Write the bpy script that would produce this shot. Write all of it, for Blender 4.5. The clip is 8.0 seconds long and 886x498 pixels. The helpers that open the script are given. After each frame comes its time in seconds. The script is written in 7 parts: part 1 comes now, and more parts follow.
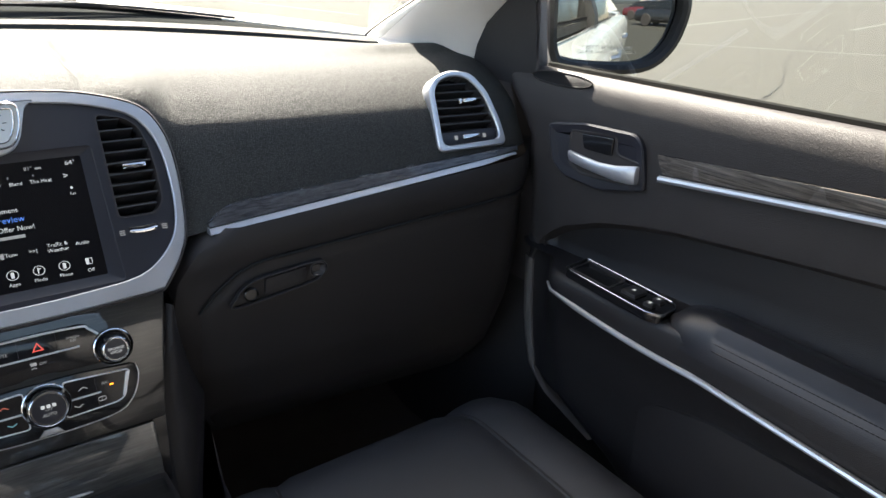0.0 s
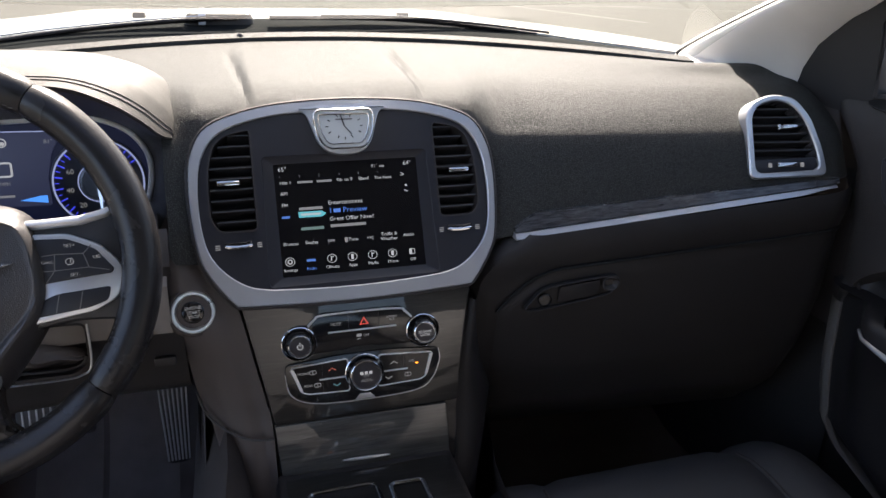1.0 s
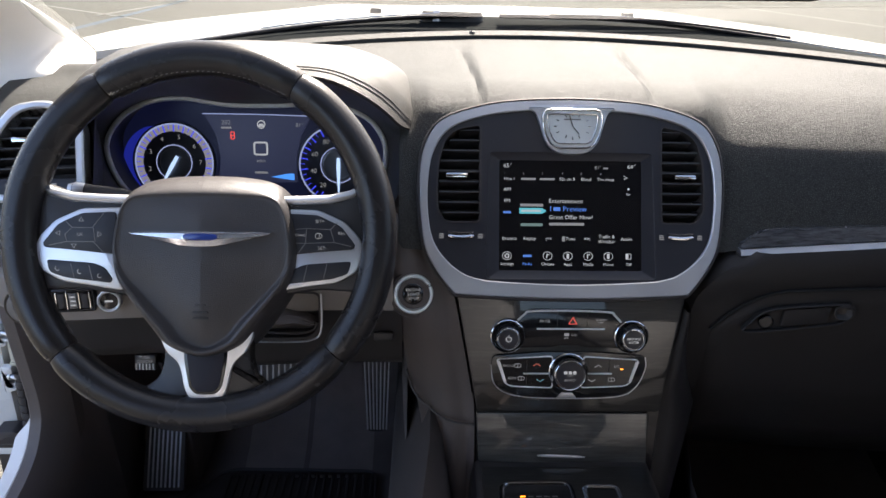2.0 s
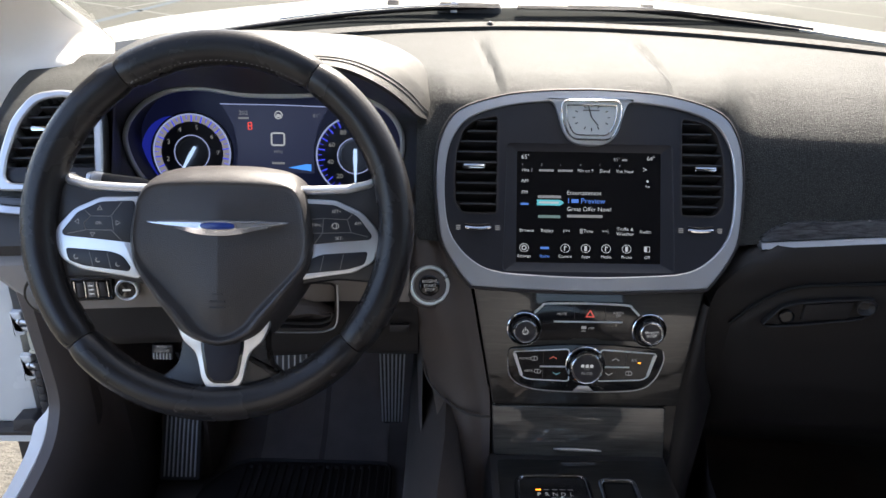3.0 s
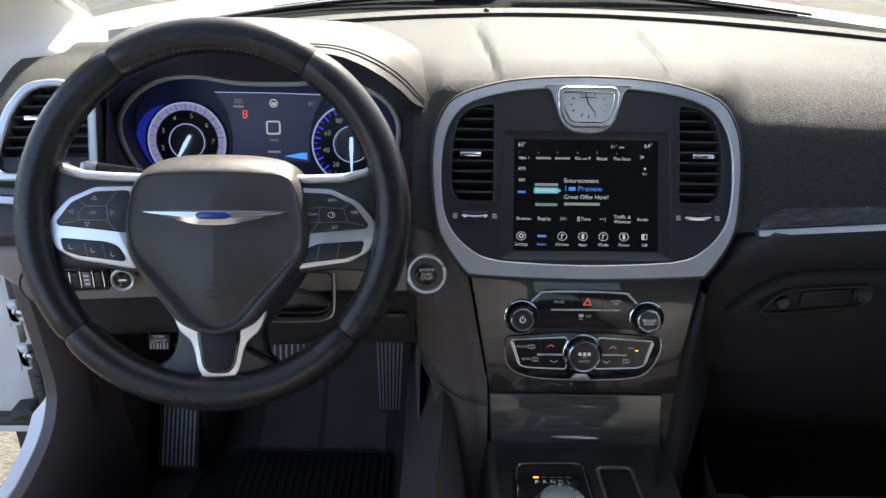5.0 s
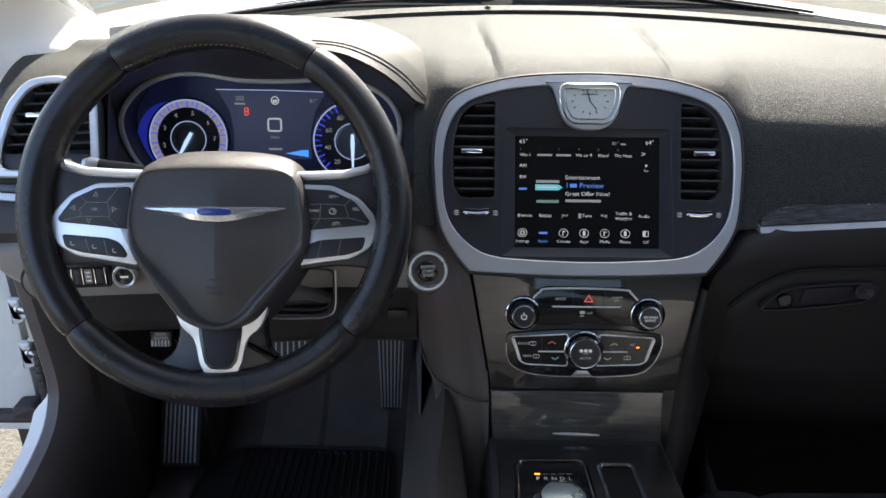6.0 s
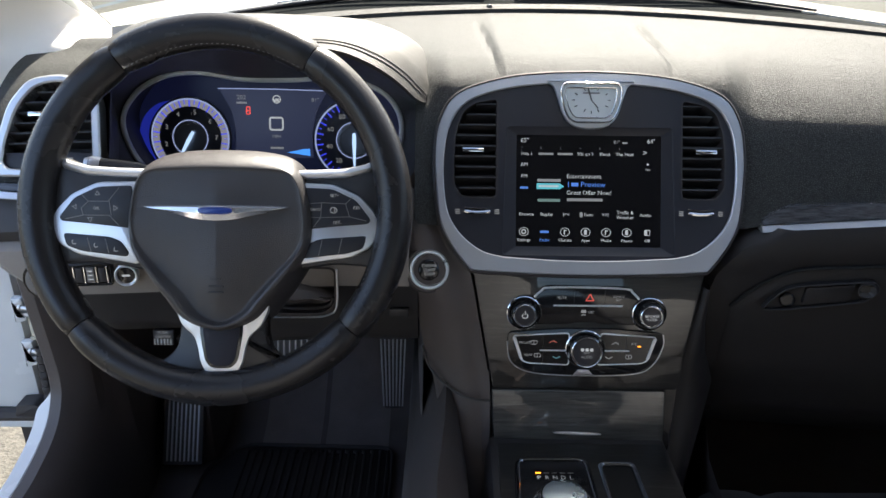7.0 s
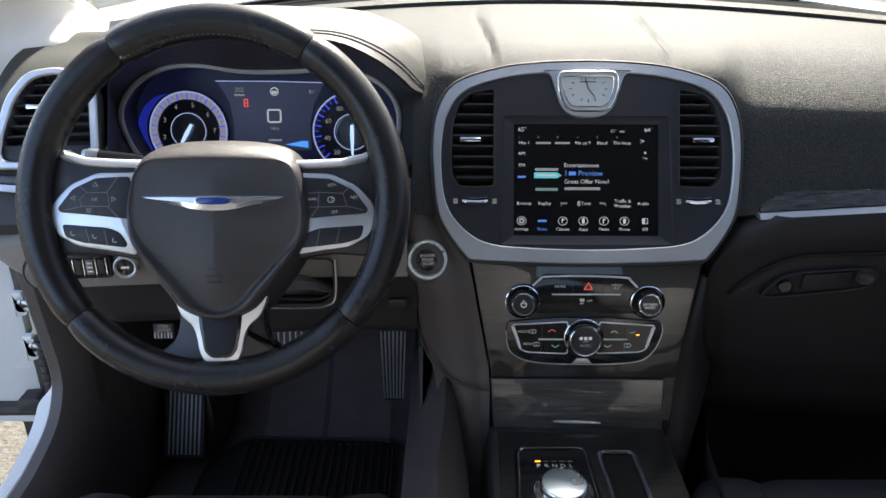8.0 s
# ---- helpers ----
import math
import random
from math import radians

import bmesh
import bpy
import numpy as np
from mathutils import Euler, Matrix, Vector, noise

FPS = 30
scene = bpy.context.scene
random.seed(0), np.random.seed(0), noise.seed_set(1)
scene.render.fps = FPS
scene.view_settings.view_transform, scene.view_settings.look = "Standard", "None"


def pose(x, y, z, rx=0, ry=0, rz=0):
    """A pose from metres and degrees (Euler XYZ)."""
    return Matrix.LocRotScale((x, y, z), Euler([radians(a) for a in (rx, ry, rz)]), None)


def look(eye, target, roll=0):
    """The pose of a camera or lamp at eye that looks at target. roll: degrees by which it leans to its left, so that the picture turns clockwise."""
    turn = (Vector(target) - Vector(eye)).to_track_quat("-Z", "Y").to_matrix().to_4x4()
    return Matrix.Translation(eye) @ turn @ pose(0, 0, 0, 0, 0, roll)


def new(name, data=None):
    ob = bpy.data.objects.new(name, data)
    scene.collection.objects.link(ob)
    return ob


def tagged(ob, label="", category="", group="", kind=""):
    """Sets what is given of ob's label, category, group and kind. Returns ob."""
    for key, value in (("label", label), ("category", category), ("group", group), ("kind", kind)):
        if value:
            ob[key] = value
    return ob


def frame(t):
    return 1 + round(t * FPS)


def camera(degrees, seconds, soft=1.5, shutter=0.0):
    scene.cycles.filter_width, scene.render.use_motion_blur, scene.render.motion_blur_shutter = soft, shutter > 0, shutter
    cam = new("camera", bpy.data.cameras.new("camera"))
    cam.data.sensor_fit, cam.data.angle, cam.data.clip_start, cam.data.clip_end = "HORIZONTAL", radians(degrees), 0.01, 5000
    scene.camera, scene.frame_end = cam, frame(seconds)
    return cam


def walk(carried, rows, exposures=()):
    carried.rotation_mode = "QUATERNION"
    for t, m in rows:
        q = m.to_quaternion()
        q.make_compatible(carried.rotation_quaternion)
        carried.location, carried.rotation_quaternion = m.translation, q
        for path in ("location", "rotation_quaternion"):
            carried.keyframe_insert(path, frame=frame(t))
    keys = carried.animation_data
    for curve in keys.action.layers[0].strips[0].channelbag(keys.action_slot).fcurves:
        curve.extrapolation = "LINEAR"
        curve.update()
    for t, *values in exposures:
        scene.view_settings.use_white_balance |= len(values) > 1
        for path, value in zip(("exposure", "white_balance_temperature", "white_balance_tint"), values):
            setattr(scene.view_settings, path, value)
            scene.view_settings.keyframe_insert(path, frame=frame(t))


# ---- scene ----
cam = camera(62.0, 8.0)
PATH = [
    (0, (-0.084, 0.038, 1.24), (1.067, 1.494, 0.496), 2.4),
    (0.5, (-0.125, 0.043, 1.256), (0.743, 1.684, 0.513), 1.9),
    (1, (-0.141, 0.042, 1.257), (0.405, 1.814, 0.506), 1.4),
    (1.5, (-0.165, 0.042, 1.26), (0.107, 1.873, 0.504), 1.4),
    (2, (-0.183, 0.039, 1.261), (-0.121, 1.885, 0.493), 1.2),
    (3.5, (-0.185, 0.043, 1.254), (-0.165, 1.88, 0.463), 1.1),
    (4, (-0.183, 0.044, 1.256), (-0.155, 1.876, 0.454), 1.1),
    (4.5, (-0.184, 0.045, 1.256), (-0.154, 1.874, 0.447), 1.0),
    (6, (-0.184, 0.043, 1.253), (-0.159, 1.869, 0.439), 0.9),
    (6.5, (-0.183, 0.043, 1.252), (-0.161, 1.87, 0.438), 1.0),
    (7, (-0.181, 0.043, 1.253), (-0.166, 1.868, 0.436), 0.8),
    (7.5, (-0.18, 0.044, 1.251), (-0.164, 1.868, 0.431), 0.7),
    (8, (-0.177, 0.038, 1.246), (-0.166, 1.86, 0.421), 0.3),
]
walk(cam, [(t, look(eye, target, roll)) for t, eye, target, roll in PATH], exposures=[(0.0, 2.8, 6900, 9), (0.5, 2.6, 6900, 11), (1.0, 2.33, 6950, 15), (2.0, 2.36, 6850, 14), (3.5, 2.38, 6800, 11), (8.0, 2.36, 6750, 9)])

# ---- world and light ----
SUN_AZ, SUN_EL = 16.0, 46.5          # degrees to the right of the car's nose, above the horizon
world = bpy.data.worlds.new("sky")
scene.world = world
world.use_nodes = True
wn = world.node_tree.nodes
sky = wn.new("ShaderNodeTexSky")
sky.sky_type, sky.sun_disc = "NISHITA", False
sky.sun_elevation, sky.sun_rotation = radians(SUN_EL), radians(SUN_AZ)
sky.air_density, sky.dust_density, sky.ozone_density = 0.75, 3.0, 0.7
world.node_tree.links.new(sky.outputs[0], wn["Background"].inputs[0])
wn["Background"].inputs[1].default_value = 0.15
sun = new("sun", bpy.data.lights.new("sun", "SUN"))
sun.data.energy, sun.data.angle, sun.data.color = 5.0, radians(0.53), (1.0, 0.96, 0.89)
a, e = radians(SUN_AZ), radians(SUN_EL)
sun.matrix_world = look((0, 0, 30), (-30 * math.sin(a) * math.cos(e), -30 * math.cos(a) * math.cos(e), 30 - 30 * math.sin(e)))


# ---- materials ----
def material(name, base, rough=0.5, metal=0.0, grain=0.0, grain_size=0.001, vary=0.15, vary_size=0.05, kind="noise", rough_vary=0.1, coat=0.0, spec=0.5, depth=0.6, speckle=0.0):
    """A principled surface with fine relief, uneven tint and uneven gloss, in metres."""
    m = bpy.data.materials.new(name)
    m.use_nodes = True
    nt = m.node_tree
    p = nt.nodes["Principled BSDF"]
    p.inputs["Metallic"].default_value = metal
    p.inputs["Coat Weight"].default_value = coat
    p.inputs["Coat Roughness"].default_value = 0.06
    p.inputs["Specular IOR Level"].default_value = spec
    co = nt.nodes.new("ShaderNodeTexCoord")
    big = nt.nodes.new("ShaderNodeTexNoise")
    big.inputs["Scale"].default_value = 1.0 / vary_size
    big.inputs["Detail"].default_value = 5.0
    nt.links.new(co.outputs["Object"], big.inputs["Vector"])
    mix = nt.nodes.new("ShaderNodeMix")
    mix.data_type = "RGBA"
    mix.inputs["A"].default_value = (*[c * (1 - vary) for c in base], 1)
    mix.inputs["B"].default_value = (*[min(1.0, c * (1 + vary)) for c in base], 1)
    nt.links.new(big.outputs["Fac"], mix.inputs["Factor"])
    nt.links.new(mix.outputs["Result"], p.inputs["Base Color"])
    span = nt.nodes.new("ShaderNodeMapRange")
    span.inputs["To Min"].default_value = max(0.02, rough - rough_vary)
    span.inputs["To Max"].default_value = min(1.0, rough + rough_vary)
    nt.links.new(big.outputs["Fac"], span.inputs["Value"])
    nt.links.new(span.outputs["Result"], p.inputs["Roughness"])
    if grain > 0:
        if kind == "leather":
            fine = nt.nodes.new("ShaderNodeTexVoronoi")
            fine.feature = "DISTANCE_TO_EDGE"
        else:
            fine = nt.nodes.new("ShaderNodeTexNoise")
            fine.inputs["Detail"].default_value = 3.0
        fine.inputs["Scale"].default_value = 1.0 / grain_size
        nt.links.new(co.outputs["Object"], fine.inputs["Vector"])
        bump = nt.nodes.new("ShaderNodeBump")
        bump.inputs["Strength"].default_value = min(1.0, grain)
        bump.inputs["Distance"].default_value = grain_size * depth
        nt.links.new(fine.outputs[0], bump.inputs["Height"])
        nt.links.new(bump.outputs["Normal"], p.inputs["Normal"])
        if speckle > 0:
            # lightens the tops of the grain and darkens its gaps in the base colour
            tone, worn = nt.nodes.new("ShaderNodeMapRange"), nt.nodes.new("ShaderNodeMix")
            tone.inputs["From Min"].default_value, tone.inputs["From Max"].default_value = (0.02, 0.32) if kind == "leather" else (0.35, 0.65)
            tone.inputs["To Min"].default_value, tone.inputs["To Max"].default_value = 1 - speckle, 1 + speckle
            worn.data_type, worn.blend_type = "RGBA", "MULTIPLY"
            worn.inputs["Factor"].default_value = 1.0
            nt.links.new(fine.outputs[0], tone.inputs["Value"])
            nt.links.new(mix.outputs["Result"], worn.inputs["A"])
            nt.links.new(tone.outputs["Result"], worn.inputs["B"])
            nt.links.new(worn.outputs["Result"], p.inputs["Base Color"])
    return m


def glowing(name, colour, strength):
    m = bpy.data.materials.new(name)
    m.use_nodes = True
    p = m.node_tree.nodes["Principled BSDF"]
    p.inputs["Base Color"].default_value = (*[c * 0.2 for c in colour], 1)
    p.inputs["Emission Color"].default_value = (*colour, 1)
    p.inputs["Emission Strength"].default_value = strength * 0.6
    p.inputs["Roughness"].default_value = 0.3
    return m


def glass_material(name, tint=(1, 1, 1), clear=0.93, sheen=4.5):
    """Thin clear glass: see-through with a faint mirror gloss."""
    m = bpy.data.materials.new(name)
    m.use_nodes = True
    nt = m.node_tree
    nt.nodes.remove(nt.nodes["Principled BSDF"])
    out = nt.nodes["Material Output"]
    tr, gl, mx = (nt.nodes.new(k) for k in ("ShaderNodeBsdfTransparent", "ShaderNodeBsdfGlossy", "ShaderNodeMixShader"))
    tr.inputs[0].default_value = (*[c * clear for c in tint], 1)
    gl.inputs["Roughness"].default_value = 0.02
    lw, pw, ad = nt.nodes.new("ShaderNodeLayerWeight"), nt.nodes.new("ShaderNodeMath"), nt.nodes.new("ShaderNodeMath")
    lw.inputs["Blend"].default_value = 0.5
    pw.operation, ad.operation = "POWER", "MULTIPLY_ADD"
    pw.inputs[1].default_value = sheen
    ad.inputs[1].default_value, ad.inputs[2].default_value = 0.9, 0.03
    nt.links.new(lw.outputs["Facing"], pw.inputs[0])
    nt.links.new(pw.outputs[0], ad.inputs[0])
    nt.links.new(ad.outputs[0], mx.inputs[0])
    nt.links.new(tr.outputs[0], mx.inputs[1])
    nt.links.new(gl.outputs[0], mx.inputs[2])
    nt.links.new(mx.outputs[0], out.inputs[0])
    return m


def wood_material(name, dark, light, rough, coat, axis=0, stretch=38.0, size=0.012, low=0.38, high=0.72):
    """Lacquered open-grain veneer, its grain along one axis."""
    m = material(name, dark, rough, coat=coat)
    nt = m.node_tree
    p = nt.nodes["Principled BSDF"]
    co = nt.nodes.new("ShaderNodeTexCoord")
    mp = nt.nodes.new("ShaderNodeMapping")
    scale = [1.0 / size] * 3
    scale[axis] /= stretch
    mp.inputs["Scale"].default_value = scale
    nz = nt.nodes.new("ShaderNodeTexNoise")
    nz.inputs["Scale"].default_value, nz.inputs["Detail"].default_value, nz.inputs["Roughness"].default_value = 4.0, 8.0, 0.7
    nz.inputs["Distortion"].default_value = 0.6
    ramp = nt.nodes.new("ShaderNodeValToRGB")
    ramp.color_ramp.elements[0].position, ramp.color_ramp.elements[0].color = low, (*dark, 1)
    ramp.color_ramp.elements[1].position, ramp.color_ramp.elements[1].color = high, (*light, 1)
    nt.links.new(co.outputs["Object"], mp.inputs[0])
    nt.links.new(mp.outputs[0], nz.inputs["Vector"])
    nt.links.new(nz.outputs["Fac"], ramp.inputs[0])
    nt.links.new(ramp.outputs[0], p.inputs["Base Color"])
    return m


def wavy(m, size, height):
    """Slow waves in the lacquer, which bend what it mirrors."""
    nt = m.node_tree
    p = nt.nodes["Principled BSDF"]
    co, mp, nz, bump = (nt.nodes.new(k) for k in ("ShaderNodeTexCoord", "ShaderNodeMapping", "ShaderNodeTexNoise", "ShaderNodeBump"))
    mp.inputs["Scale"].default_value = (0.45 / size, 1.0 / size, 1.0 / size)
    nz.inputs["Scale"].default_value, nz.inputs["Detail"].default_value = 1.0, 1.0
    bump.inputs["Strength"].default_value, bump.inputs["Distance"].default_value = 1.0, height
    p.inputs["Coat Roughness"].default_value = 0.03
    nt.links.new(co.outputs["Object"], mp.inputs[0])
    nt.links.new(mp.outputs[0], nz.inputs["Vector"])
    nt.links.new(nz.outputs["Fac"], bump.inputs["Height"])
    nt.links.new(bump.outputs["Normal"], p.inputs["Coat Normal"])


# speckle paints the sun's sparkle and shade on the grain into the colour
DASH = material("grained_dash_skin", (0.056, 0.0565, 0.0535), 0.55, grain=1.0, grain_size=0.0022, depth=0.5, spec=0.065, rough_vary=0.05, speckle=0.4, kind="leather")
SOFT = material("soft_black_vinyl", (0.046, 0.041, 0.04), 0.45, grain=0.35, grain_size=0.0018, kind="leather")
# the soft vinyl again, darkened to paint the shade of the low parts
LOWSOFT = material("shaded_black_vinyl", (0.027, 0.0245, 0.0245), 0.5, grain=0.35, grain_size=0.0018, kind="leather", spec=0.3)
# lighter, warmer copy: paints the ground's bounce light on the driver's side
WARMSOFT = material("warm_lit_black_vinyl", (0.088, 0.072, 0.067), 0.5, grain=0.4, grain_size=0.0016, kind="leather")
PLASTIC = material("satin_black_plastic", (0.03, 0.028, 0.028), 0.42, grain=0.15, grain_size=0.0008)
GLOSS = material("gloss_black_plastic", (0.012, 0.012, 0.013), 0.12, rough_vary=0.05)
NAVY = material("blue_black_plastic", (0.019, 0.019, 0.025), 0.42, grain=0.12, grain_size=0.0008)
LEATHER = material("black_leather", (0.018, 0.0165, 0.0165), 0.26, spec=0.4, grain=0.2, grain_size=0.0016, kind="leather")
CLOTH = material("black_seat_leather", (0.054, 0.053, 0.056), 0.5, grain=0.3, grain_size=0.0014, kind="leather")
SATIN = material("satin_silver", (0.66, 0.67, 0.69), 0.34, 0.8, grain=0.05, grain_size=0.0006, vary=0.05)
DARKCHROME = material("dark_chrome", (0.48, 0.49, 0.51), 0.16, 1.0, vary=0.03)
FRAMESATIN = material("dark_satin_silver", (0.60, 0.61, 0.63), 0.36, 0.75, grain=0.05, grain_size=0.0006, vary=0.05)
CHROME = material("chrome", (0.82, 0.82, 0.83), 0.1, 1.0, vary=0.03, rough_vary=0.04)
SILVERPAINT = material("bright_silver_finish", (0.86, 0.85, 0.83), 0.3, 0.3, vary=0.04)
RUBBER = material("black_rubber", (0.040, 0.034, 0.033), 0.6, grain=0.3, grain_size=0.001)
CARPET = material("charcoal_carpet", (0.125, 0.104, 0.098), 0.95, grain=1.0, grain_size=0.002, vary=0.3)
# unseen headliner, set darker than the pillar trim to cut bounce light
HEADCLOTH = material("grey_headliner_cloth", (0.42, 0.4, 0.37), 0.9, grain=0.4, grain_size=0.0012, vary=0.06)
TRIM = material("light_grey_trim", (0.78, 0.75, 0.7), 0.75, grain=0.3, grain_size=0.0012, vary=0.06)
PAINT = material("white_paint", (0.8, 0.79, 0.765), 0.25, coat=0.6, vary=0.03)
DARKGREY = material("grey_plastic", (0.15, 0.138, 0.128), 0.5, grain=0.3, grain_size=0.001)
WOOD = wood_material("dark_veneer", (0.02, 0.021, 0.024), (0.12, 0.125, 0.135), 0.25, 0.6)
PIANO = wood_material("lacquered_black_veneer", (0.003, 0.003, 0.003), (0.046, 0.044, 0.039), 0.4, 1.0, stretch=14.0, size=0.02, low=0.5, high=0.82)
wavy(PIANO, 0.05, 0.0016)
TINTED = glass_material("tinted_rear_glass", (0.9, 1.0, 0.96), 0.2, 1.2)
ASPHALT = material("sunlit_asphalt", (0.054, 0.050, 0.040), 0.9, grain=0.8, grain_size=0.014, vary=0.35, vary_size=0.35, speckle=0.4)
LINEPAINT = material("worn_white_line_paint", (0.12, 0.118, 0.108), 0.8, vary=0.25, vary_size=0.2)
SIDEGLASS = glass_material("green_side_glass", (0.96, 1.0, 0.95), 0.46, 2.4)
GLASS = glass_material("green_tinted_glass", (0.96, 1.0, 0.95), 0.53)
WHITE = glowing("white_backlit_mark", (0.8, 0.85, 0.9), 0.16)
GREY = glowing("dim_glowing_mark", (0.5, 0.52, 0.55), 0.12)


# ---- builders ----
def thing(name, m=None, label="", category="", group="", kind=""):
    ob = new(name)
    ob.empty_display_size = 0.05
    if m is not None:
        ob.matrix_world = m
    return tagged(ob, label, category, group, kind)


def finish(name, bm, mat, sharp=35):
    bmesh.ops.recalc_face_normals(bm, faces=bm.faces[:])
    me = bpy.data.meshes.new(name)
    bm.to_mesh(me)
    bm.free()
    me.materials.append(mat)
    me.shade_smooth()
    me.set_sharp_from_angle(angle=radians(sharp))
    return me


def part(name, bm, mat, parent, label="", m=None, sharp=35):
    ob = new(name, finish(name, bm, mat, sharp))
    ob.parent = parent
    if m is not None:
        ob.matrix_basis = m
    return tagged(ob, label)


def solo(name, bm, mat, label, category, m=None, group="", kind="", sharp=35):
    ob = new(name, finish(name, bm, mat, sharp))
    if m is not None:
        ob.matrix_world = m
    return tagged(ob, label, category, group, kind)


def plane_frame(x, y, z, tilt=0, yaw=0):
    """x to the right, y up the face, z out of it towards the cabin; tilt leans the face back."""
    return pose(x, y, z, 90 - tilt, 0, yaw)


def curve_points(pts, n, closed=False):
    """n points on a smooth curve through pts."""
    pts = [Vector(p) for p in pts]
    k = len(pts)
    out = []
    spans = k if closed else k - 1
    for i in range(n):
        s = i * spans / (n if closed else n - 1)
        j = min(int(s), spans - 1)
        f = s - j
        if closed:
            a, b, c, d = (pts[(j + o) % k] for o in (-1, 0, 1, 2))
        else:
            a, b, c, d = (pts[max(0, min(k - 1, j + o))] for o in (-1, 0, 1, 2))
        out.append(0.5 * (2 * b + (c - a) * f + (2 * a - 5 * b + 4 * c - d) * f * f + (3 * b - a - 3 * c + d) * f ** 3))
    return out


def rounded(pts, r, n=5):
    """An outline with its corners rounded by about r."""
    pts = [Vector((p[0], p[1])) for p in pts]
    out = []
    for i, p in enumerate(pts):
        a, b = pts[i - 1] - p, pts[(i + 1) % len(pts)] - p
        k = min(r, a.length * 0.48, b.length * 0.48)
        p0, p1 = p + a.normalized() * k, p + b.normalized() * k
        for s in range(n + 1):
            f = s / n
            out.append((1 - f) ** 2 * p0 + 2 * f * (1 - f) * p + f * f * p1)
    return out


def oval(w, h, n=32, power=2.0):
    out = []
    for i in range(n):
        t = 2 * math.pi * i / n
        c, s = math.cos(t), math.sin(t)
        out.append(Vector((w / 2 * math.copysign(abs(c) ** (2 / power), c), h / 2 * math.copysign(abs(s) ** (2 / power), s))))
    return out


def inset(outline, d):
    """The outline moved inwards by d (counter-clockwise or not)."""
    pts = [Vector((p[0], p[1])) for p in outline]
    n = len(pts)
    area = sum(pts[i].x * pts[(i + 1) % n].y - pts[(i + 1) % n].x * pts[i].y for i in range(n))
    sign = 1 if area > 0 else -1
    out = []
    for i in range(n):
        t = pts[(i + 1) % n] - pts[i - 1]
        t.normalize()
        out.append(pts[i] + Vector((-t.y, t.x)) * d * sign)
    return out


def loft(bm, loops, closed=True, cap_first=False, cap_last=False, ring=False):
    rows = [[bm.verts.new(p if len(p) == 3 else (*p, 0)) for p in loop] for loop in loops]
    n = len(rows[0])
    pairs = list(zip(rows, rows[1:]))
    if ring:
        pairs.append((rows[-1], rows[0]))
    for a, b in pairs:
        for i in range(n if closed else n - 1):
            j = (i + 1) % n
            bm.faces.new((a[i], a[j], b[j], b[i]))
    if cap_first:
        bm.faces.new(rows[0])
    if cap_last:
        bm.faces.new(rows[-1])
    return rows


def at_height(outline, z):
    return [Vector((p[0], p[1], z)) for p in outline]


def slab(bm, outline, z0, z1, r=0.0):
    """A plate from z0 to z1 with its front edge rounded by r."""
    if r > 0:
        loops = [at_height(outline, z0), at_height(outline, z1 - r), at_height(inset(outline, r * 0.3), z1 - r * 0.3), at_height(inset(outline, r), z1)]
    else:
        loops = [at_height(outline, z0), at_height(outline, z1)]
    loft(bm, loops, cap_first=True, cap_last=True)


def rim_band(bm, outer, inner, z0, z1, r=0.001):
    """A raised frame between two outlines with the same number of points."""
    loft(bm, [at_height(outer, z0), at_height(outer, z1 - r), at_height(inset(outer, r), z1), at_height(inset(inner, -r), z1), at_height(inner, z1 - r), at_height(inner, z0)], ring=True)


def box(bm, c, s, bevel=0.0, m=None):
    made = bmesh.ops.create_cube(bm, size=1.0, matrix=Matrix.Translation(c) @ Matrix.Diagonal((*s, 1)))["verts"]
    if bevel:
        edges = list({e for v in made for e in v.link_edges})
        got = bmesh.ops.bevel(bm, geom=edges, offset=bevel, segments=2, profile=0.6, affect="EDGES")
        made = list({v for f in got["faces"] for v in f.verts} | {v for v in made if v.is_valid})
    if m is not None:
        bmesh.ops.transform(bm, matrix=m, verts=made)


def lathe(bm, profile, seg=32, m=None):
    """profile: (radius, height) from the bottom up, turned about z."""
    loops = [[Vector((r * math.cos(2 * math.pi * i / seg), r * math.sin(2 * math.pi * i / seg), h)) for i in range(seg)] for r, h in profile]
    if m is not None:
        loops = [[m @ p for p in loop] for loop in loops]
    loft(bm, loops, cap_first=profile[0][0] > 1e-6, cap_last=profile[-1][0] > 1e-6)


def tube(bm, path, radius, seg=10, closed=False, flat=1.0, up=(0, 0, 1)):
    """A round or flattened bar along a path; radius may be a list."""
    path = [Vector(p) for p in path]
    n = len(path)
    loops = []
    for i, p in enumerate(path):
        a, b = (path[i - 1], path[(i + 1) % n]) if closed else (path[max(0, i - 1)], path[min(n - 1, i + 1)])
        t = (b - a).normalized()
        side = t.cross(Vector(up))
        side = side.normalized() if side.length > 1e-5 else Vector((1, 0, 0))
        top = side.cross(t)
        r = radius[i] if isinstance(radius, (list, tuple)) else radius
        loops.append([p + side * r * math.cos(2 * math.pi * k / seg) + top * r * flat * math.sin(2 * math.pi * k / seg) for k in range(seg)])
    loft(bm, loops, cap_first=not closed, cap_last=not closed, ring=closed)


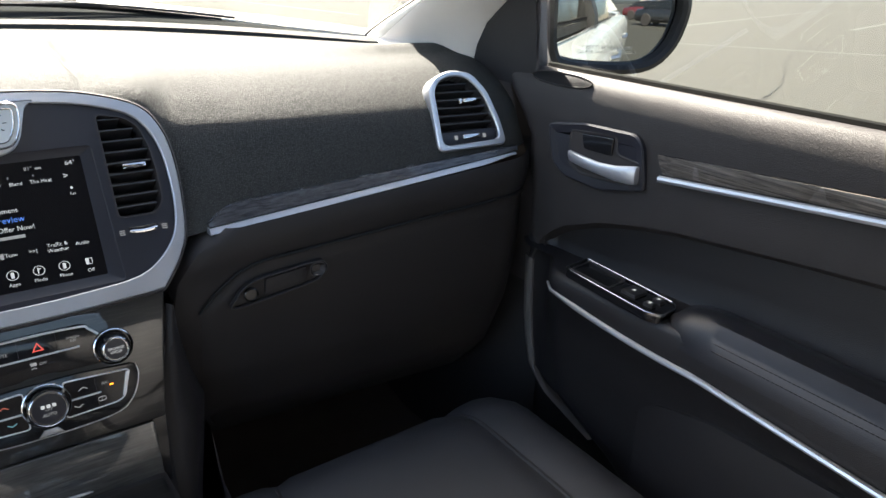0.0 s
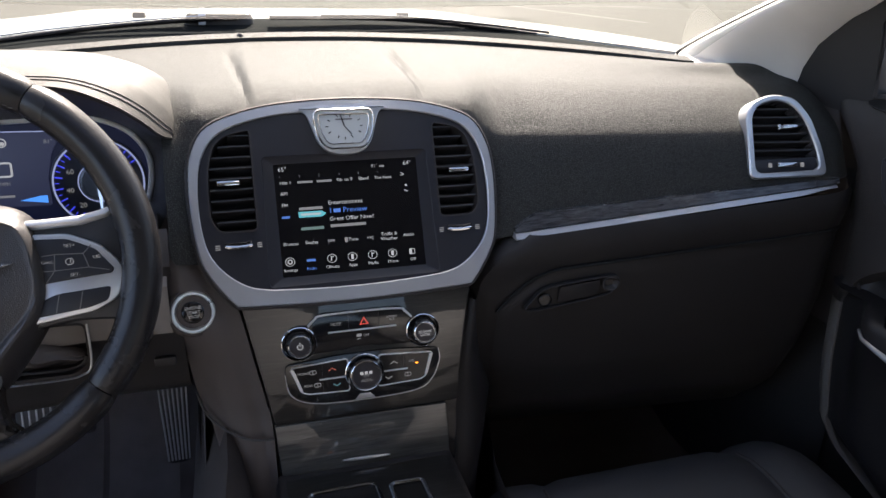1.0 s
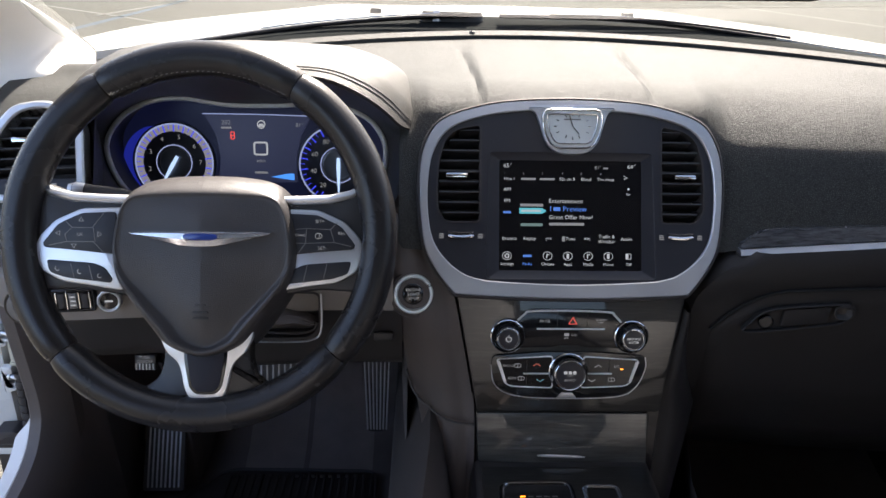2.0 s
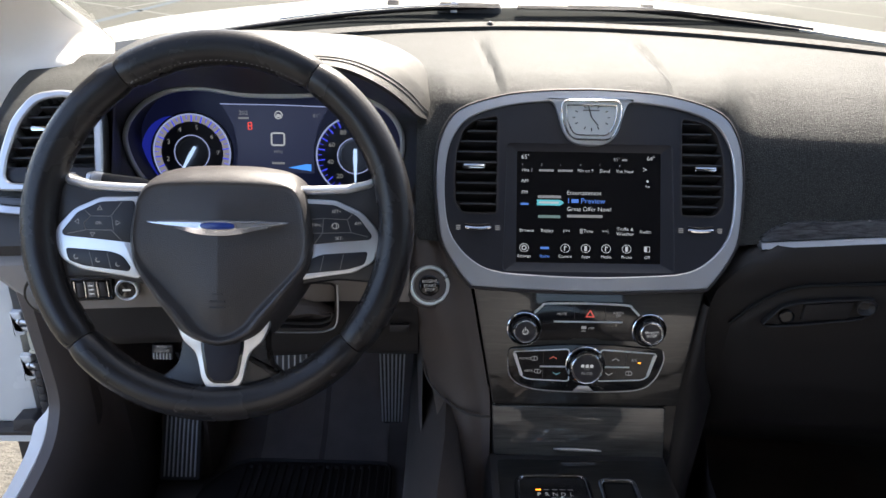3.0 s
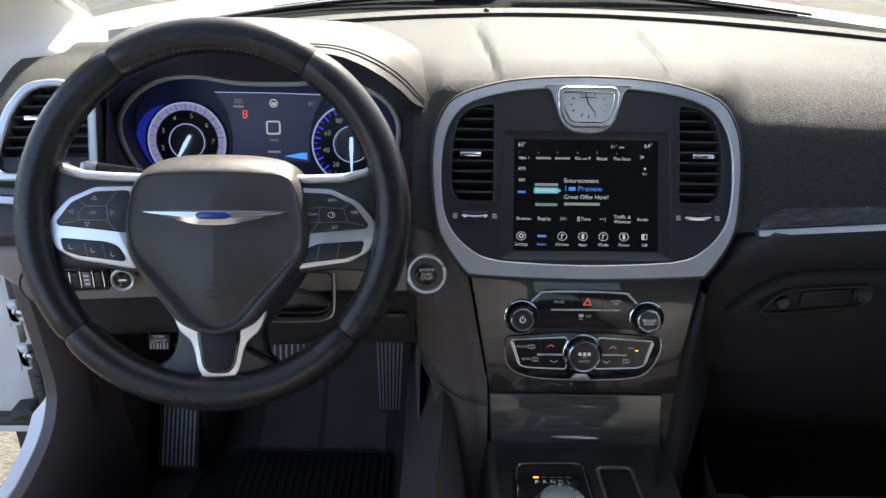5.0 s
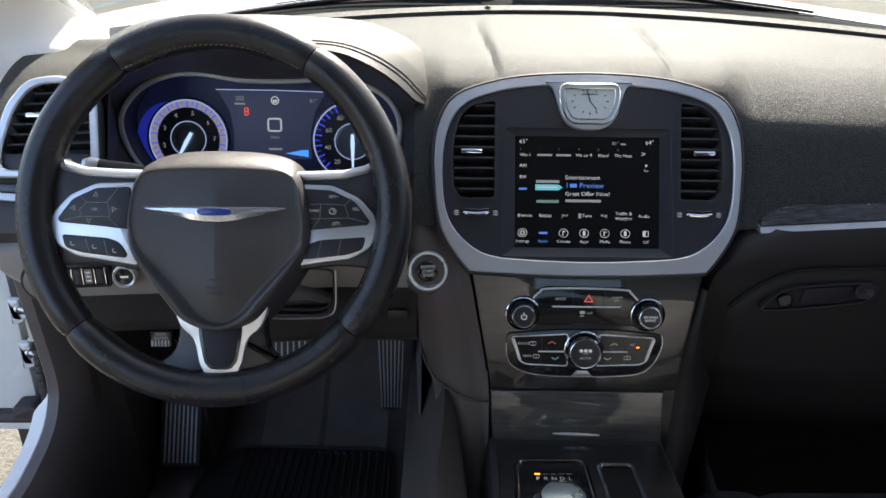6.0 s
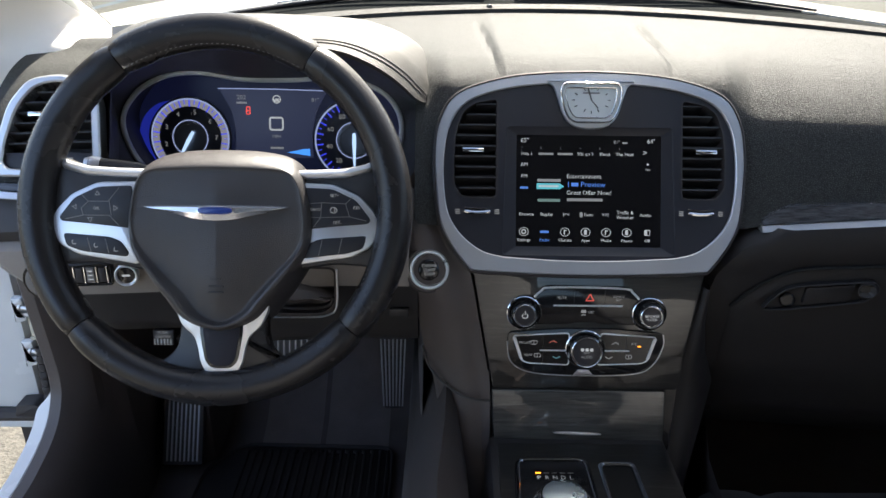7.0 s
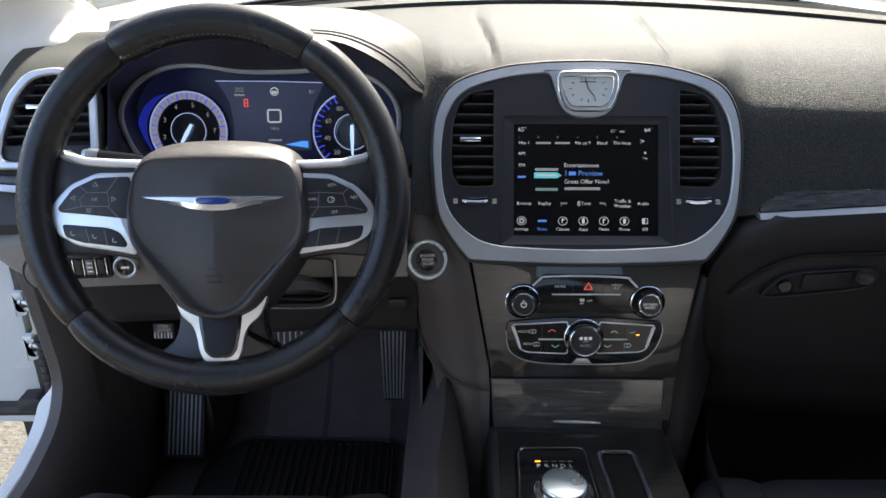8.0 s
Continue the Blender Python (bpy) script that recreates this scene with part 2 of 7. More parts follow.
def lettering(words, size, parent, x, y, z, mat, name="lettering", align="CENTER", label="", m=None):
    """Flat words in the plane of the parent."""
    cu = bpy.data.curves.new("words", "FONT")
    cu.body, cu.size, cu.align_x, cu.align_y, cu.extrude = words, size, align, "CENTER", 0.00005
    cu.resolution_u = 2
    tmp = bpy.data.objects.new("words", cu)
    me = bpy.data.meshes.new_from_object(tmp)
    bpy.data.objects.remove(tmp)
    me.materials.append(mat)
    ob = new(name, me)
    ob.parent = parent
    ob.matrix_basis = (m or Matrix.Identity(4)) @ Matrix.Translation((x, y, z))
    return tagged(ob, label)


def bar(parent, x, y, z, w, h, mat, name="mark", label=""):
    """A thin printed or lit bar lying on a face."""
    bm = bmesh.new()
    box(bm, (x, y, z), (w, h, 0.0003))
    return part(name, bm, mat, parent, label)


def step(a, b, x):
    t = max(0.0, min(1.0, (x - a) / (b - a)))
    return t * t * (3 - 2 * t)


# ---- ground ----
bm = bmesh.new()
bmesh.ops.create_grid(bm, x_segments=60, y_segments=60, size=400)
ground = solo("ground", bm, ASPHALT, "sun-bleached cracked grey asphalt of a parking lot", "ground", kind="structure")

# ---- dashboard ----
STACK_TILT = 25.0


def bezel_outline(n=96):
    half = [(0.0, 0.205), (0.055, 0.203), (0.108, 0.196), (0.158, 0.178), (0.178, 0.148), (0.184, 0.112), (0.183, 0.07), (0.178, 0.028), (0.168, 0.004), (0.153, -0.018), (0.141, -0.032)]
    right = curve_points([(x, y, 0) for x, y in half], n // 2 - 7)
    low = [Vector((0.141 - 0.282 * i / 15, -0.0325 - 0.0045 * math.sin(math.pi * i / 15), 0)) for i in range(1, 15)]
    left = [Vector((-p.x, p.y, 0)) for p in reversed(right[1:])]
    return [Vector((p.x, p.y)) for p in right + low + left]


BEZEL = bezel_outline()


def inside(p, poly):
    hit = False
    for i in range(len(poly)):
        a, b = poly[i - 1], poly[i]
        if (a.y > p[1]) != (b.y > p[1]) and p[0] < (b.x - a.x) * (p[1] - a.y) / (b.y - a.y) + a.x:
            hit = not hit
    return hit


def face_y(x, z):
    """The dash's front face: leans back like the centre stack and wraps towards the doors."""
    ax = abs(x)
    return 0.85 + 0.466 * (z - 0.90) + 0.004 - 0.13 * max(0.0, ax - 0.19) + (0.014 * ((ax - 0.66) / 0.037) ** 2 if ax > 0.66 else 0.0)


def far_y(x):
    return max(1.305 - 0.76 * x * x, 1.07)


def trim_z(x):
    """The height of the wood strip's upper edge."""
    ax = abs(x)
    low = 0.924 + 0.1015 * (ax - 0.21)
    if ax < 0.207:
        return low - 0.004
    return min(low + 0.0022 + 0.0235 * (1 - math.exp(-(ax - 0.205) / 0.028)), 0.947 + 0.072 * (ax - 0.25)) - 0.003


def dash_profile(x, n=44):
    pod = 0.0045 * step(0.116, 0.102, abs(x)) - 0.003 * step(0.106, 0.0, abs(x)) + 0.003 * step(0.285, 0.25, x)
    f = lambda z: face_y(x, z)
    yf, zf = far_y(x), 1.119 - 0.05 * x * x
    z0 = trim_z(x)
    y1 = f(1.0)
    tight = [(0.014, 1.03), (0.030, 1.056), (0.052, 1.076), (0.091, 1.088), (0.146, 1.094)]
    round_ = [(0.016, 1.027), (0.038, 1.048), (0.069, 1.067), (0.105, 1.082), (0.152, 1.0925)]
    k = step(0.165, 0.215, abs(x))
    pts = [(f(z0), z0), (f(max(0.985, z0 + 0.006)), max(0.985, z0 + 0.006))]
    for i, ((ya, za), (yb, zb)) in enumerate(zip(tight, round_)):
        lift = pod * (0.0, 0.2, 0.7, 1.0, 0.9)[i]
        pts.append((y1 + ya + (yb - ya) * k, za + (zb - za) * k + lift))
    pts += [((yf + y1 + 0.146) / 2, 1.104 + pod * 0.5), (yf, zf)]
    out = curve_points([(x, y, z) for y, z in pts], n)
    for p in out:
        # the two seams that run forward over the middle of the pad
        off = abs(x) - (0.110 + 0.06 * (p.y - 0.99))
        p.z -= 0.0032 * math.exp(-(off / 0.0045) ** 2) * step(0.93, 0.97, p.y) * step(1.23, 1.19, p.y)
    return out


VENT_OUT = [(0, 0), (0, 0.09), (0.012, 0.108), (0.04, 0.117), (0.074, 0.112), (0.097, 0.084), (0.111, 0.04), (0.116, 0.003)]
VENT_IN = [(0.009, 0.008), (0.009, 0.088), (0.02, 0.102), (0.043, 0.109), (0.069, 0.103), (0.088, 0.079), (0.102, 0.038), (0.1055, 0.0115)]
VENT_RIGHT = plane_frame(0.538, 0.845, 0.977, STACK_TILT, -7.4)
VENT_LEFT = plane_frame(-0.562, 0.842, 0.981, STACK_TILT, 7.4)


def vent_shape(pts, side):
    """The corner-rounded outline of an outer vent; side -1 mirrors it."""
    out = rounded(pts, 0.012, 5)
    return [Vector((p.x * side, p.y)) for p in out]


def build_dash():
    dash = thing("dashboard", None, "black grained vinyl dashboard with sun catching its top", "dashboard")
    xs = [-0.697 + 1.394 * i / 300 for i in range(301)]
    rows = [dash_profile(x, 60) for x in xs]
    bm = bmesh.new()
    grid = [[bm.verts.new(p) for p in row] for row in rows]
    hole = inset(BEZEL, 0.003)
    back = ST.inverted()
    vents = [(VENT_RIGHT.inverted(), inset(vent_shape(VENT_OUT, 1), 0.003)), (VENT_LEFT.inverted(), inset(vent_shape(VENT_OUT, -1), 0.003))]
    for i in range(len(xs) - 1):
        for j in range(len(grid[0]) - 1):
            quad = (grid[i][j], grid[i + 1][j], grid[i + 1][j + 1], grid[i][j + 1])
            c = sum((v.co for v in quad), Vector()) / 4
            p = back @ c
            if abs(p.z) < 0.03 and inside((p.x, p.y), hole):
                continue
            skip = False
            for m, shape in vents:
                p = m @ c
                skip |= abs(p.z) < 0.03 and inside((p.x, p.y), shape)
            if -0.603 < c.x < -0.207 and c.y < 1.0 and c.z < 1.12:
                continue
            if not skip:
                bm.faces.new(quad)
    bmesh.ops.delete(bm, geom=[v for v in bm.verts if not v.link_faces], context="VERTS")
    part("top_pad", bm, DASH, dash)
    # a raised lip along the foot of the windscreen
    bm = bmesh.new()
    path = [(x, far_y(x) - 0.004, 1.121 - 0.05 * x * x) for x in [-0.585 + 1.155 * i / 60 for i in range(61)]]
    loops = []
    for x, y, z in path:
        loops.append([(x, y - 0.016, z - 0.005), (x, y - 0.015, z + 0.002), (x, y + 0.008, z + 0.007), (x, y + 0.016, z + 0.003), (x, y + 0.016, z - 0.008)])
    loft(bm, loops, closed=False)
    part("defroster_lip", bm, DASH, dash)
    bm = bmesh.new()
    lathe(bm, [(0.0055, 0), (0.005, 0.005), (0.0025, 0.0075), (0.0, 0.008)], 16, Matrix.Translation((-0.101, 1.288, 1.121)))
    part("light_sensor", bm, GLOSS, dash, "small domed black light sensor")
    return dash


ST = plane_frame(0, 0.85, 0.90, STACK_TILT)
dash = build_dash()


def strip_on_face(bm, low, high, proud, x0, x1, n=40, back=0.006):
    """A strip that lies on the dash's face between two heights."""
    loops = []
    for i in range(n + 1):
        x = x0 + (x1 - x0) * i / n
        a, b = low(x), max(low(x) + 0.0012, high(x))
        ya, yb = face_y(x, a), face_y(x, b)
        e = min(0.0015, (b - a) * 0.3)
        loops.append([(x, ya + back, a), (x, ya - proud + 0.001, a), (x, ya - proud, a + e), (x, yb - proud, b - e), (x, yb - proud + 0.001, b), (x, yb + back, b)])
    loft(bm, loops, cap_first=True, cap_last=True)


def wood_low(x):
    return 0.924 + 0.1015 * (abs(x) - 0.21)


def wood_high(x):
    s = abs(x) - 0.205
    return min(wood_low(x) + 0.0022 + 0.0235 * (1 - math.exp(-s / 0.028)), 0.947 + 0.072 * (abs(x) - 0.25))


bm = bmesh.new()
strip_on_face(bm, lambda x: wood_low(x) + 0.0005, lambda x: wood_high(x) + 0.001, 0.0075, 0.207, 0.668, 90)
part("veneer_strip", bm, WOOD, dash, "dark grey open-grain veneer strip")
bm = bmesh.new()
strip_on_face(bm, lambda x: wood_low(x) - 0.0075 + 0.004 * step(0.6, 0.66, x), wood_low, 0.0085, 0.206, 0.663, 50)
part("silver_strip", bm, SATIN, dash, "thin satin silver strip")


# lower dash of the passenger side
def low_left(z):
    """Where the lower dash ends beside the centre stack."""
    pts = [(0.93, 0.235), (0.915, 0.198), (0.90, 0.174), (0.88, 0.158), (0.86, 0.148), (0.82, 0.140), (0.70, 0.139), (0.45, 0.139)]
    for (za, xa), (zb, xb) in zip(pts, pts[1:]):
        if z >= zb:
            return xa + (xb - xa) * (za - z) / (za - zb) if z < za else xa
    return pts[-1][1]


def low_base(z):
    pts = [(0.935, 0.856), (0.92, 0.845), (0.905, 0.84), (0.885, 0.842), (0.86, 0.85), (0.80, 0.856), (0.72, 0.872), (0.64, 0.905), (0.56, 0.97), (0.50, 1.06)]
    for (za, ya), (zb, yb) in zip(pts, pts[1:]):
        if z >= zb:
            return ya + (yb - ya) * (za - z) / (za - zb) if z < za else ya
    return pts[-1][1]


def low_y(x, z):
    zz = z - 0.10 * max(0.0, x - 0.21) * step(0.80, 0.90, z)
    return low_base(zz) - 0.10 * max(0.0, x - 0.19) + (0.03 * ((x - 0.64) / 0.055) ** 2 if x > 0.64 else 0.0)


def lower_panel(name, label):
    bm = bmesh.new()
    rows = []
    n = 34
    for j in range(n + 1):
        f = j / n
        row = []
        for i in range(41):
            s = i / 40
            ztop = 0.9215
            z = 0.50 + (ztop - 0.50) * f
            x = low_left(z) + (0.697 - low_left(z)) * s
            lift = 0.1 * max(0.0, x - 0.21) * step(0.80, 0.91, z)
            z += lift
            edge = (x - low_left(z - lift)) / 0.022
            y = low_y(x, z) + (0.03 * max(0.0, 1 - edge) ** 2 if edge < 1 else 0)
            row.append(Vector((x, y, z)))
        rows.append(row)
    loft(bm, rows, closed=False)
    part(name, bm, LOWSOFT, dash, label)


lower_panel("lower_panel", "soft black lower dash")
glove = thing("glove_box", None, "closed black glove box with a recessed latch", "glove box")


def glove_top(x):
    return 0.866 + 0.085 * (x - 0.263) - 0.055 * max(0.0, (0.268 - x) / 0.085) ** 2


bm = bmesh.new()
rows = []
for j in range(25):
    row = []
    for i in range(41):
        x = 0.183 + 0.49 * i / 40
        top = glove_top(x) + 0.011
        z = top - (top - 0.60) * j / 24
        y = low_y(x, z) - 0.006
        if j == 0 or i in (0, 40):
            y += 0.008
        elif j == 1 or i in (1, 39):
            y += 0.001
        row.append(Vector((x, y, z)))
    rows.append(row)
loft(bm, rows, closed=False)
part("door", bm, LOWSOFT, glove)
bm = bmesh.new()
tube(bm, [(x, low_y(x, glove_top(x) + 0.0115) - 0.0035, glove_top(x) + 0.0115) for x in [0.184 + 0.488 * i / 30 for i in range(31)]], 0.0022, 8)
part("lid_gap", bm, material("black_gap_rubber", (0.006, 0.006, 0.006), 0.8), glove, "dark gap over the lid")
LATCH = plane_frame(0.284, 0.8275, 0.846, 3, -6)
latch_out = curve_points([(-0.062, -0.024, 0), (-0.058, -0.006, 0), (-0.045, 0.006, 0), (-0.02, 0.013, 0), (0.045, 0.021, 0), (0.058, 0.018, 0), (0.061, 0.008, 0), (0.05, -0.004, 0), (0.03, -0.01, 0)], 60, True)
bm = bmesh.new()
rim_band(bm, latch_out, inset(latch_out, 0.0025), -0.006, 0.0025, 0.001)
latch = part("latch", bm, LOWSOFT, glove, "recessed black latch", LATCH)
bm = bmesh.new()
slab(bm, inset(latch_out, 0.002), -0.010, -0.004)
part("recess", bm, LOWSOFT, latch)
bm = bmesh.new()
slab(bm, rounded([(-0.024, -0.013), (0.03, -0.007), (0.034, 0.016), (-0.022, 0.009)], 0.004), -0.008, 0.001, 0.002)
part("paddle", bm, LOWSOFT, latch)
bm = bmesh.new()
scoop = [p + Vector((0.047, 0.0095)) for p in oval(0.022, 0.019, 24, 2.6)]
loft(bm, [at_height(scoop, 0.0022), at_height(inset(scoop, 0.001), 0.0028), at_height(inset(scoop, 0.002), 0.0012), at_height(inset(scoop, 0.0055), -0.003)], cap_last=True)
part("finger_scoop", bm, SOFT, latch)
bm = bmesh.new()
lathe(bm, [(0.009, -0.006), (0.009, 0.0005), (0.0075, 0.0015), (0.007, -0.0005), (0.0, -0.0005)], 24, Matrix.Translation((-0.041, -0.009, 0)))
part("lock_cylinder", bm, GLOSS, latch)


# outer air vents
def build_vent(name, m, side, label):
    v = thing(name, m, label, "air vent", "outer air vents")
    out, inn = vent_shape(VENT_OUT, side), vent_shape(VENT_IN, side)
    bm = bmesh.new()
    rim_band(bm, out, inn, -0.02, 0.006, 0.0018)
    part("silver_frame", bm, SATIN, v)
    bm = bmesh.new()
    loft(bm, [at_height(inn, 0.003), at_height(inn, -0.035)], cap_last=True)
    part("duct", bm, RUBBER, v)
    # a plain lower bar that carries the thumbwheel
    bm = bmesh.new()
    slab(bm, [Vector((side * x, y)) for x, y in ((0.0095, 0.009), (0.105, 0.012), (0.103, 0.03), (0.0095, 0.0275))], -0.03, -0.001, 0.001)
    part("lower_bar", bm, NAVY, v)
    bm = bmesh.new()
    box(bm, (side * 0.058, 0.0195, 0.001), (0.03, 0.006, 0.006), 0.0015)
    part("thumbwheel", bm, CHROME, v, "small chrome thumbwheel")
    for k in (-1, 1):
        bm = bmesh.new()
        box(bm, (side * 0.058 + k * 0.024, 0.0195, 0.0), (0.005, 0.006, 0.0012))
        part("symbol", bm, GREY, v)
    for k in range(6):
        y = 0.038 + 0.0115 * k
        xr = 0.1 - 0.045 * max(0.0, (y - 0.055) / 0.05) ** 1.6
        bm = bmesh.new()
        slat = [(0.0095, -0.0016), (xr, -0.0016), (xr, 0.0016), (0.0095, 0.0016)]
        box(bm, (side * (0.0095 + xr) / 2, y, -0.010), (xr - 0.0095, 0.0022, 0.018), 0.0006, None)
        bmesh.ops.rotate(bm, cent=(0, y, -0.010), matrix=Matrix.Rotation(radians(-14), 3, "X"), verts=bm.verts[:])
        part("slat", bm, PLASTIC, v)
    bm = bmesh.new()
    box(bm, (side * 0.066, 0.0725, 0.0005), (0.022, 0.0055, 0.006), 0.002)
    box(bm, (side * 0.052, 0.0725, -0.004), (0.006, 0.008, 0.008), 0.002)
    part("slider", bm, CHROME, v, "chrome slider tab")
    return v


build_vent("passenger_air_vent", VENT_RIGHT, 1, "silver framed black air vent at the dash end")
build_vent("driver_air_vent", VENT_LEFT, -1, "silver framed black air vent beside the driver door")

# ---- centre stack ----


def inner_outline(n=96):
    half = [(0.0, 0.1925), (0.05, 0.191), (0.1, 0.185), (0.145, 0.170), (0.166, 0.144), (0.1735, 0.112), (0.174, 0.07), (0.168, 0.034), (0.152, 0.009), (0.128, -0.009), (0.104, -0.0155)]
    right = curve_points([(x, y, 0) for x, y in half], n // 2 - 7)
    low = [Vector((0.104 - 0.208 * i / 15, -0.0158 - 0.0042 * math.sin(math.pi * i / 15), 0)) for i in range(1, 15)]
    left = [Vector((-p.x, p.y, 0)) for p in reversed(right[1:])]
    return [Vector((p.x, p.y)) for p in right + low + left]


INNER = inner_outline()
stack = thing("center_stack", ST, "satin silver framed stack holding screen, clock and vents", "center stack")
# dark lip added at the gap, raised to hide the frame's sunlit side
bm = bmesh.new()
gap = inset(BEZEL, -0.004)
loft(bm, [at_height(gap, -0.004), at_height(inset(BEZEL, -0.003), 0.003), at_height(inset(BEZEL, -0.0012), 0.0042), at_height(inset(BEZEL, -0.0002), 0.0036), at_height(BEZEL, -0.02)])
part("gap_lip", bm, RUBBER, stack)
bm = bmesh.new()
rim_band(bm, BEZEL, INNER, -0.02, 0.0045, 0.0012)
part("silver_frame", bm, FRAMESATIN, stack)
REC = rounded([(-0.104, -0.0140), (0.104, -0.0140), (0.1, 0.1405), (-0.1, 0.1405)], 0.006, 5)
VL_IN = [(0.1105, 0.0545), (0.1525, 0.0545), (0.1625, 0.068), (0.1635, 0.1), (0.1615, 0.13), (0.154, 0.156), (0.14, 0.168), (0.1105, 0.174)]


def fascia():
    """The dark face between the silver frame and the screen and vents, with real openings."""
    bm = bmesh.new()
    holes = [REC, rounded(VL_IN, 0.007, 4), rounded([(-x, y) for x, y in VL_IN], 0.007, 4)]
    edges = []
    for loop in [inset(INNER, -0.001)] + holes:
        vs = [bm.verts.new((p[0], p[1], 0)) for p in loop]
        edges += [bm.edges.new((vs[i - 1], vs[i])) for i in range(len(vs))]
    bmesh.ops.triangle_fill(bm, use_beauty=True, use_dissolve=False, edges=edges)
    return bm


part("fascia", fascia(), NAVY, stack, "dark satin fascia")
bm = bmesh.new()
DISPLAY_EDGE = rounded([(-0.0872, -0.0032), (0.0872, -0.0032), (0.0872, 0.1312), (-0.0872, 0.1312)], 0.002, 5)
loft(bm, [at_height(REC, 0.0), at_height(inset(REC, 0.001), -0.0012), at_height(DISPLAY_EDGE, -0.0045)])
part("screen_recess", bm, NAVY, stack)


def centre_vent(side):
    v = thing("center_air_vent", ST, "black slatted centre air vent with chrome slider", "air vent", "centre air vents")
    shape = rounded([(x * side, y) for x, y in VL_IN], 0.007, 4)
    bm = bmesh.new()
    loft(bm, [at_height(inset(shape, -0.0012), 0.001), at_height(inset(shape, 0.0008), 0.0012), at_height(inset(shape, 0.0014), -0.001), at_height(inset(shape, 0.0014), -0.036)], cap_last=True)
    part("duct", bm, RUBBER, v)
    for k in range(9):
        y = 0.0635 + 0.0126 * k
        xr = 0.1605 - 0.020 * max(0.0, (y - 0.13) / 0.03) ** 1.5 - (0.005 if k == 0 else 0)
        bm = bmesh.new()
        box(bm, (side * (0.1115 + xr) / 2, y, -0.012), (xr - 0.1115, 0.0021, 0.022), 0.0007)
        bmesh.ops.rotate(bm, cent=(0, y, -0.012), matrix=Matrix.Rotation(radians(-16), 3, "X"), verts=bm.verts[:])
        part("slat", bm, PLASTIC, v)
    bm = bmesh.new()
    box(bm, (side * 0.1395, 0.1115, 0.001), (0.026, 0.0058, 0.006), 0.002)
    part("slider", bm, CHROME, v, "chrome slider tab")
    bm = bmesh.new()
    tube(bm, [(side * 0.134 + 0.0155 * u, 0.0365 + 0.0016 * u * u, 0.001) for u in [-1 + i / 6 for i in range(13)]], [0.0012] + [0.0025] * 11 + [0.0012], 8)
    tube(bm, [(side * 0.134 + 0.0150 * u, 0.0412 + 0.0012 * u * u, 0.0005) for u in [-1 + i / 6 for i in range(13)]], 0.0009, 6)
    part("thumbwheel", bm, CHROME, v, "chrome thumbwheel")
    for k in (-1, 1):
        bm = bmesh.new()
        for c in range(3):
            box(bm, (side * 0.134 + k * 0.0235, 0.0355 + 0.0022 * c, 0.0006), (0.0055, 0.0012, 0.0006))
        part("symbol", bm, GREY, v)
    return v


centre_vent(-1)
centre_vent(1)

# the clock in its silver shield
clock = thing("dash_clock", ST, "small analogue clock with white face in silver surround", "clock")
shield = curve_points([(-0.052, 0.195, 0), (-0.044, 0.187, 0), (-0.0385, 0.172, 0), (-0.033, 0.155, 0), (-0.024, 0.1435, 0), (-0.01, 0.1385, 0), (0.01, 0.1385, 0), (0.024, 0.1435, 0), (0.033, 0.155, 0), (0.0385, 0.172, 0), (0.044, 0.187, 0), (0.052, 0.195, 0), (0.02, 0.198, 0), (-0.02, 0.198, 0)], 84, True)
bm = bmesh.new()
slab(bm, shield, -0.01, 0.0058, 0.002)
part("surround", bm, FRAMESATIN, clock)
face = rounded([(-0.0382, 0.1925), (-0.0355, 0.164), (-0.025, 0.1432), (0.025, 0.1432), (0.0355, 0.164), (0.0382, 0.1925)], 0.013, 7)
bm = bmesh.new()
rim_band(bm, face, inset(face, 0.0022), 0.006, 0.0112, 0.0009)
rim_band(bm, inset(face, 0.0058), inset(face, 0.0076), 0.006, 0.0105, 0.0007)
part("chrome_ring", bm, CHROME, clock)
CLOCKFACE = material("silvery_clock_face", (0.62, 0.63, 0.6), 0.4, vary=0.04)
bm = bmesh.new()
slab(bm, inset(face, 0.002), 0.006, 0.0085)
part("face", bm, CLOCKFACE, clock)
bm = bmesh.new()
for k in range(12):
    t = math.pi / 6 * k
    w = 0.021 if k % 6 in (2, 3, 4) else 0.016
    x, y = w * math.sin(t), 0.171 + 0.0145 * math.cos(t)
    box(bm, (0, 0, 0), (0.0009, 0.0034, 0.0003), 0, Matrix.Translation((x, y, 0.0088)) @ Matrix.Rotation(-t, 4, "Z"))
part("hour_marks", bm, GLOSS, clock)
for ang, ln, wd in ((-15, 0.015, 0.0013), (140, 0.0125, 0.0009)):
    bm = bmesh.new()
    box(bm, (0, ln / 2, 0), (wd, ln, 0.0004), 0, Matrix.Translation((0, 0.171, 0.0092)) @ Matrix.Rotation(radians(-ang), 4, "Z"))
    part("hand", bm, GLOSS, clock)
bar(clock, 0, 0.1795, 0.0087, 0.02, 0.0016, DARKGREY, "marking")

# the touchscreen
SCR = ST @ Matrix.Translation((0, 0, -0.005))
screen = thing("touchscreen", SCR, "lit touchscreen with dark radio page and white text", "screen")
DISPLAY = material("black_display_glass", (0.006, 0.006, 0.007), 0.1, vary=0.0, rough_vary=0.02, spec=0.4)
bm = bmesh.new()
slab(bm, rounded([(-0.0875, -0.0035), (0.0875, -0.0035), (0.0875, 0.1315), (-0.0875, 0.1315)], 0.002, 3), -0.006, 0.0)
part("display_glass", bm, DISPLAY, screen)
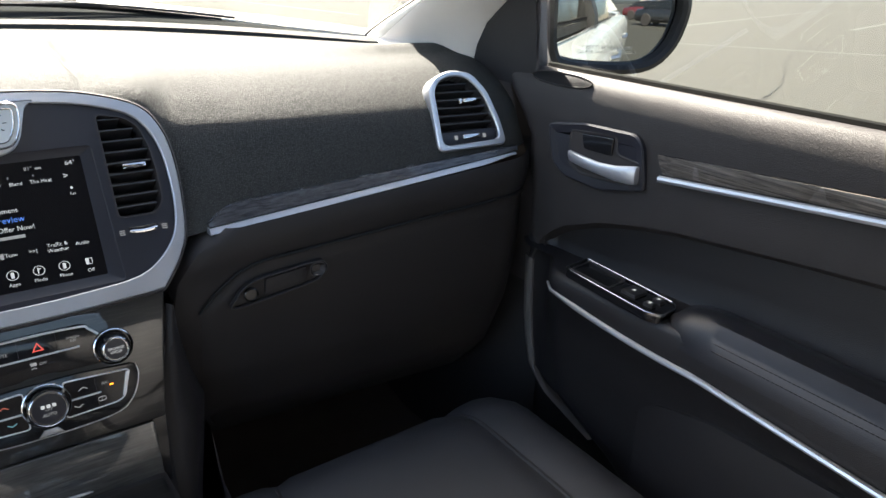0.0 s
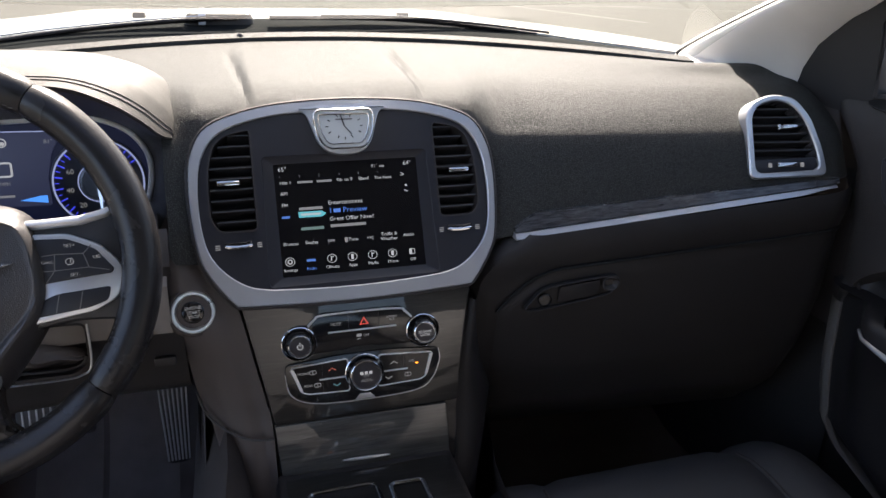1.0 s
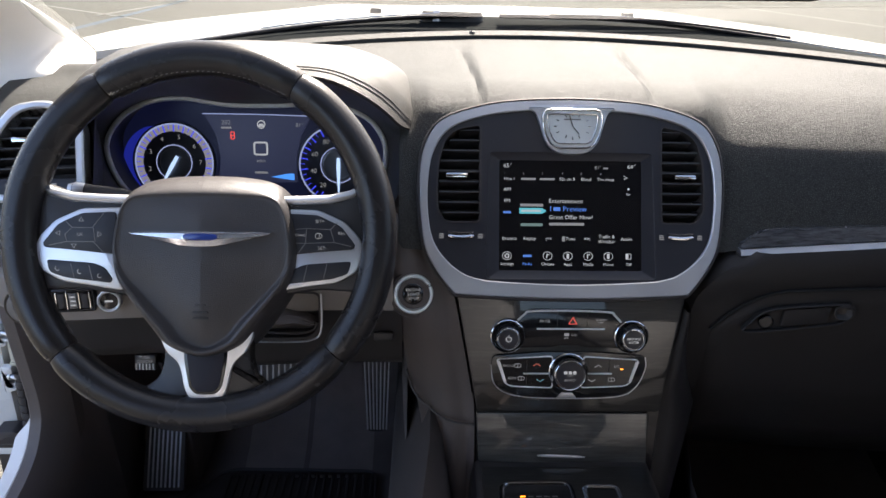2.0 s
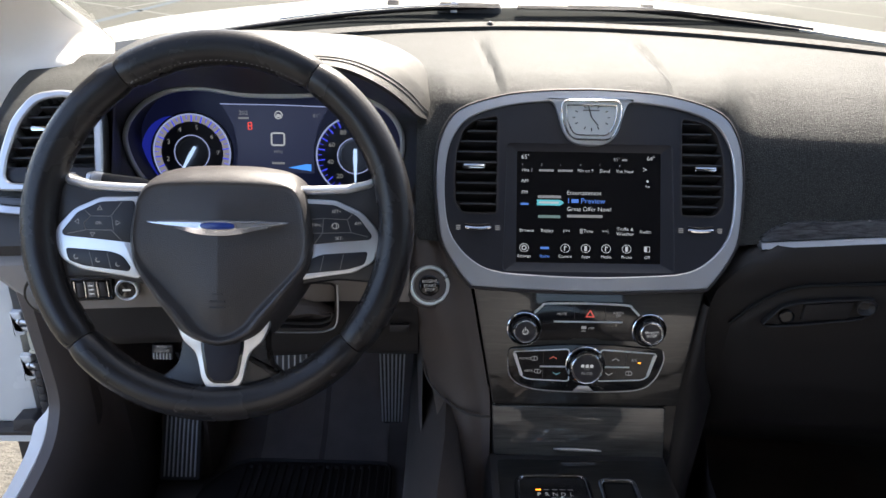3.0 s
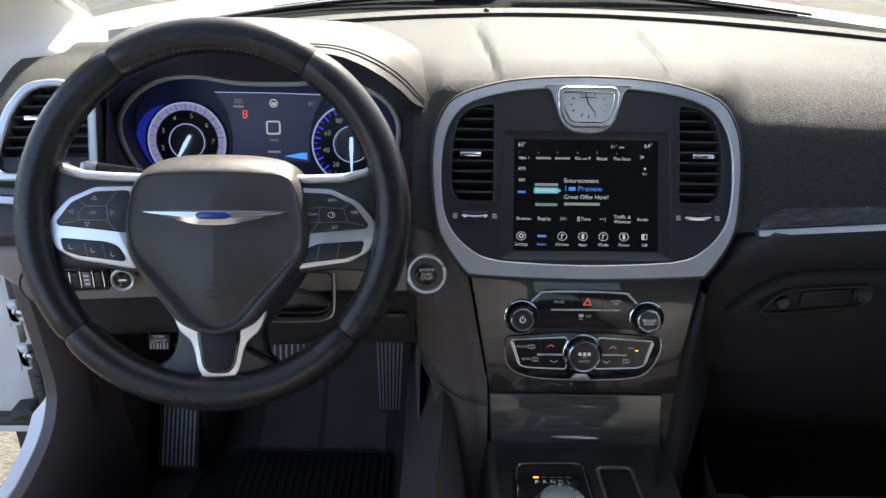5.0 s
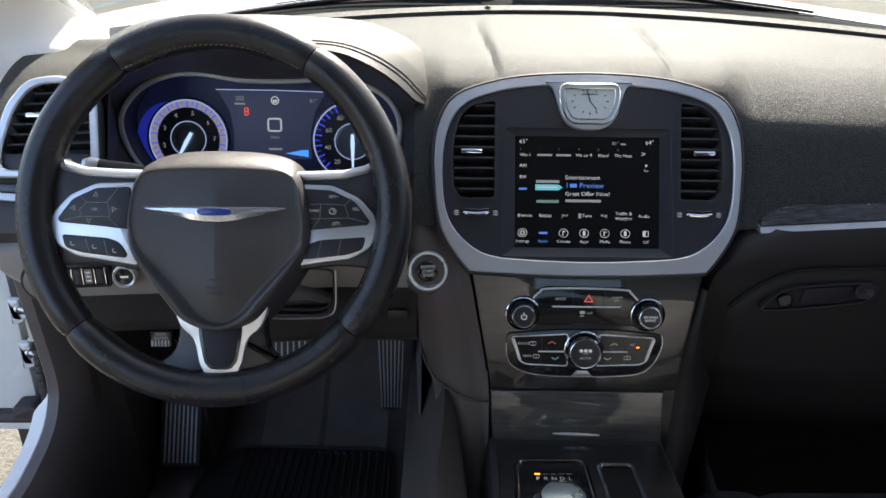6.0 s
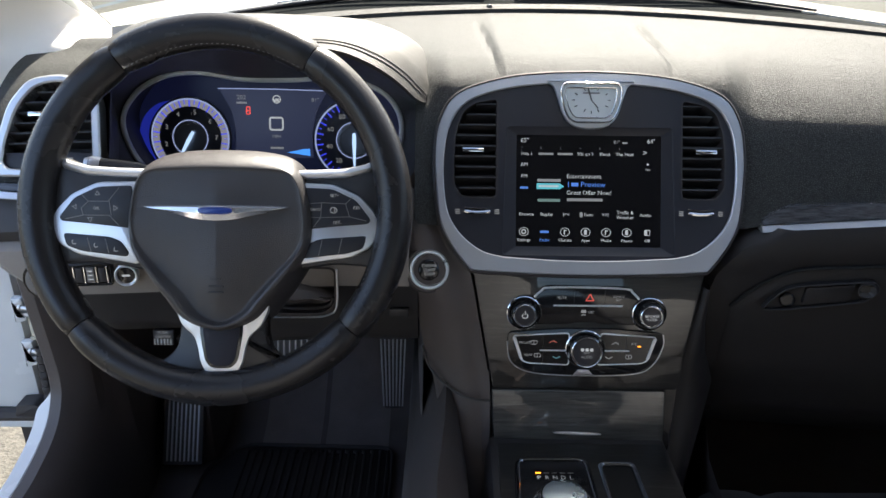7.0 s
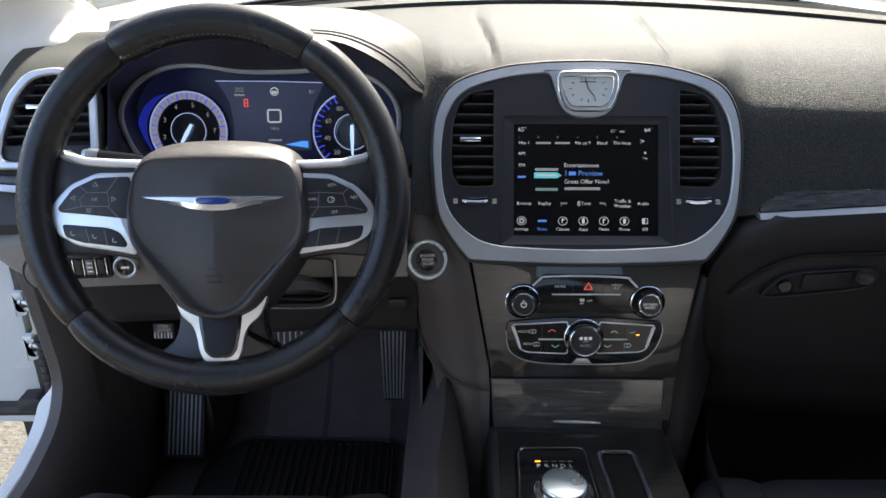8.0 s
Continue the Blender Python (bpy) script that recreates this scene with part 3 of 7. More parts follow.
BLUE = glowing("blue_backlit_mark", (0.10, 0.26, 0.8), 0.24)
CYAN = glowing("cyan_backlit_tile", (0.10, 0.50, 0.60), 0.3)
RED = glowing("red_backlit_mark", (1.0, 0.09, 0.07), 0.3)
AMBER = glowing("amber_indicator", (1.0, 0.28, 0.02), 1.3)
Z = 0.0004


def say(words, x, y, size, mat=WHITE, align="CENTER", parent=None):
    return lettering(words, size, parent or screen, x, y, Z, mat, "screen_text", align)


say("65\u00b0", -0.077, 0.1245, 0.0075)
say("64\u00b0", 0.0755, 0.1245, 0.0075)
say("81\u00b0", 0.034, 0.123, 0.006, GREY)
bar(screen, 0.0435, 0.1225, Z, 0.006, 0.002, GREY)
for k, (x, w) in enumerate(((-0.0745, 0), (-0.0515, 0.018), (-0.0285, 0.018), (-0.004, 0), (0.0195, 0), (0.0435, 0))):
    say(str(k + 1), x - 0.006, 0.1155, 0.0038, GREY)
    if w:
        bar(screen, x, 0.1085, Z, w, 0.0026, GREY)
say("Hits 1", -0.0745, 0.1085, 0.0056)
say("90s on 9", -0.004, 0.1085, 0.0056)
say("Blend", 0.0195, 0.1085, 0.0056)
say("The Heat", 0.0435, 0.1085, 0.0056)
say(">", 0.068, 0.1105, 0.010)
say("AM", -0.0775, 0.0955, 0.0062)
say("FM", -0.0775, 0.0815, 0.0062)
bar(screen, -0.0775, 0.0675, Z, 0.0095, 0.0026, BLUE)
say("\u2022", 0.0715, 0.0965, 0.012)
say("Fav", 0.0715, 0.0905, 0.0042)
bar(screen, -0.0475, 0.0765, Z, 0.028, 0.0034, GREY)
bm = bmesh.new()
slab(bm, [(-0.0625, 0.066), (-0.0345, 0.066), (-0.0295, 0.0695), (-0.0345, 0.073), (-0.0625, 0.073)], 0, 0.0003)
part("tile", bm, CYAN, screen, "cyan tile")
bar(screen, -0.048, 0.0695, 0.0005, 0.024, 0.0024, WHITE)
bar(screen, -0.0475, 0.0525, Z, 0.027, 0.0035, glowing("faint_backlit_bar", (0.10, 0.16, 0.16), 0.4))
say("Entertainment", -0.0265, 0.0815, 0.0073, WHITE, "LEFT")
say("1", -0.0265, 0.0718, 0.0092, BLUE, "LEFT")
bar(screen, -0.0165, 0.0718, Z, 0.0085, 0.0045, BLUE)
say("Preview", -0.0095, 0.0718, 0.0092, BLUE, "LEFT")
say("Great Offer Now!", -0.0265, 0.0618, 0.0073, WHITE, "LEFT")
bar(screen, -0.0045, 0.0535, Z, 0.043, 0.0034, GREY)
for words, x in (("Browse", -0.0745), ("Replay", -0.05), ("|<<", -0.0265), ("Tune", 0.0), (">>|", 0.0205), ("Traffic &\nWeather", 0.0445), ("Audio", 0.069)):
    say(words, x, 0.0355, 0.0058)
bar(screen, -0.0085, 0.0355, Z, 0.0035, 0.006, GREY)
for k, words in enumerate(("Settings", "Radio", "Climate", "Apps", "Media", "Phone", "Off")):
    x = -0.0775 + 0.0248 * k
    say(words, x, 0.0045, 0.0052, BLUE if k == 1 else WHITE)
    bm = bmesh.new()
    if k == 1:
        box(bm, (x, 0.0145, Z), (0.0105, 0.0028, 0.0003))
    elif k == 6:
        rim_band(bm, rounded([(x - 0.0035, 0.011), (x + 0.0035, 0.011), (x + 0.0035, 0.018), (x - 0.0035, 0.018)], 0.001, 3), inset(rounded([(x - 0.0035, 0.011), (x + 0.0035, 0.011), (x + 0.0035, 0.018), (x - 0.0035, 0.018)], 0.001, 3), 0.0007), 0, 0.0004, 0.0001)
        box(bm, (x - 0.0017, 0.0145, Z), (0.0032, 0.0062, 0.0003))
    else:
        ring = [p + Vector((x, 0.0145)) for p in oval(0.0115, 0.0105, 28)]
        rim_band(bm, ring, inset(ring, 0.0007), 0, 0.0004, 0.0001)
        if k == 0:
            core = [p + Vector((x, 0.0145)) for p in oval(0.0062, 0.0062, 16)]
            rim_band(bm, core, inset(core, 0.0014), 0, 0.0004, 0.0001)
        elif k in (3, 5):
            slab(bm, rounded([(x - 0.0016, 0.0114), (x + 0.0016, 0.0114), (x + 0.0016, 0.0176), (x - 0.0016, 0.0176)], 0.0008, 3), 0, 0.0003)
        else:
            box(bm, (x - 0.0008, 0.0145, Z), (0.0012, 0.006, 0.0003))
            box(bm, (x + 0.0008, 0.0162, Z), (0.0028, 0.0012, 0.0003))
    part("icon", bm, BLUE if k == 1 else WHITE, screen)
# ---- climate and audio controls ----
HV = plane_frame(0, 0.83, 0.838, 11)
hvac = thing("control_panel", HV, "lacquered black veneer panel with audio and climate controls", "control panel")
bm = bmesh.new()
slab(bm, rounded([(-0.1385, 0.034), (-0.1105, -0.1195), (0.119, -0.1195), (0.1415, 0.034)], 0.004), -0.03, -0.002, 0.002)
part("veneer_panel", bm, PIANO, hvac)


def triangle(bm, x, y, w, h, z, band):
    pts = [Vector((x - w / 2, y - h / 2)), Vector((x + w / 2, y - h / 2)), Vector((x, y + h / 2))]
    c = Vector((x, y - h / 6))
    inner = [c + (p - c) * (1 - band) for p in pts]
    loft(bm, [at_height(pts, z), at_height(inner, z)])


def chevron(bm, x, y, w, h, z):
    for k in (-1, 1):
        box(bm, (0, 0, 0), (w * 0.6, 0.001, 0.0003), 0, Matrix.Translation((x + k * w * 0.24, y, z)) @ Matrix.Rotation(-k * math.atan2(h, w / 2), 4, "Z"))


upper = rounded([(-0.071, -0.0035), (-0.05, 0.0155), (0.049, 0.0145), (0.069, -0.005), (0.067, -0.034), (0.02, -0.033), (0.012, -0.0305), (-0.012, -0.0305), (-0.02, -0.033), (-0.067, -0.034)], 0.006, 4)
bm = bmesh.new()
slab(bm, upper, -0.01, 0.0015, 0.001)
part("upper_plate", bm, GLOSS, hvac)
bm = bmesh.new()
tube(bm, curve_points([(-0.064, 0.0015, 0.002), (-0.0555, 0.0095, 0.002), (-0.048, 0.013, 0.002), (0, 0.0138, 0.002), (0.0467, 0.012, 0.002), (0.054, 0.008, 0.002), (0.0625, -0.0005, 0.002)], 40), 0.0014, 8)
part("chrome_line", bm, SILVERPAINT, hvac)
for x0, x1, y in ((-0.0405, 0.0426, -0.0091), (-0.0547, -0.0225, -0.0666), (0.024, 0.0548, -0.0665)):
    bm = bmesh.new()
    tube(bm, [(x0, y, 0.0025), (x1, y, 0.0025)], 0.0011, 8)
    part("chrome_line", bm, SILVERPAINT, hvac)
for x in (-0.0155, 0.0215):
    bar(hvac, x, 0.0025, 0.0016, 0.0004, 0.02, RUBBER, "button_gap")
for words, x, y, sz in (("MUTE", -0.0308, 0.0002, 0.0048), ("SCREEN\nOFF", 0.0377, 0.0004, 0.0038), ("OFF", 0.0055, -0.0175, 0.0042)):
    lettering(words, sz, hvac, x, y, 0.0018, GREY, "button_text")
bm = bmesh.new()
triangle(bm, 0.0033, 0.0014, 0.0115, 0.0098, 0.0019, 0.36)
part("hazard_triangle", bm, glowing("red_triangle", (0.8, 0.10, 0.08), 0.28), hvac, "red hazard triangle")
bm = bmesh.new()
box(bm, (-0.0035, -0.0165, 0.0017), (0.006, 0.0035, 0.0004), 0.0008)
chevron(bm, -0.0035, -0.021, 0.005, 0.0016, 0.0018)
part("button_symbol", bm, GREY, hvac)

lower = rounded([(-0.0936, -0.0437), (-0.03, -0.0385), (0.034, -0.0385), (0.0955, -0.0437), (0.0967, -0.0606), (0.0869, -0.0837), (0.066, -0.0965), (0.0054, -0.0998), (-0.0604, -0.0965), (-0.0888, -0.0829), (-0.095, -0.06)], 0.006, 4)
bm = bmesh.new()
slab(bm, lower, -0.01, 0.0012, 0.001)
part("lower_plate", bm, GLOSS, hvac)
bm = bmesh.new()
tube(bm, curve_points([(-0.0945, -0.056, 0.0006), (-0.0888, -0.0829, 0.0006), (-0.0604, -0.0968, 0.0006), (0.0054, -0.1, 0.0006), (0.066, -0.0968, 0.0006), (0.0869, -0.0837, 0.0006), (0.0967, -0.0606, 0.0006), (0.0955, -0.046, 0.0006)], 60), 0.0007, 6)
part("lower_plate_edge", bm, SATIN, hvac, "thin bright edge of the climate panel")
bm = bmesh.new()
slab(bm, [Vector((-0.0125, -0.0985)), Vector((0.0125, -0.0985)), Vector((0.0065, -0.0915)), Vector((-0.0065, -0.0915))], 0.0, 0.0024, 0.0008)
part("knob_foot", bm, SATIN, hvac, "small bright foot under the fan knob")
for side, pts in ((-1, [(-0.0187, -0.0434), (-0.0886, -0.0474), (-0.0785, -0.0795), (-0.069, -0.0841), (-0.0177, -0.0862)]), (1, [(0.0184, -0.0438), (0.0881, -0.0481), (0.0800, -0.0785), (0.0715, -0.0838), (0.0161, -0.0858)])):
    shape = rounded(pts, 0.005, 5)
    bm = bmesh.new()
    rim_band(bm, shape, inset(shape, 0.0015), 0.0, 0.0030, 0.0006)
    part("chrome_frame", bm, SILVERPAINT, hvac)
    bm = bmesh.new()
    (xa, ya), (xb, yb) = pts[1], pts[2]
    slab(bm, [Vector(p) for p in ((xa, ya - 0.003), (xb, yb + 0.002), (xb - side * 0.0035, yb + 0.0015), (xa - side * 0.0045, ya - 0.003))], 0.0, 0.0032, 0.0006)
    part("chrome_end", bm, SILVERPAINT, hvac)
    bm = bmesh.new()
    slab(bm, inset(shape, 0.0012), 0.0, 0.002)
    part("button_block", bm, GLOSS, hvac)
    bar(hvac, side * 0.0507, -0.0655, 0.0022, 0.0005, 0.034, RUBBER, "button_gap")
for words, x, y in (("FRONT", -0.0732, -0.0568), ("REAR", -0.0682, -0.0726), ("A/C", 0.0603, -0.0575)):
    lettering(words, 0.0044, hvac, x, y, 0.0024, GREY, "button_text")
DIMRED, DIMBLUE = glowing("dim_red_mark", (0.8, 0.2, 0.15), 0.13), glowing("dim_cyan_mark", (0.2, 0.5, 0.6), 0.13)
for x, y, h, mat in ((-0.0386, -0.0552, 0.0028, DIMRED), (-0.0339, -0.0756, -0.0028, DIMBLUE), (0.0377, -0.0568, 0.0028, GREY), (0.0305, -0.0756, -0.0028, GREY)):
    bm = bmesh.new()
    chevron(bm, x, y, 0.009, h, 0.0024)
    part("arrow", bm, mat, hvac)
for x, y in ((-0.062, -0.0565), (-0.0572, -0.073), (0.0549, -0.0744)):
    shape = [p + Vector((x, y)) for p in oval(0.0085, 0.0055, 20, 3)]
    bm = bmesh.new()
    rim_band(bm, shape, inset(shape, 0.0007), 0.002, 0.0025, 0.0001)
    box(bm, (x, y - 0.0005, 0.0022), (0.0007, 0.0045, 0.0004))
    part("button_symbol", bm, GREY, hvac)
bar(hvac, 0.0668, -0.0607, 0.0025, 0.0036, 0.0015, AMBER, "indicator_light", "lit amber indicator")


def knob(name, x, y, r, words, size, icon, label, c=0.67):
    k = thing(name, HV @ Matrix.Translation((x, y, 0)), label, "knob", "dash knobs")
    bm = bmesh.new()
    lathe(bm, [(r + 0.0012, -0.004), (r + 0.0008, 0.0035), (r - 0.0002, 0.0042), (r - 0.001, 0.003), (r - 0.0012, -0.004)], 48)
    part("chrome_base_ring", bm, CHROME, k)
    bm = bmesh.new()
    lathe(bm, [(r - 0.0025, -0.004), (r - 0.003, 0.005), (r * (c + 0.08), 0.0135), (r * (c - 0.02), 0.0150), (r * (c - 0.08), 0.013), (0, 0.013)], 48)
    part("barrel", bm, GLOSS, k)
    bm = bmesh.new()
    lathe(bm, [(r * (c + 0.03), 0.0135), (r * (c + 0.02), 0.0156), (r * (c - 0.01), 0.0160), (r * (c - 0.05), 0.0148), (r * (c - 0.07), 0.0128)], 48)
    part("chrome_cap_ring", bm, CHROME, k)
    bm = bmesh.new()
    lathe(bm, [(r * (c - 0.07), 0.012), (r * (c - 0.09), 0.0142), (r * 0.3, 0.0146), (0, 0.0147)], 40)
    part("cap", bm, NAVY, k)
    if words:
        lettering(words, size, k, 0, -0.001 if icon != "fan" else -0.0062, 0.0149, WHITE if icon != "fan" else GREY, "cap_text")
    if icon == "power":
        bm = bmesh.new()
        pts = [(0.0032 * math.sin(t), 0.0032 * math.cos(t), 0.015) for t in [0.6 + (2 * math.pi - 1.2) * i / 20 for i in range(21)]]
        tube(bm, pts, 0.0005, 6)
        box(bm, (0, 0.0032, 0.015), (0.0009, 0.0045, 0.0006))
        part("symbol", bm, WHITE, k)
    if icon == "fan":
        for dx in (-0.0055, 0, 0.0055):
            bm = bmesh.new()
            box(bm, (dx, 0.0035, 0.0149), (0.0036, 0.0035, 0.0005), 0.0008)
            part("symbol", bm, WHITE, k)
        lettering("OFF", 0.0042, k, 0, -0.0005, 0.0149, GREY, "cap_text")
    bm = bmesh.new()
    for i in range(48):
        t = 2 * math.pi * i / 48
        box(bm, (0, 0, 0), (0.0007, 0.0008, 0.004), 0, Matrix.Rotation(t, 4, "Z") @ Matrix.Translation((r - 0.0036, 0, 0.006)))
    part("grip_ribs", bm, GLOSS, k)
    return k


knob("volume_knob", -0.0757, -0.0184, 0.0202, "", 0, "power", "black volume knob with chrome rings")
knob("tuning_knob", 0.0759, -0.0190, 0.0202, "BROWSE\nENTER", 0.0042, "", "black tuning knob with chrome rings")
knob("fan_knob", 0.0006, -0.0643, 0.0235, "AUTO", 0.005, "fan", "black fan speed knob with chrome rings", 0.8)

# ---- drawer ----
drawer = thing("storage_drawer", plane_frame(0, 0.806, 0.715, 11), "dark lacquered veneer drawer under the climate controls", "drawer")
bm = bmesh.new()
slab(bm, rounded([(-0.1115, 0.006), (-0.107, -0.0605), (0.1065, -0.0660), (0.105, 0.005)], 0.003), -0.03, 0.0, 0.0015)
GREYVENEER = wood_material("lacquered_grey_veneer", (0.012, 0.012, 0.011), (0.075, 0.075, 0.068), 0.5, 1.0, stretch=16.0, size=0.02)
wavy(GREYVENEER, 0.05, 0.0016)
part("front", bm, GREYVENEER, drawer)
bm = bmesh.new()
slab(bm, [Vector((p.x - 0.0025, p.y - 0.0525 - 0.001 * p.x / 0.03)) for p in oval(0.061, 0.0042, 32)], -0.001, 0.002, 0.001)
part("grip", bm, SATIN, drawer, "slim silver grip")
bm = bmesh.new()
slab(bm, rounded([(-0.112, 0.0085), (-0.108, -0.075), (0.115, -0.078), (0.12, 0.0085)], 0.003), -0.05, -0.006)
part("surround", bm, GLOSS, drawer)

# ---- start button panel and console sides ----
console = thing("center_console", None, "black centre console with gloss veneer top", "console")


def console_top(y):
    return 0.655 - 0.03 * max(0.0, 0.72 - y)


bm = bmesh.new()
loops = []
for k in range(25):
    y = 0.80 - 1.15 * k / 24
    w0, w1 = -0.112 - 0.006 * min(1, k / 8), 0.108 - 0.004 * min(1, k / 8)
    z = console_top(y)
    loops.append([(w0 - 0.02, y, 0.38), (w0 - 0.004, y, z - 0.02), (w0, y, z - 0.004), (w0 + 0.006, y, z), (w1 - 0.006, y, z), (w1, y, z - 0.004), (w1 + 0.004, y, z - 0.02), (w1 + 0.02, y, 0.38)])
loft(bm, loops, closed=False)
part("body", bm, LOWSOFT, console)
bm = bmesh.new()
TOP = Matrix.Translation((0, 0, 0.655))
slab(bm, rounded([(-0.104, 0.785), (-0.108, 0.60), (0.10, 0.60), (0.102, 0.785)], 0.006), -0.004, 0.0015, 0.001)
part("veneer_top", bm, PIANO, console, "gloss black veneer top", TOP)
bm = bmesh.new()
box(bm, (0.002, 0.1, 0.70), (0.2, 0.4, 0.10), 0.03)
part("armrest", bm, LEATHER, console, "padded black leather armrest")


def leg_row(z, xl, yl, xr, yr, n=14):
    out = []
    for i in range(n + 1):
        s = i / n
        bulge = 0.018 * math.sin(math.pi * min(1.0, s * 1.15 + 0.05)) ** 0.8 if s < 0.83 else 0.018 * max(0.0, math.sin(math.pi * (s * 1.15 + 0.05)) if s * 1.15 + 0.05 < 1 else 0)
        out.append(Vector((xl + (xr - xl) * s, yl + (yr - yl) * s - bulge, z)))
    return [out[0] + Vector((-0.022, 0.24, -0.02)), out[0] + Vector((-0.004, 0.05, -0.004))] + out + [out[-1] + Vector((0.003, 0.05, 0))]


bm = bmesh.new()
leg = [(0.952, -0.222, 0.905, -0.186, 0.884), (0.925, -0.236, 0.892, -0.180, 0.872), (0.895, -0.2405, 0.884, -0.163, 0.858), (0.868, -0.238, 0.878, -0.142, 0.844), (0.845, -0.229, 0.876, -0.1365, 0.834), (0.82, -0.215, 0.876, -0.132, 0.828), (0.785, -0.204, 0.874, -0.125, 0.822), (0.741, -0.197, 0.872, -0.1170, 0.815)]
loft(bm, [leg_row(*r) for r in leg], closed=False)
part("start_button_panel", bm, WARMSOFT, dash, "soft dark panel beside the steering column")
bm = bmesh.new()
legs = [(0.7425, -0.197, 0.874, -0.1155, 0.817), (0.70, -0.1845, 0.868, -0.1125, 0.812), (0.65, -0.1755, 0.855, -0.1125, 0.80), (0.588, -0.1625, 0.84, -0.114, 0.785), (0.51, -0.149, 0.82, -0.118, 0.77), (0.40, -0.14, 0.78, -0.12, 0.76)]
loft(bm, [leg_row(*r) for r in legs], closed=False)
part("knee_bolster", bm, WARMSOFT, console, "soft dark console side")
# same bolster mirrored, in the darker vinyl that paints the unlit side
bm = bmesh.new()
legs_right = [(0.85, -0.152, 0.856, -0.140, 0.838), (0.80, -0.158, 0.862, -0.129, 0.826), (0.7425, -0.17, 0.87, -0.1165, 0.817)] + legs[1:]
loft(bm, [[Vector((-p.x, p.y, p.z)) for p in leg_row(*r)] for r in legs_right], closed=False)
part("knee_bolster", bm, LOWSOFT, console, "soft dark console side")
bm = bmesh.new()
tube(bm, curve_points([(-0.199, 0.871, 0.744), (-0.189, 0.849, 0.7245), (-0.165, 0.828, 0.709), (-0.14, 0.812, 0.704), (-0.1135, 0.807, 0.7035)], 24), 0.0016, 6)
part("seam", bm, RUBBER, console)
button = thing("start_button", plane_frame(-0.191, 0.846, 0.866, 20, 6), "round black start button in a chrome ring", "button")
bm = bmesh.new()
lathe(bm, [(0.031, -0.014), (0.0285, -0.001), (0.0265, 0.001)], 40)
part("collar", bm, WARMSOFT, button)
bm = bmesh.new()
lathe(bm, [(0.0245, -0.01), (0.0245, 0.003), (0.0232, 0.0046), (0.0205, 0.0046), (0.0185, 0.001), (0.0185, -0.006)], 48)
part("chrome_ring", bm, material("pale_satin_ring", (0.7, 0.69, 0.66), 0.3, 0.7), button)
bm = bmesh.new()
lathe(bm, [(0.0187, -0.006), (0.0185, -0.001), (0.0135, 0.0005), (0.0125, 0.0035), (0.011, 0.0045), (0, 0.0048)], 40)
part("button_face", bm, GLOSS, button)
lettering("ENGINE\nSTART\nSTOP", 0.0052, button, 0, 0.0, 0.0052, GREY, "button_text")
lettering("RUN", 0.0046, button, 0, -0.0155, 0.0006, WHITE, "button_text")

# ---- gear selector and cup tray ----
gear = thing("gear_selector", TOP @ Matrix.Translation((0, -0.009, 0)), "rotary gear selector with bright metal top", "gear selector")
plate = rounded([(-0.081, 0.7595), (-0.0905, 0.62), (0.001, 0.62), (-0.001, 0.7605)], 0.012, 6)
bm = bmesh.new()
rim_band(bm, inset(plate, -0.0045), inset(plate, -0.0012), 0.0, 0.0050, 0.0014)
part("outer_frame", bm, GLOSS, gear)
bm = bmesh.new()
rim_band(bm, inset(plate, -0.0014), inset(plate, 0.0012), 0.0, 0.0058, 0.001)
part("chrome_frame", bm, DARKCHROME, gear, "thin dark chrome frame")
bm = bmesh.new()
slab(bm, plate, 0.0, 0.0032)
part("plate", bm, GLOSS, gear)
KX, KY = -0.037, 0.686
bm = bmesh.new()
lathe(bm, [(0.0335, 0.003), (0.033, 0.006), (0.030, 0.0065)], 48, Matrix.Translation((KX, KY, 0)))
part("base_ring", bm, CHROME, gear)
bm = bmesh.new()
lathe(bm, [(0.0265, 0.005), (0.0262, 0.014), (0.0248, 0.0165), (0.0242, 0.016)], 56, Matrix.Translation((KX, KY, 0)))
part("dial_side", bm, CHROME, gear, "ribbed chrome dial side")
bm = bmesh.new()
lathe(bm, [(0.0246, 0.0155), (0.024, 0.0175), (0.019, 0.0188), (0, 0.0192)], 48, Matrix.Translation((KX, KY, 0)))
# the blue of the mirrored sky is put partly into the base colour
part("dial_top", bm, material("sky_tinted_aluminium", (0.62, 0.72, 0.78), 0.3, 0.9, vary=0.04), gear, "pale brushed dial top")
for k, ch in enumerate("PRNDL"):
    lettering(ch, 0.0085, gear, -0.0595 + 0.0095 * k, 0.7290, 0.0036, WHITE if k == 0 else GREY, "gear_letter")
    bar(gear, -0.0595 + 0.0095 * k, 0.7370, 0.0036, 0.0065, 0.0022 if k == 0 else 0.0008, AMBER if k == 0 else DARKGREY, "gear_light")
tray = thing("console_tray", TOP @ Matrix.Translation((0, -0.009, 0)), "narrow dark tray in a chrome frame", "tray")
shape = rounded([(0.0145, 0.7555), (0.0165, 0.60), (0.0625, 0.60), (0.058, 0.7545)], 0.009, 6)
bm = bmesh.new()
rim_band(bm, inset(shape, -0.0012), inset(shape, 0.0045), 0.0, 0.0062, 0.0018)
part("chrome_frame", bm, DARKCHROME, tray)
# shallow floor; its near-black colour paints the shade of a deep well
bm = bmesh.new()
loft(bm, [at_height(inset(shape, 0.004), 0.005), at_height(inset(shape, 0.005), 0.0018)], cap_last=True)
part("well", bm, material("shade_black_well", (0.01, 0.01, 0.01), 0.7, spec=0.1), tray)
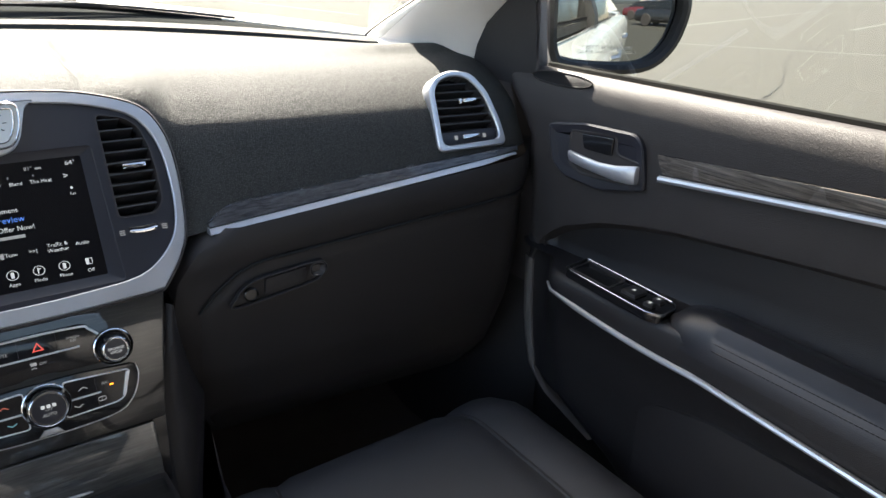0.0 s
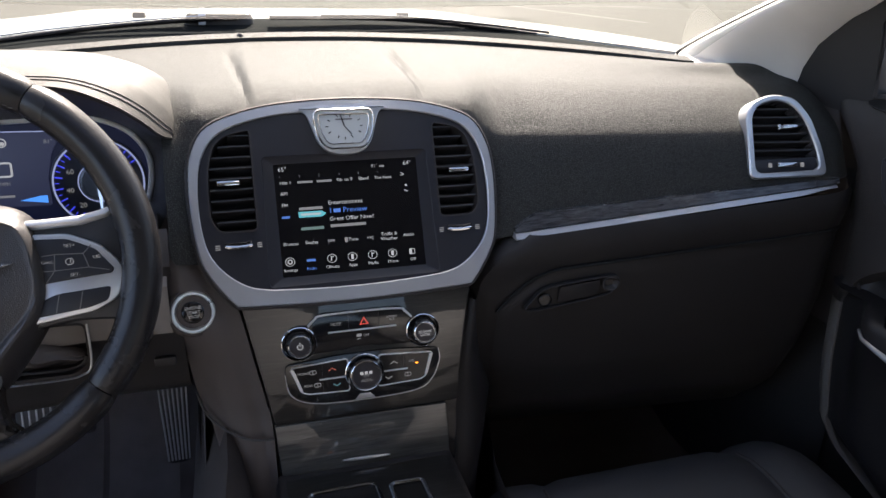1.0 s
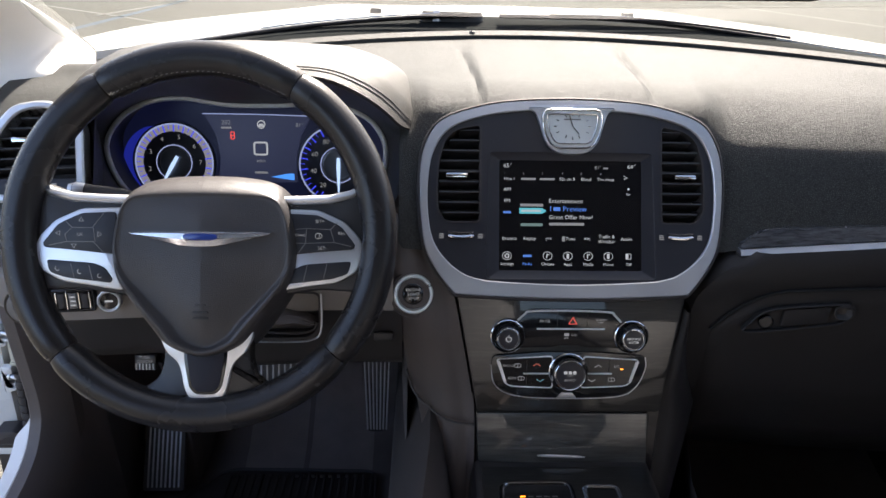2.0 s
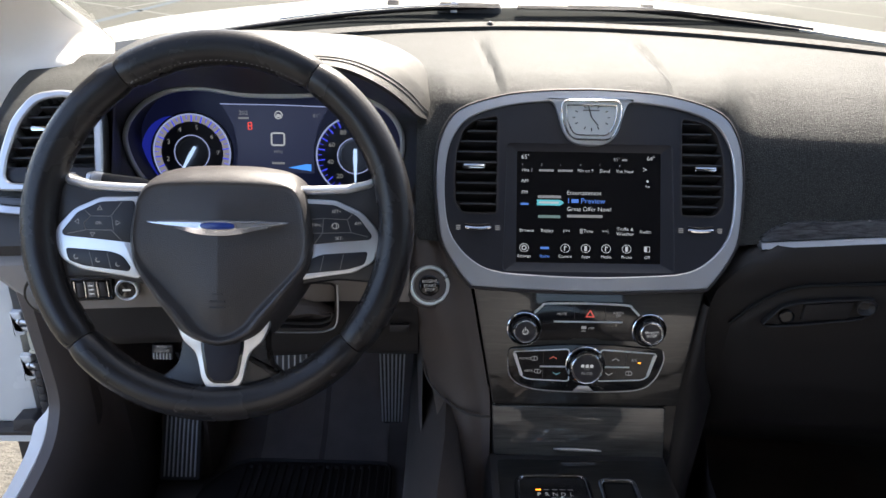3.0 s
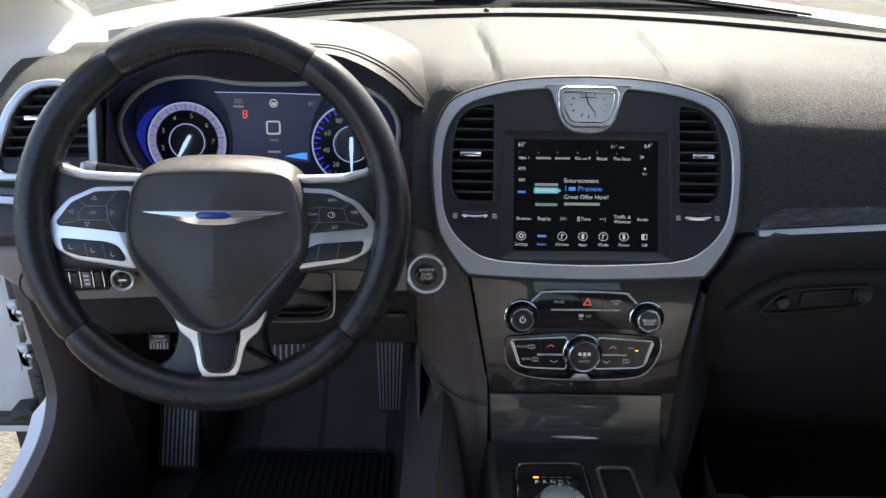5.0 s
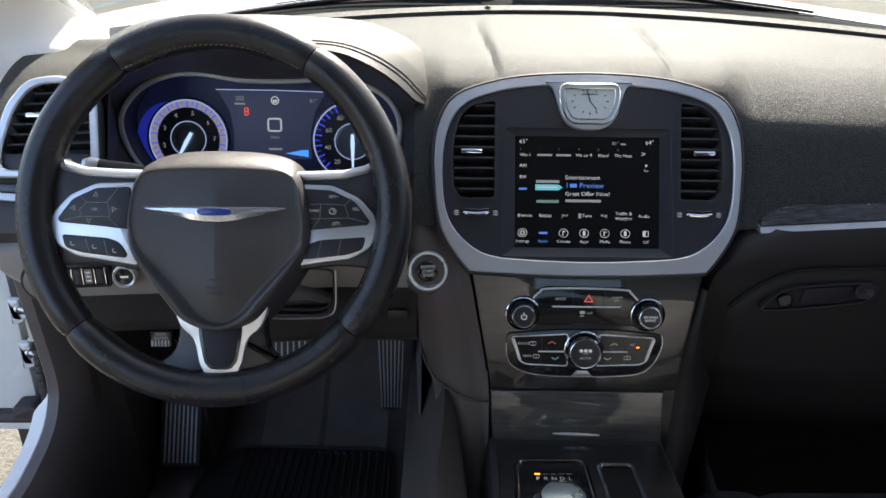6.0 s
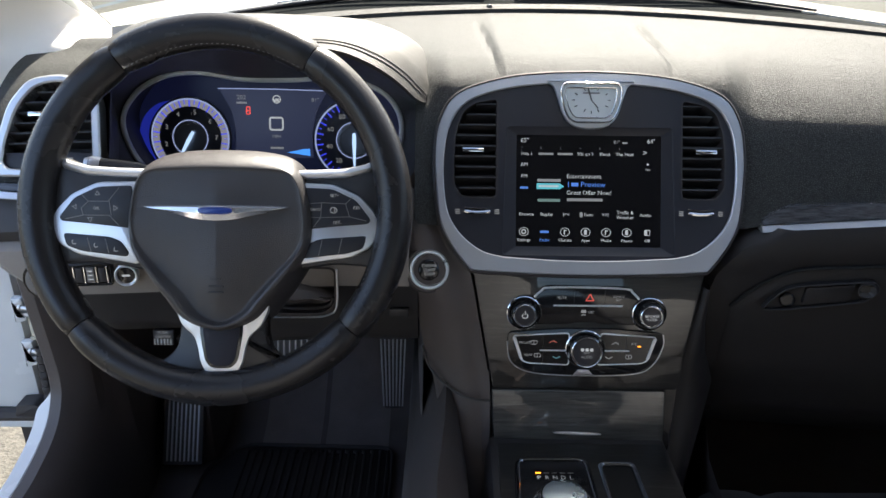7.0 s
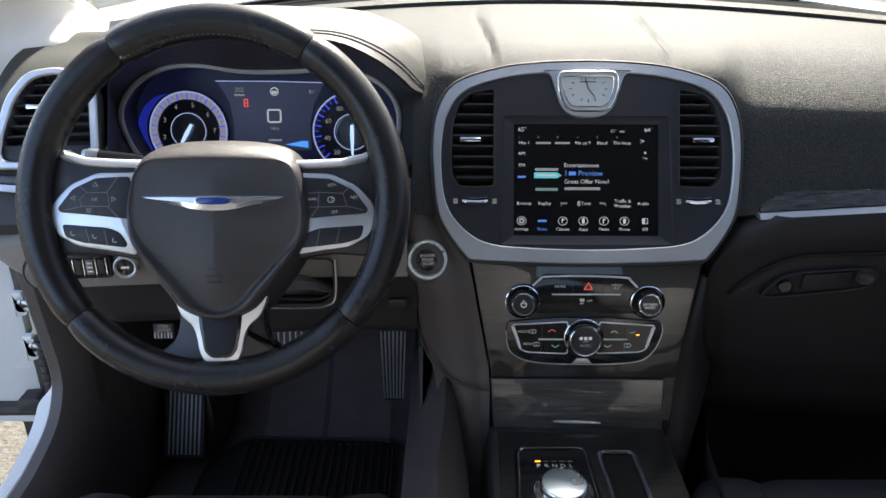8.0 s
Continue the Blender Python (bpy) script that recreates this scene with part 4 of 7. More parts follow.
# ---- steering wheel ----
WH = plane_frame(-0.405, 0.741, 0.981, 23)
wheel = thing("steering_wheel", WH, "black leather steering wheel with satin silver spokes", "steering wheel")
RIM_R, RIM_T = 0.1803, 0.0182


def rim_section(a0, a1, n, swell=0.0):
    """A stretch of the rim, its section a little deeper than wide, pinched at the ends like sewn leather."""
    loops = []
    for i in range(n + 1):
        t = a0 + (a1 - a0) * i / n
        end = min(i, n - i)
        pinch = 1 - (0.14, 0.05, 0.01)[end] if end < 3 else 1.0
        ring = []
        for k in range(20):
            b = 2 * math.pi * k / 20
            r = RIM_R + RIM_T * pinch * math.cos(b)
            ring.append(Vector((r * math.cos(t), r * math.sin(t), RIM_T * 1.08 * pinch * math.sin(b))))
        loops.append(ring)
    bm = bmesh.new()
    loft(bm, loops, cap_first=True, cap_last=True)
    return bm


ANG = [radians(d) for d in (58, 123, 221, 319)]
RIMS = ((ANG[0], ANG[1], 34), (ANG[1] + 0.006, ANG[2], 46), (ANG[2] + 0.006, ANG[3], 46), (ANG[3] + 0.006 - 2 * math.pi, ANG[0] - 0.006, 46))
for a0, a1, n in RIMS:
    part("rim_section", rim_section(a0, a1, n), LEATHER, wheel)
THREAD = material("pale_grey_thread", (0.16, 0.155, 0.15), 0.8)
bm = bmesh.new()
for a0, a1 in ((radians(59), radians(122)), (radians(-38), radians(-20))):
    n = int((a1 - a0) * 0.168 / 0.0052)
    for i in range(n):
        t = a0 + (a1 - a0) * (i + 0.5) / n
        p = Vector((0.1655 * math.cos(t), 0.1655 * math.sin(t), 0.0107))
        box(bm, (0, 0, 0), (0.0034, 0.0009, 0.0009), 0, Matrix.Translation(p) @ Matrix.Rotation(t + math.pi / 2 + 0.25, 4, "Z"))
tagged(part("stitching", bm, THREAD, wheel), "pale thread stitching", kind="stuff")

# the hub behind the cover and the arms out to the rim
bm = bmesh.new()
lathe(bm, [(0.045, -0.10), (0.05, -0.05), (0.055, -0.03), (0.05, -0.02), (0, -0.018)], 32)
part("hub", bm, PLASTIC, wheel)
SPOKE = [(-0.07, 0.038), (-0.11, 0.0405), (-0.14, 0.045), (-0.166, 0.055), (-0.178, 0.02), (-0.176, -0.03), (-0.166, -0.058), (-0.15, -0.056), (-0.12, -0.054), (-0.07, -0.062)]
SILVER = [(-0.076, 0.0285), (-0.118, 0.0275), (-0.145, 0.0155), (-0.1615, -0.002), (-0.1655, -0.016), (-0.1575, -0.036), (-0.138, -0.0465), (-0.11, -0.0505), (-0.076, -0.056)]
PADS = [[(-0.0835, 0.0238), (-0.118, 0.0222), (-0.1415, 0.011), (-0.1565, -0.0085), (-0.154, -0.0125), (-0.12, -0.0155), (-0.0815, -0.0195)], [(-0.1525, -0.0245), (-0.149, -0.0375), (-0.133, -0.0428), (-0.0885, -0.048), (-0.0865, -0.044), (-0.0945, -0.0325), (-0.106, -0.028)]]
BUTTON = material("satin_button_rubber", (0.016, 0.016, 0.019), 0.45, grain=0.1, grain_size=0.0006)
for side in (1, -1):
    flip = lambda pts: [Vector((p[0] * side, p[1])) for p in pts]
    bm = bmesh.new()
    slab(bm, flip(rounded(SPOKE, 0.008, 4)), -0.026, -0.001, 0.006)
    part("spoke", bm, PLASTIC, wheel)
    # the arm's upper ridge: satin silver paints the sun on a leather-like edge
    bm = bmesh.new()
    tube(bm, [(side * x, y, z) for x, y, z in ((-0.07, 0.0365, -0.004), (-0.10, 0.037, -0.003), (-0.13, 0.0385, -0.003), (-0.152, 0.044, -0.004), (-0.163, 0.053, -0.007))], [0.006, 0.0062, 0.0062, 0.006, 0.003], 12, flat=0.8, up=(0, 1, 0))
    part("spoke_ridge", bm, SATIN, wheel, "upper spoke edge, silver for sunlit leather")
    bm = bmesh.new()
    slab(bm, flip(rounded(SILVER, 0.006, 5)), -0.004, 0.004, 0.0025)
    part("spoke_trim", bm, SATIN, wheel, "satin silver spoke trim")
    for k, pad in enumerate(PADS):
        shape = rounded(pad, 0.004, 4)
        bm = bmesh.new()
        slab(bm, flip(shape), 0.003, 0.0052, 0.0008)
        part("button_pad", bm, BUTTON, wheel)
    marks = []
    if side == 1:
        marks = [("\u25b3", -0.118, 0.0155, 0.006), ("\u25c1", -0.141, 0.0015, 0.006), ("OK", -0.119, 0.0005, 0.0045), ("\u25b7", -0.0995, 0.0005, 0.006), ("\u25bd", -0.125, -0.0115, 0.006)]
        gaps = [((-0.134, 0.0145), (-0.127, 0.0075)), ((-0.127, 0.0075), (-0.107, 0.0075)), ((-0.107, 0.0075), (-0.096, 0.022)), ((-0.132, -0.0065), (-0.106, -0.0065)), ((-0.106, 0.0075), (-0.104, -0.0065)), ((-0.106, -0.0065), (-0.096, -0.017)), ((-0.134, 0.0005), (-0.127, 0.0075)), ((-0.134, 0.0005), (-0.132, -0.0065)), ((-0.132, -0.0065), (-0.15, -0.0105)), ((-0.128, -0.029), (-0.124, -0.044)), ((-0.110, -0.03), (-0.106, -0.046))]
    else:
        marks = [("SET+", 0.12, 0.0155, 0.0046), ("RES", 0.142, 0.0035, 0.0044), ("CANC", 0.1005, 0.0015, 0.0036), ("SET-", 0.123, -0.0115, 0.0046)]
        gaps = [((0.096, 0.0075), (0.107, 0.0085)), ((0.107, 0.0085), (0.131, 0.0075)), ((0.131, 0.0075), (0.138, 0.0145)), ((0.106, -0.0065), (0.135, -0.0055)), ((0.107, 0.0085), (0.106, -0.0065)), ((0.106, -0.0065), (0.098, -0.0175)), ((0.131, 0.0075), (0.135, -0.0055)), ((0.135, -0.0055), (0.152, -0.0095)), ((0.096, -0.0065), (0.106, -0.0065)), ((0.108, -0.028), (0.104, -0.046)), ((0.128, -0.026), (0.124, -0.044))]
    for words, x, y, size in marks:
        lettering(words, size, wheel, x, y, 0.0055, GREY, "button_mark")
    for (xa, ya), (xb, yb) in gaps:
        bm = bmesh.new()
        ln = math.hypot(xb - xa, yb - ya)
        box(bm, (0, 0, 0), (ln, 0.0008, 0.0003), 0, Matrix.Translation(((xa + xb) / 2, (ya + yb) / 2, 0.00535)) @ Matrix.Rotation(math.atan2(yb - ya, xb - xa), 4, "Z"))
        part("button_gap", bm, DARKGREY, wheel)
# small symbols of the lower pads and the cruise mark
for x, y in ((-0.141, -0.0335), (-0.119, -0.0365), (-0.099, -0.0405)):
    bm = bmesh.new()
    tube(bm, [(x + 0.0022 * math.cos(t), y + 0.0022 * math.sin(t), 0.0053) for t in [2.2 + 3.4 * i / 10 for i in range(11)]], 0.0005, 6)
    part("button_mark", bm, GREY, wheel)
bm = bmesh.new()
ring = [p + Vector((0.119, 0.001)) for p in oval(0.0075, 0.0065, 20)]
rim_band(bm, ring, inset(ring, 0.0008), 0.005, 0.0056, 0.0001)
box(bm, (0.12, 0.0015, 0.0053), (0.0008, 0.004, 0.0005))
part("button_mark", bm, GREY, wheel)

# the lower arm
ARM = Matrix.Translation((0.0072, 0, 0))
LOW = [(-0.046, -0.09), (-0.0435, -0.122), (-0.048, -0.142), (-0.064, -0.1545), (-0.092, -0.160), (-0.085, -0.17), (-0.045, -0.183), (0, -0.187), (0.045, -0.183), (0.085, -0.17), (0.092, -0.160), (0.064, -0.1545), (0.048, -0.142), (0.0435, -0.122), (0.046, -0.09)]
bm = bmesh.new()
slab(bm, rounded(LOW, 0.008, 4), -0.018, 0.0015, 0.006)
part("lower_spoke", bm, LEATHER, wheel, "", ARM)
VOUT = [(0.0485, -0.088), (0.047, -0.101), (0.0400, -0.1175), (0.0280, -0.1270), (0.0240, -0.1400), (0.0218, -0.1540), (0.0165, -0.1635), (0.0110, -0.1658)]
VOUT = VOUT + [(-x, y) for x, y in reversed(VOUT)]
bm = bmesh.new()
slab(bm, rounded(VOUT, 0.006, 4), -0.004, 0.0055, 0.002)
part("lower_spoke_trim", bm, SATIN, wheel, "satin silver lower spoke trim", ARM)
VIN = [(0.0225, -0.092), (0.0215, -0.125), (0.0165, -0.1525), (0.01, -0.1595), (-0.01, -0.1595), (-0.0165, -0.1525), (-0.0215, -0.125), (-0.0225, -0.092)]
bm = bmesh.new()
slab(bm, rounded(VIN, 0.005, 4), 0.003, 0.0062, 0.0004)
part("lower_spoke_groove", bm, GLOSS, wheel, "", ARM)
VPAD = [(p[0] * 0.87, p[1] * 0.985) for p in VIN]
bm = bmesh.new()
slab(bm, rounded(VPAD, 0.005, 4), 0.004, 0.0072, 0.0014)
part("lower_spoke_insert", bm, material("matt_navy_insert", (0.016, 0.016, 0.024), 0.6, grain=0.2, grain_size=0.0008, spec=0.3), wheel, "dark lower spoke insert", ARM)

AIRBAG = material("grained_airbag_skin", (0.045, 0.0405, 0.0395), 0.38, grain=0.45, grain_size=0.0016, kind="leather")
# the airbag cover, a shield with a raised soft edge and a centre crease
COVER = curve_points([(0, 0.0655, 0), (0.042, 0.0635, 0), (0.07, 0.056, 0), (0.087, 0.037, 0), (0.0955, 0.01, 0), (0.0975, -0.018, 0), (0.0925, -0.042, 0), (0.0780, -0.068, 0), (0.061, -0.092, 0), (0.0415, -0.1125, 0), (0, -0.1245, 0), (-0.0415, -0.1125, 0), (-0.061, -0.092, 0), (-0.0780, -0.068, 0), (-0.0925, -0.042, 0), (-0.0975, -0.018, 0), (-0.0955, 0.01, 0), (-0.087, 0.037, 0), (-0.07, 0.056, 0), (-0.042, 0.0635, 0)], 100, True)
flat = [Vector((p.x, p.y)) for p in COVER]
HUB = Matrix.Translation((0.005, -0.0025, 0))


PANEL = curve_points([(0, 0.0430, 0), (0.040, 0.0422, 0), (0.0675, 0.0395, 0), (0.0785, 0.028, 0), (0.083, 0.006, 0), (0.0845, -0.014, 0), (0.0775, -0.036, 0), (0.056, -0.060, 0), (0.0345, -0.083, 0), (0.019, -0.101, 0), (0, -0.109, 0), (-0.019, -0.101, 0), (-0.0345, -0.083, 0), (-0.056, -0.060, 0), (-0.0775, -0.036, 0), (-0.0845, -0.014, 0), (-0.083, 0.006, 0), (-0.0785, 0.028, 0), (-0.0675, 0.0395, 0), (-0.040, 0.0422, 0)], 100, True)
face = [Vector((p.x, p.y)) for p in PANEL]


def blend(table, f):
    """Height at f in a table of (f, height), straight between entries."""
    for (fa, za), (fb, zb) in zip(table, table[1:]):
        if f <= fb:
            return za + (zb - za) * (f - fa) / (fb - fa)
    return table[-1][1]


SHOULDER = [(0.0, -0.020), (0.08, -0.0135), (0.3, -0.0005), (0.55, 0.0085), (0.75, 0.0135), (0.88, 0.0158), (0.95, 0.0163), (1.0, 0.0155)]
ROLL = [(0.0, -0.020), (0.08, -0.0130), (0.25, 0.0005), (0.4, 0.0105), (0.52, 0.0150), (0.62, 0.0166), (0.74, 0.0158), (0.86, 0.0108), (0.94, 0.0084), (1.0, 0.0080)]
bm = bmesh.new()
loops = [[Vector((p.x, p.y, -0.030)) for p in flat]]
for f in (0.0, 0.08, 0.18, 0.3, 0.42, 0.55, 0.66, 0.75, 0.83, 0.89, 0.94, 0.98, 1.0):
    ring = []
    for p, q in zip(flat, face):
        low = step(-0.005, -0.06, q.y)
        r = p.lerp(q, f)
        ring.append(Vector((r.x, r.y, blend(SHOULDER, f) * (1 - low) + blend(ROLL, f) * low)))
    loops.append(ring)
for g in (0.985, 0.95, 0.85, 0.7, 0.55, 0.4, 0.25, 0.12, 0.04):
    ring = []
    for q in face:
        low = step(-0.005, -0.06, q.y)
        edge = 0.0150 * (1 - low) + 0.0080 * low
        x, y = q.x * g, (q.y + 0.02) * g - 0.02
        crease = 0.0068 * max(0.0, 1 - abs(x) / 0.062) * step(1.0, 0.6, g)
        ring.append(Vector((x, y, 0.0140 + (edge - 0.0140) * g ** 2 + crease)))
    loops.append(ring)
loft(bm, loops, cap_first=True, cap_last=True)
part("airbag_cover", bm, AIRBAG, wheel, "soft black airbag cover", HUB)
# the badge: slender wings with a ridge, their lower bevel turned down
bm = bmesh.new()
edge = [(0.071, 0.0060), (0.062, 0.0026), (0.050, -0.0004), (0.037, -0.0030), (0.022, -0.0066), (0.010, -0.0080)]
edge = [(0, 0.0066), (0.02, 0.0066), (0.045, 0.0066)] + edge + [(0, -0.0083)] + [(-x, y) for x, y in reversed(edge)] + [(-0.045, 0.0066), (-0.02, 0.0066)]
loft(bm, [[Vector((x, y, 0.013)) for x, y in edge], [Vector((x, y, 0.0218 - 0.03 * max(0.0, abs(x) - 0.02))) for x, y in edge], [Vector((x * 0.97, 0.0030 + (y - 0.0030) * 0.42, 0.0252 - 0.035 * max(0.0, abs(x) - 0.02))) for x, y in edge]], cap_last=True)
part("winged_badge", bm, material("badge_chrome", (0.72, 0.72, 0.73), 0.14, 0.8, vary=0.03), wheel, "chrome winged badge", HUB, sharp=15)
bm = bmesh.new()
slab(bm, [Vector((p.x + 0.001, p.y + 0.0012)) for p in oval(0.034, 0.0070, 32, 3.0)], 0.018, 0.0262, 0.0006)
part("badge_centre", bm, material("blue_enamel", (0.02, 0.05, 0.24), 0.25, coat=0.6, vary=0.05), wheel, "blue enamel badge centre", HUB)
bm = bmesh.new()
slab(bm, [Vector((p.x + 0.001, p.y + 0.0012)) for p in oval(0.037, 0.0086, 32, 3.0)], 0.018, 0.0257, 0.0004)
part("badge_rim", bm, CHROME, wheel, "", HUB)
bm = bmesh.new()
for y, w, h in ((-0.066, 0.010, 0.003), (-0.0735, 0.015, 0.004), (-0.0795, 0.015, 0.003)):
    box(bm, (0, y, 0.0186 + (y + 0.07) * 0.1), (w, h * 0.45, 0.0022))
part("embossed_mark", bm, PLASTIC, wheel, "", HUB)

# ---- column, stalks ----
column = thing("steering_column", WH, "dark plastic steering column shroud with stalks", "steering column")
bm = bmesh.new()
loops = []
for z, w, h, dy in ((-0.03, 0.085, 0.09, -0.005), (-0.07, 0.11, 0.12, -0.01), (-0.16, 0.13, 0.14, -0.02), (-0.26, 0.14, 0.15, -0.03)):
    loops.append([Vector((p.x, p.y + dy, z)) for p in oval(w, h, 32, 3.2)])
loft(bm, loops, cap_first=True, cap_last=True)
part("shroud", bm, PLASTIC, column)
bm = bmesh.new()
tube(bm, [(-0.05, 0.03, -0.05), (-0.10, 0.045, -0.05), (-0.152, 0.05, -0.05)], [0.008, 0.007, 0.008], 12, flat=0.6)
part("stalk", bm, PLASTIC, column, "black indicator stalk")
bm = bmesh.new()
tube(bm, [(-0.140, 0.0485, -0.05), (-0.150, 0.050, -0.05), (-0.157, 0.0505, -0.05)], [0.0085, 0.0085, 0.006], 12, flat=0.6)
part("stalk_tip", bm, SATIN, column, "bright ring at the stalk end")
# ---- instrument binnacle ----
HOODSKIN = material("stitched_hood_leather", (0.072, 0.068, 0.062), 0.55, grain=0.6, grain_size=0.0014, kind="leather", spec=0.2)
binnacle = thing("instrument_hood", None, "stitched leather hood over the instruments", "instrument hood")
LIP = [(0, 1.137), (0.075, 1.1345), (0.125, 1.131), (0.164, 1.118), (0.191, 1.098), (0.2075, 1.075), (0.2125, 1.05), (0.205, 1.0), (0.19, 0.95), (0.16, 0.912), (0.08, 0.90)]
LIP = [(x, z) for x, z in LIP] + [(0, 0.898)] + [(-x, z) for x, z in reversed(LIP[1:])]
RING = [(-0.02, 1.0615), (0.046, 1.0615), (0.09, 1.065), (0.133, 1.059), (0.168, 1.038), (0.183, 1.0), (0.168, 0.945), (0.12, 0.912), (0.0, 0.902), (-0.12, 0.912), (-0.168, 0.945), (-0.185, 1.0), (-0.163, 1.04), (-0.123, 1.0635), (-0.077, 1.069)]


def around(pts, n, cx, y, f=1.0, cz=1.0):
    return [Vector((cx + p.x * f, y, cz + (p.y - cz) * f)) for p in curve_points([(x, z, 0) for x, z in pts], n, True)]


def lip_y(p):
    return 0.955 - 0.03 * step(1.05, 1.13, p.z)


N = 96
lip = around(LIP, N, -0.405, 0.95)
outer = [Vector((p.x, lip_y(p), p.z)) for p in lip]


def lip_edge(p, k):
    """k runs from the crest of the hood (0) over its rolled front band to the lower edge (1)."""
    u = step(1.03, 1.09, p.z)
    return Vector((-0.405 + (p.x + 0.405) * (1 - 0.035 * u * k), p.y - 0.045 * u * k, p.z - (0.013 + 0.009 * step(0.09, 0.19, abs(p.x + 0.405))) * u * k ** 1.3))


edge = [lip_edge(p, 1.0) for p in outer]
inner = [Vector((-0.405 + (p.x + 0.405) * 0.985, p.y + 0.004, 1.0 + (p.z - 1.0) * 0.96)) for p in edge]
bm = bmesh.new()
up = [p for p in outer]
loops = []
for k in (1.0, 0.85, 0.65, 0.45, 0.25, 0.1):
    loops.append([lip_edge(p, k) for p in up if p.z > 1.046])
for dy, dz, f in ((0.0, 0.0, 1.0), (0.03, 0.004, 1.008), (0.075, 0.006, 1.02), (0.13, -0.004, 1.05), (0.19, -0.026, 1.10), (0.24, -0.05, 1.14)):
    loops.append([Vector((-0.405 + (p.x + 0.405) * f, p.y + dy, max(1.0, p.z + dz * step(1.03, 1.1, p.z)))) for p in up if p.z > 1.046])
half = sorted(range(len(loops[0])), key=lambda i: loops[0][i].x)
loops = [[l[i] for i in half] for l in loops]
loft(bm, loops, closed=False)
part("hood_skin", bm, HOODSKIN, binnacle, "sunlit stitched leather hood skin")
STITCH = material("dark_thread", (0.022, 0.014, 0.012), 0.8)
for off in (1.55, 2.2):
    k = int(off)
    a = [p.lerp(q, off - k) for p, q in zip(loops[k], loops[k + 1])]
    bm = bmesh.new()
    tube(bm, [p + Vector((0, -0.0003, 0.0004)) for p in a], 0.00045, 6)
    part("stitch_line", bm, STITCH, binnacle)
ring = around(RING, N, -0.413, 1.0)
shift = min(range(N), key=lambda i: (ring[i] - Vector((-0.405, 1.0, 1.065))).length)
ring = ring[shift:] + ring[:shift]
if ring[5].x < ring[0].x:
    ring = [ring[0]] + ring[:0:-1]
mid = [a.lerp(b, 0.55) + Vector((0, 0.0, 0.004)) for a, b in zip(inner, ring)]
bm = bmesh.new()
loft(bm, [inner, mid, [p + (Vector((-0.413, 1.0, 0.99)) - p) * -0.02 for p in ring], ring])
part("inner_shroud", bm, SOFT, binnacle)
bm = bmesh.new()
loft(bm, [edge, inner])
part("lip_edge", bm, SOFT, binnacle)
# the flank between the outer vent and the instruments
bm = bmesh.new()
rows = []
for k in range(9):
    z = 0.93 + 0.148 * k / 8
    rows.append([Vector((-0.556, face_y(-0.556, z), z)), Vector((-0.566, face_y(-0.556, z) + 0.03, z)), Vector((-0.594, 0.955, min(z, 1.075))), Vector((-0.60, 0.99, min(z, 1.07)))])
loft(bm, rows, closed=False)
part("flank", bm, SOFT, binnacle)

cluster = thing("instrument_cluster", plane_frame(-0.405, 1.04, 0.98, 12), "lit instrument cluster with two dials and display", "instrument cluster")
bm = bmesh.new()
tube(bm, ring, 0.0036, 10, closed=True, up=(0, 1, 0))
ob = part("chrome_ring", bm, material("bright_satin_chrome", (0.85, 0.84, 0.82), 0.35, 0.35, vary=0.03), cluster)
ob.matrix_parent_inverse = cluster.matrix_world.inverted()
bm = bmesh.new()
loft(bm, [ring, [Vector((-0.413 + (p.x + 0.413) * 0.97, 1.045 + 0.2 * (p.z - 0.98), 0.985 + (p.z - 0.985) * 0.97)) for p in ring]])
ob = part("shroud_wall", bm, PLASTIC, cluster)
ob.matrix_parent_inverse = cluster.matrix_world.inverted()
FACE = bpy.data.materials.new("blue_lit_dial_face")
FACE.use_nodes = True
_p = FACE.node_tree.nodes["Principled BSDF"]
_p.inputs["Base Color"].default_value = (0.012, 0.013, 0.02, 1)
_p.inputs["Roughness"].default_value = 0.35
_p.inputs["Emission Color"].default_value = (0.05, 0.07, 0.3, 1)
_p.inputs["Emission Strength"].default_value = 0.012
bm = bmesh.new()
slab(bm, [Vector((p.x - 0.008, p.y)) for p in curve_points([(x * 0.99, (z - 0.985) * 0.99 + 0.003, 0) for x, z in RING], 80, True)], -0.012, 0.0)
part("face_plate", bm, FACE, cluster)
BAND = glowing("pale_dial_band", (0.46, 0.46, 0.50), 0.15)
DIALFACE = material("smoky_dial_face", (0.03, 0.032, 0.042), 0.3)
HALO = glowing("pale_blue_ring_light", (0.45, 0.55, 0.95), 0.2)
BLUEGLOW = glowing("blue_backlight", (0.05, 0.07, 0.9), 0.34)


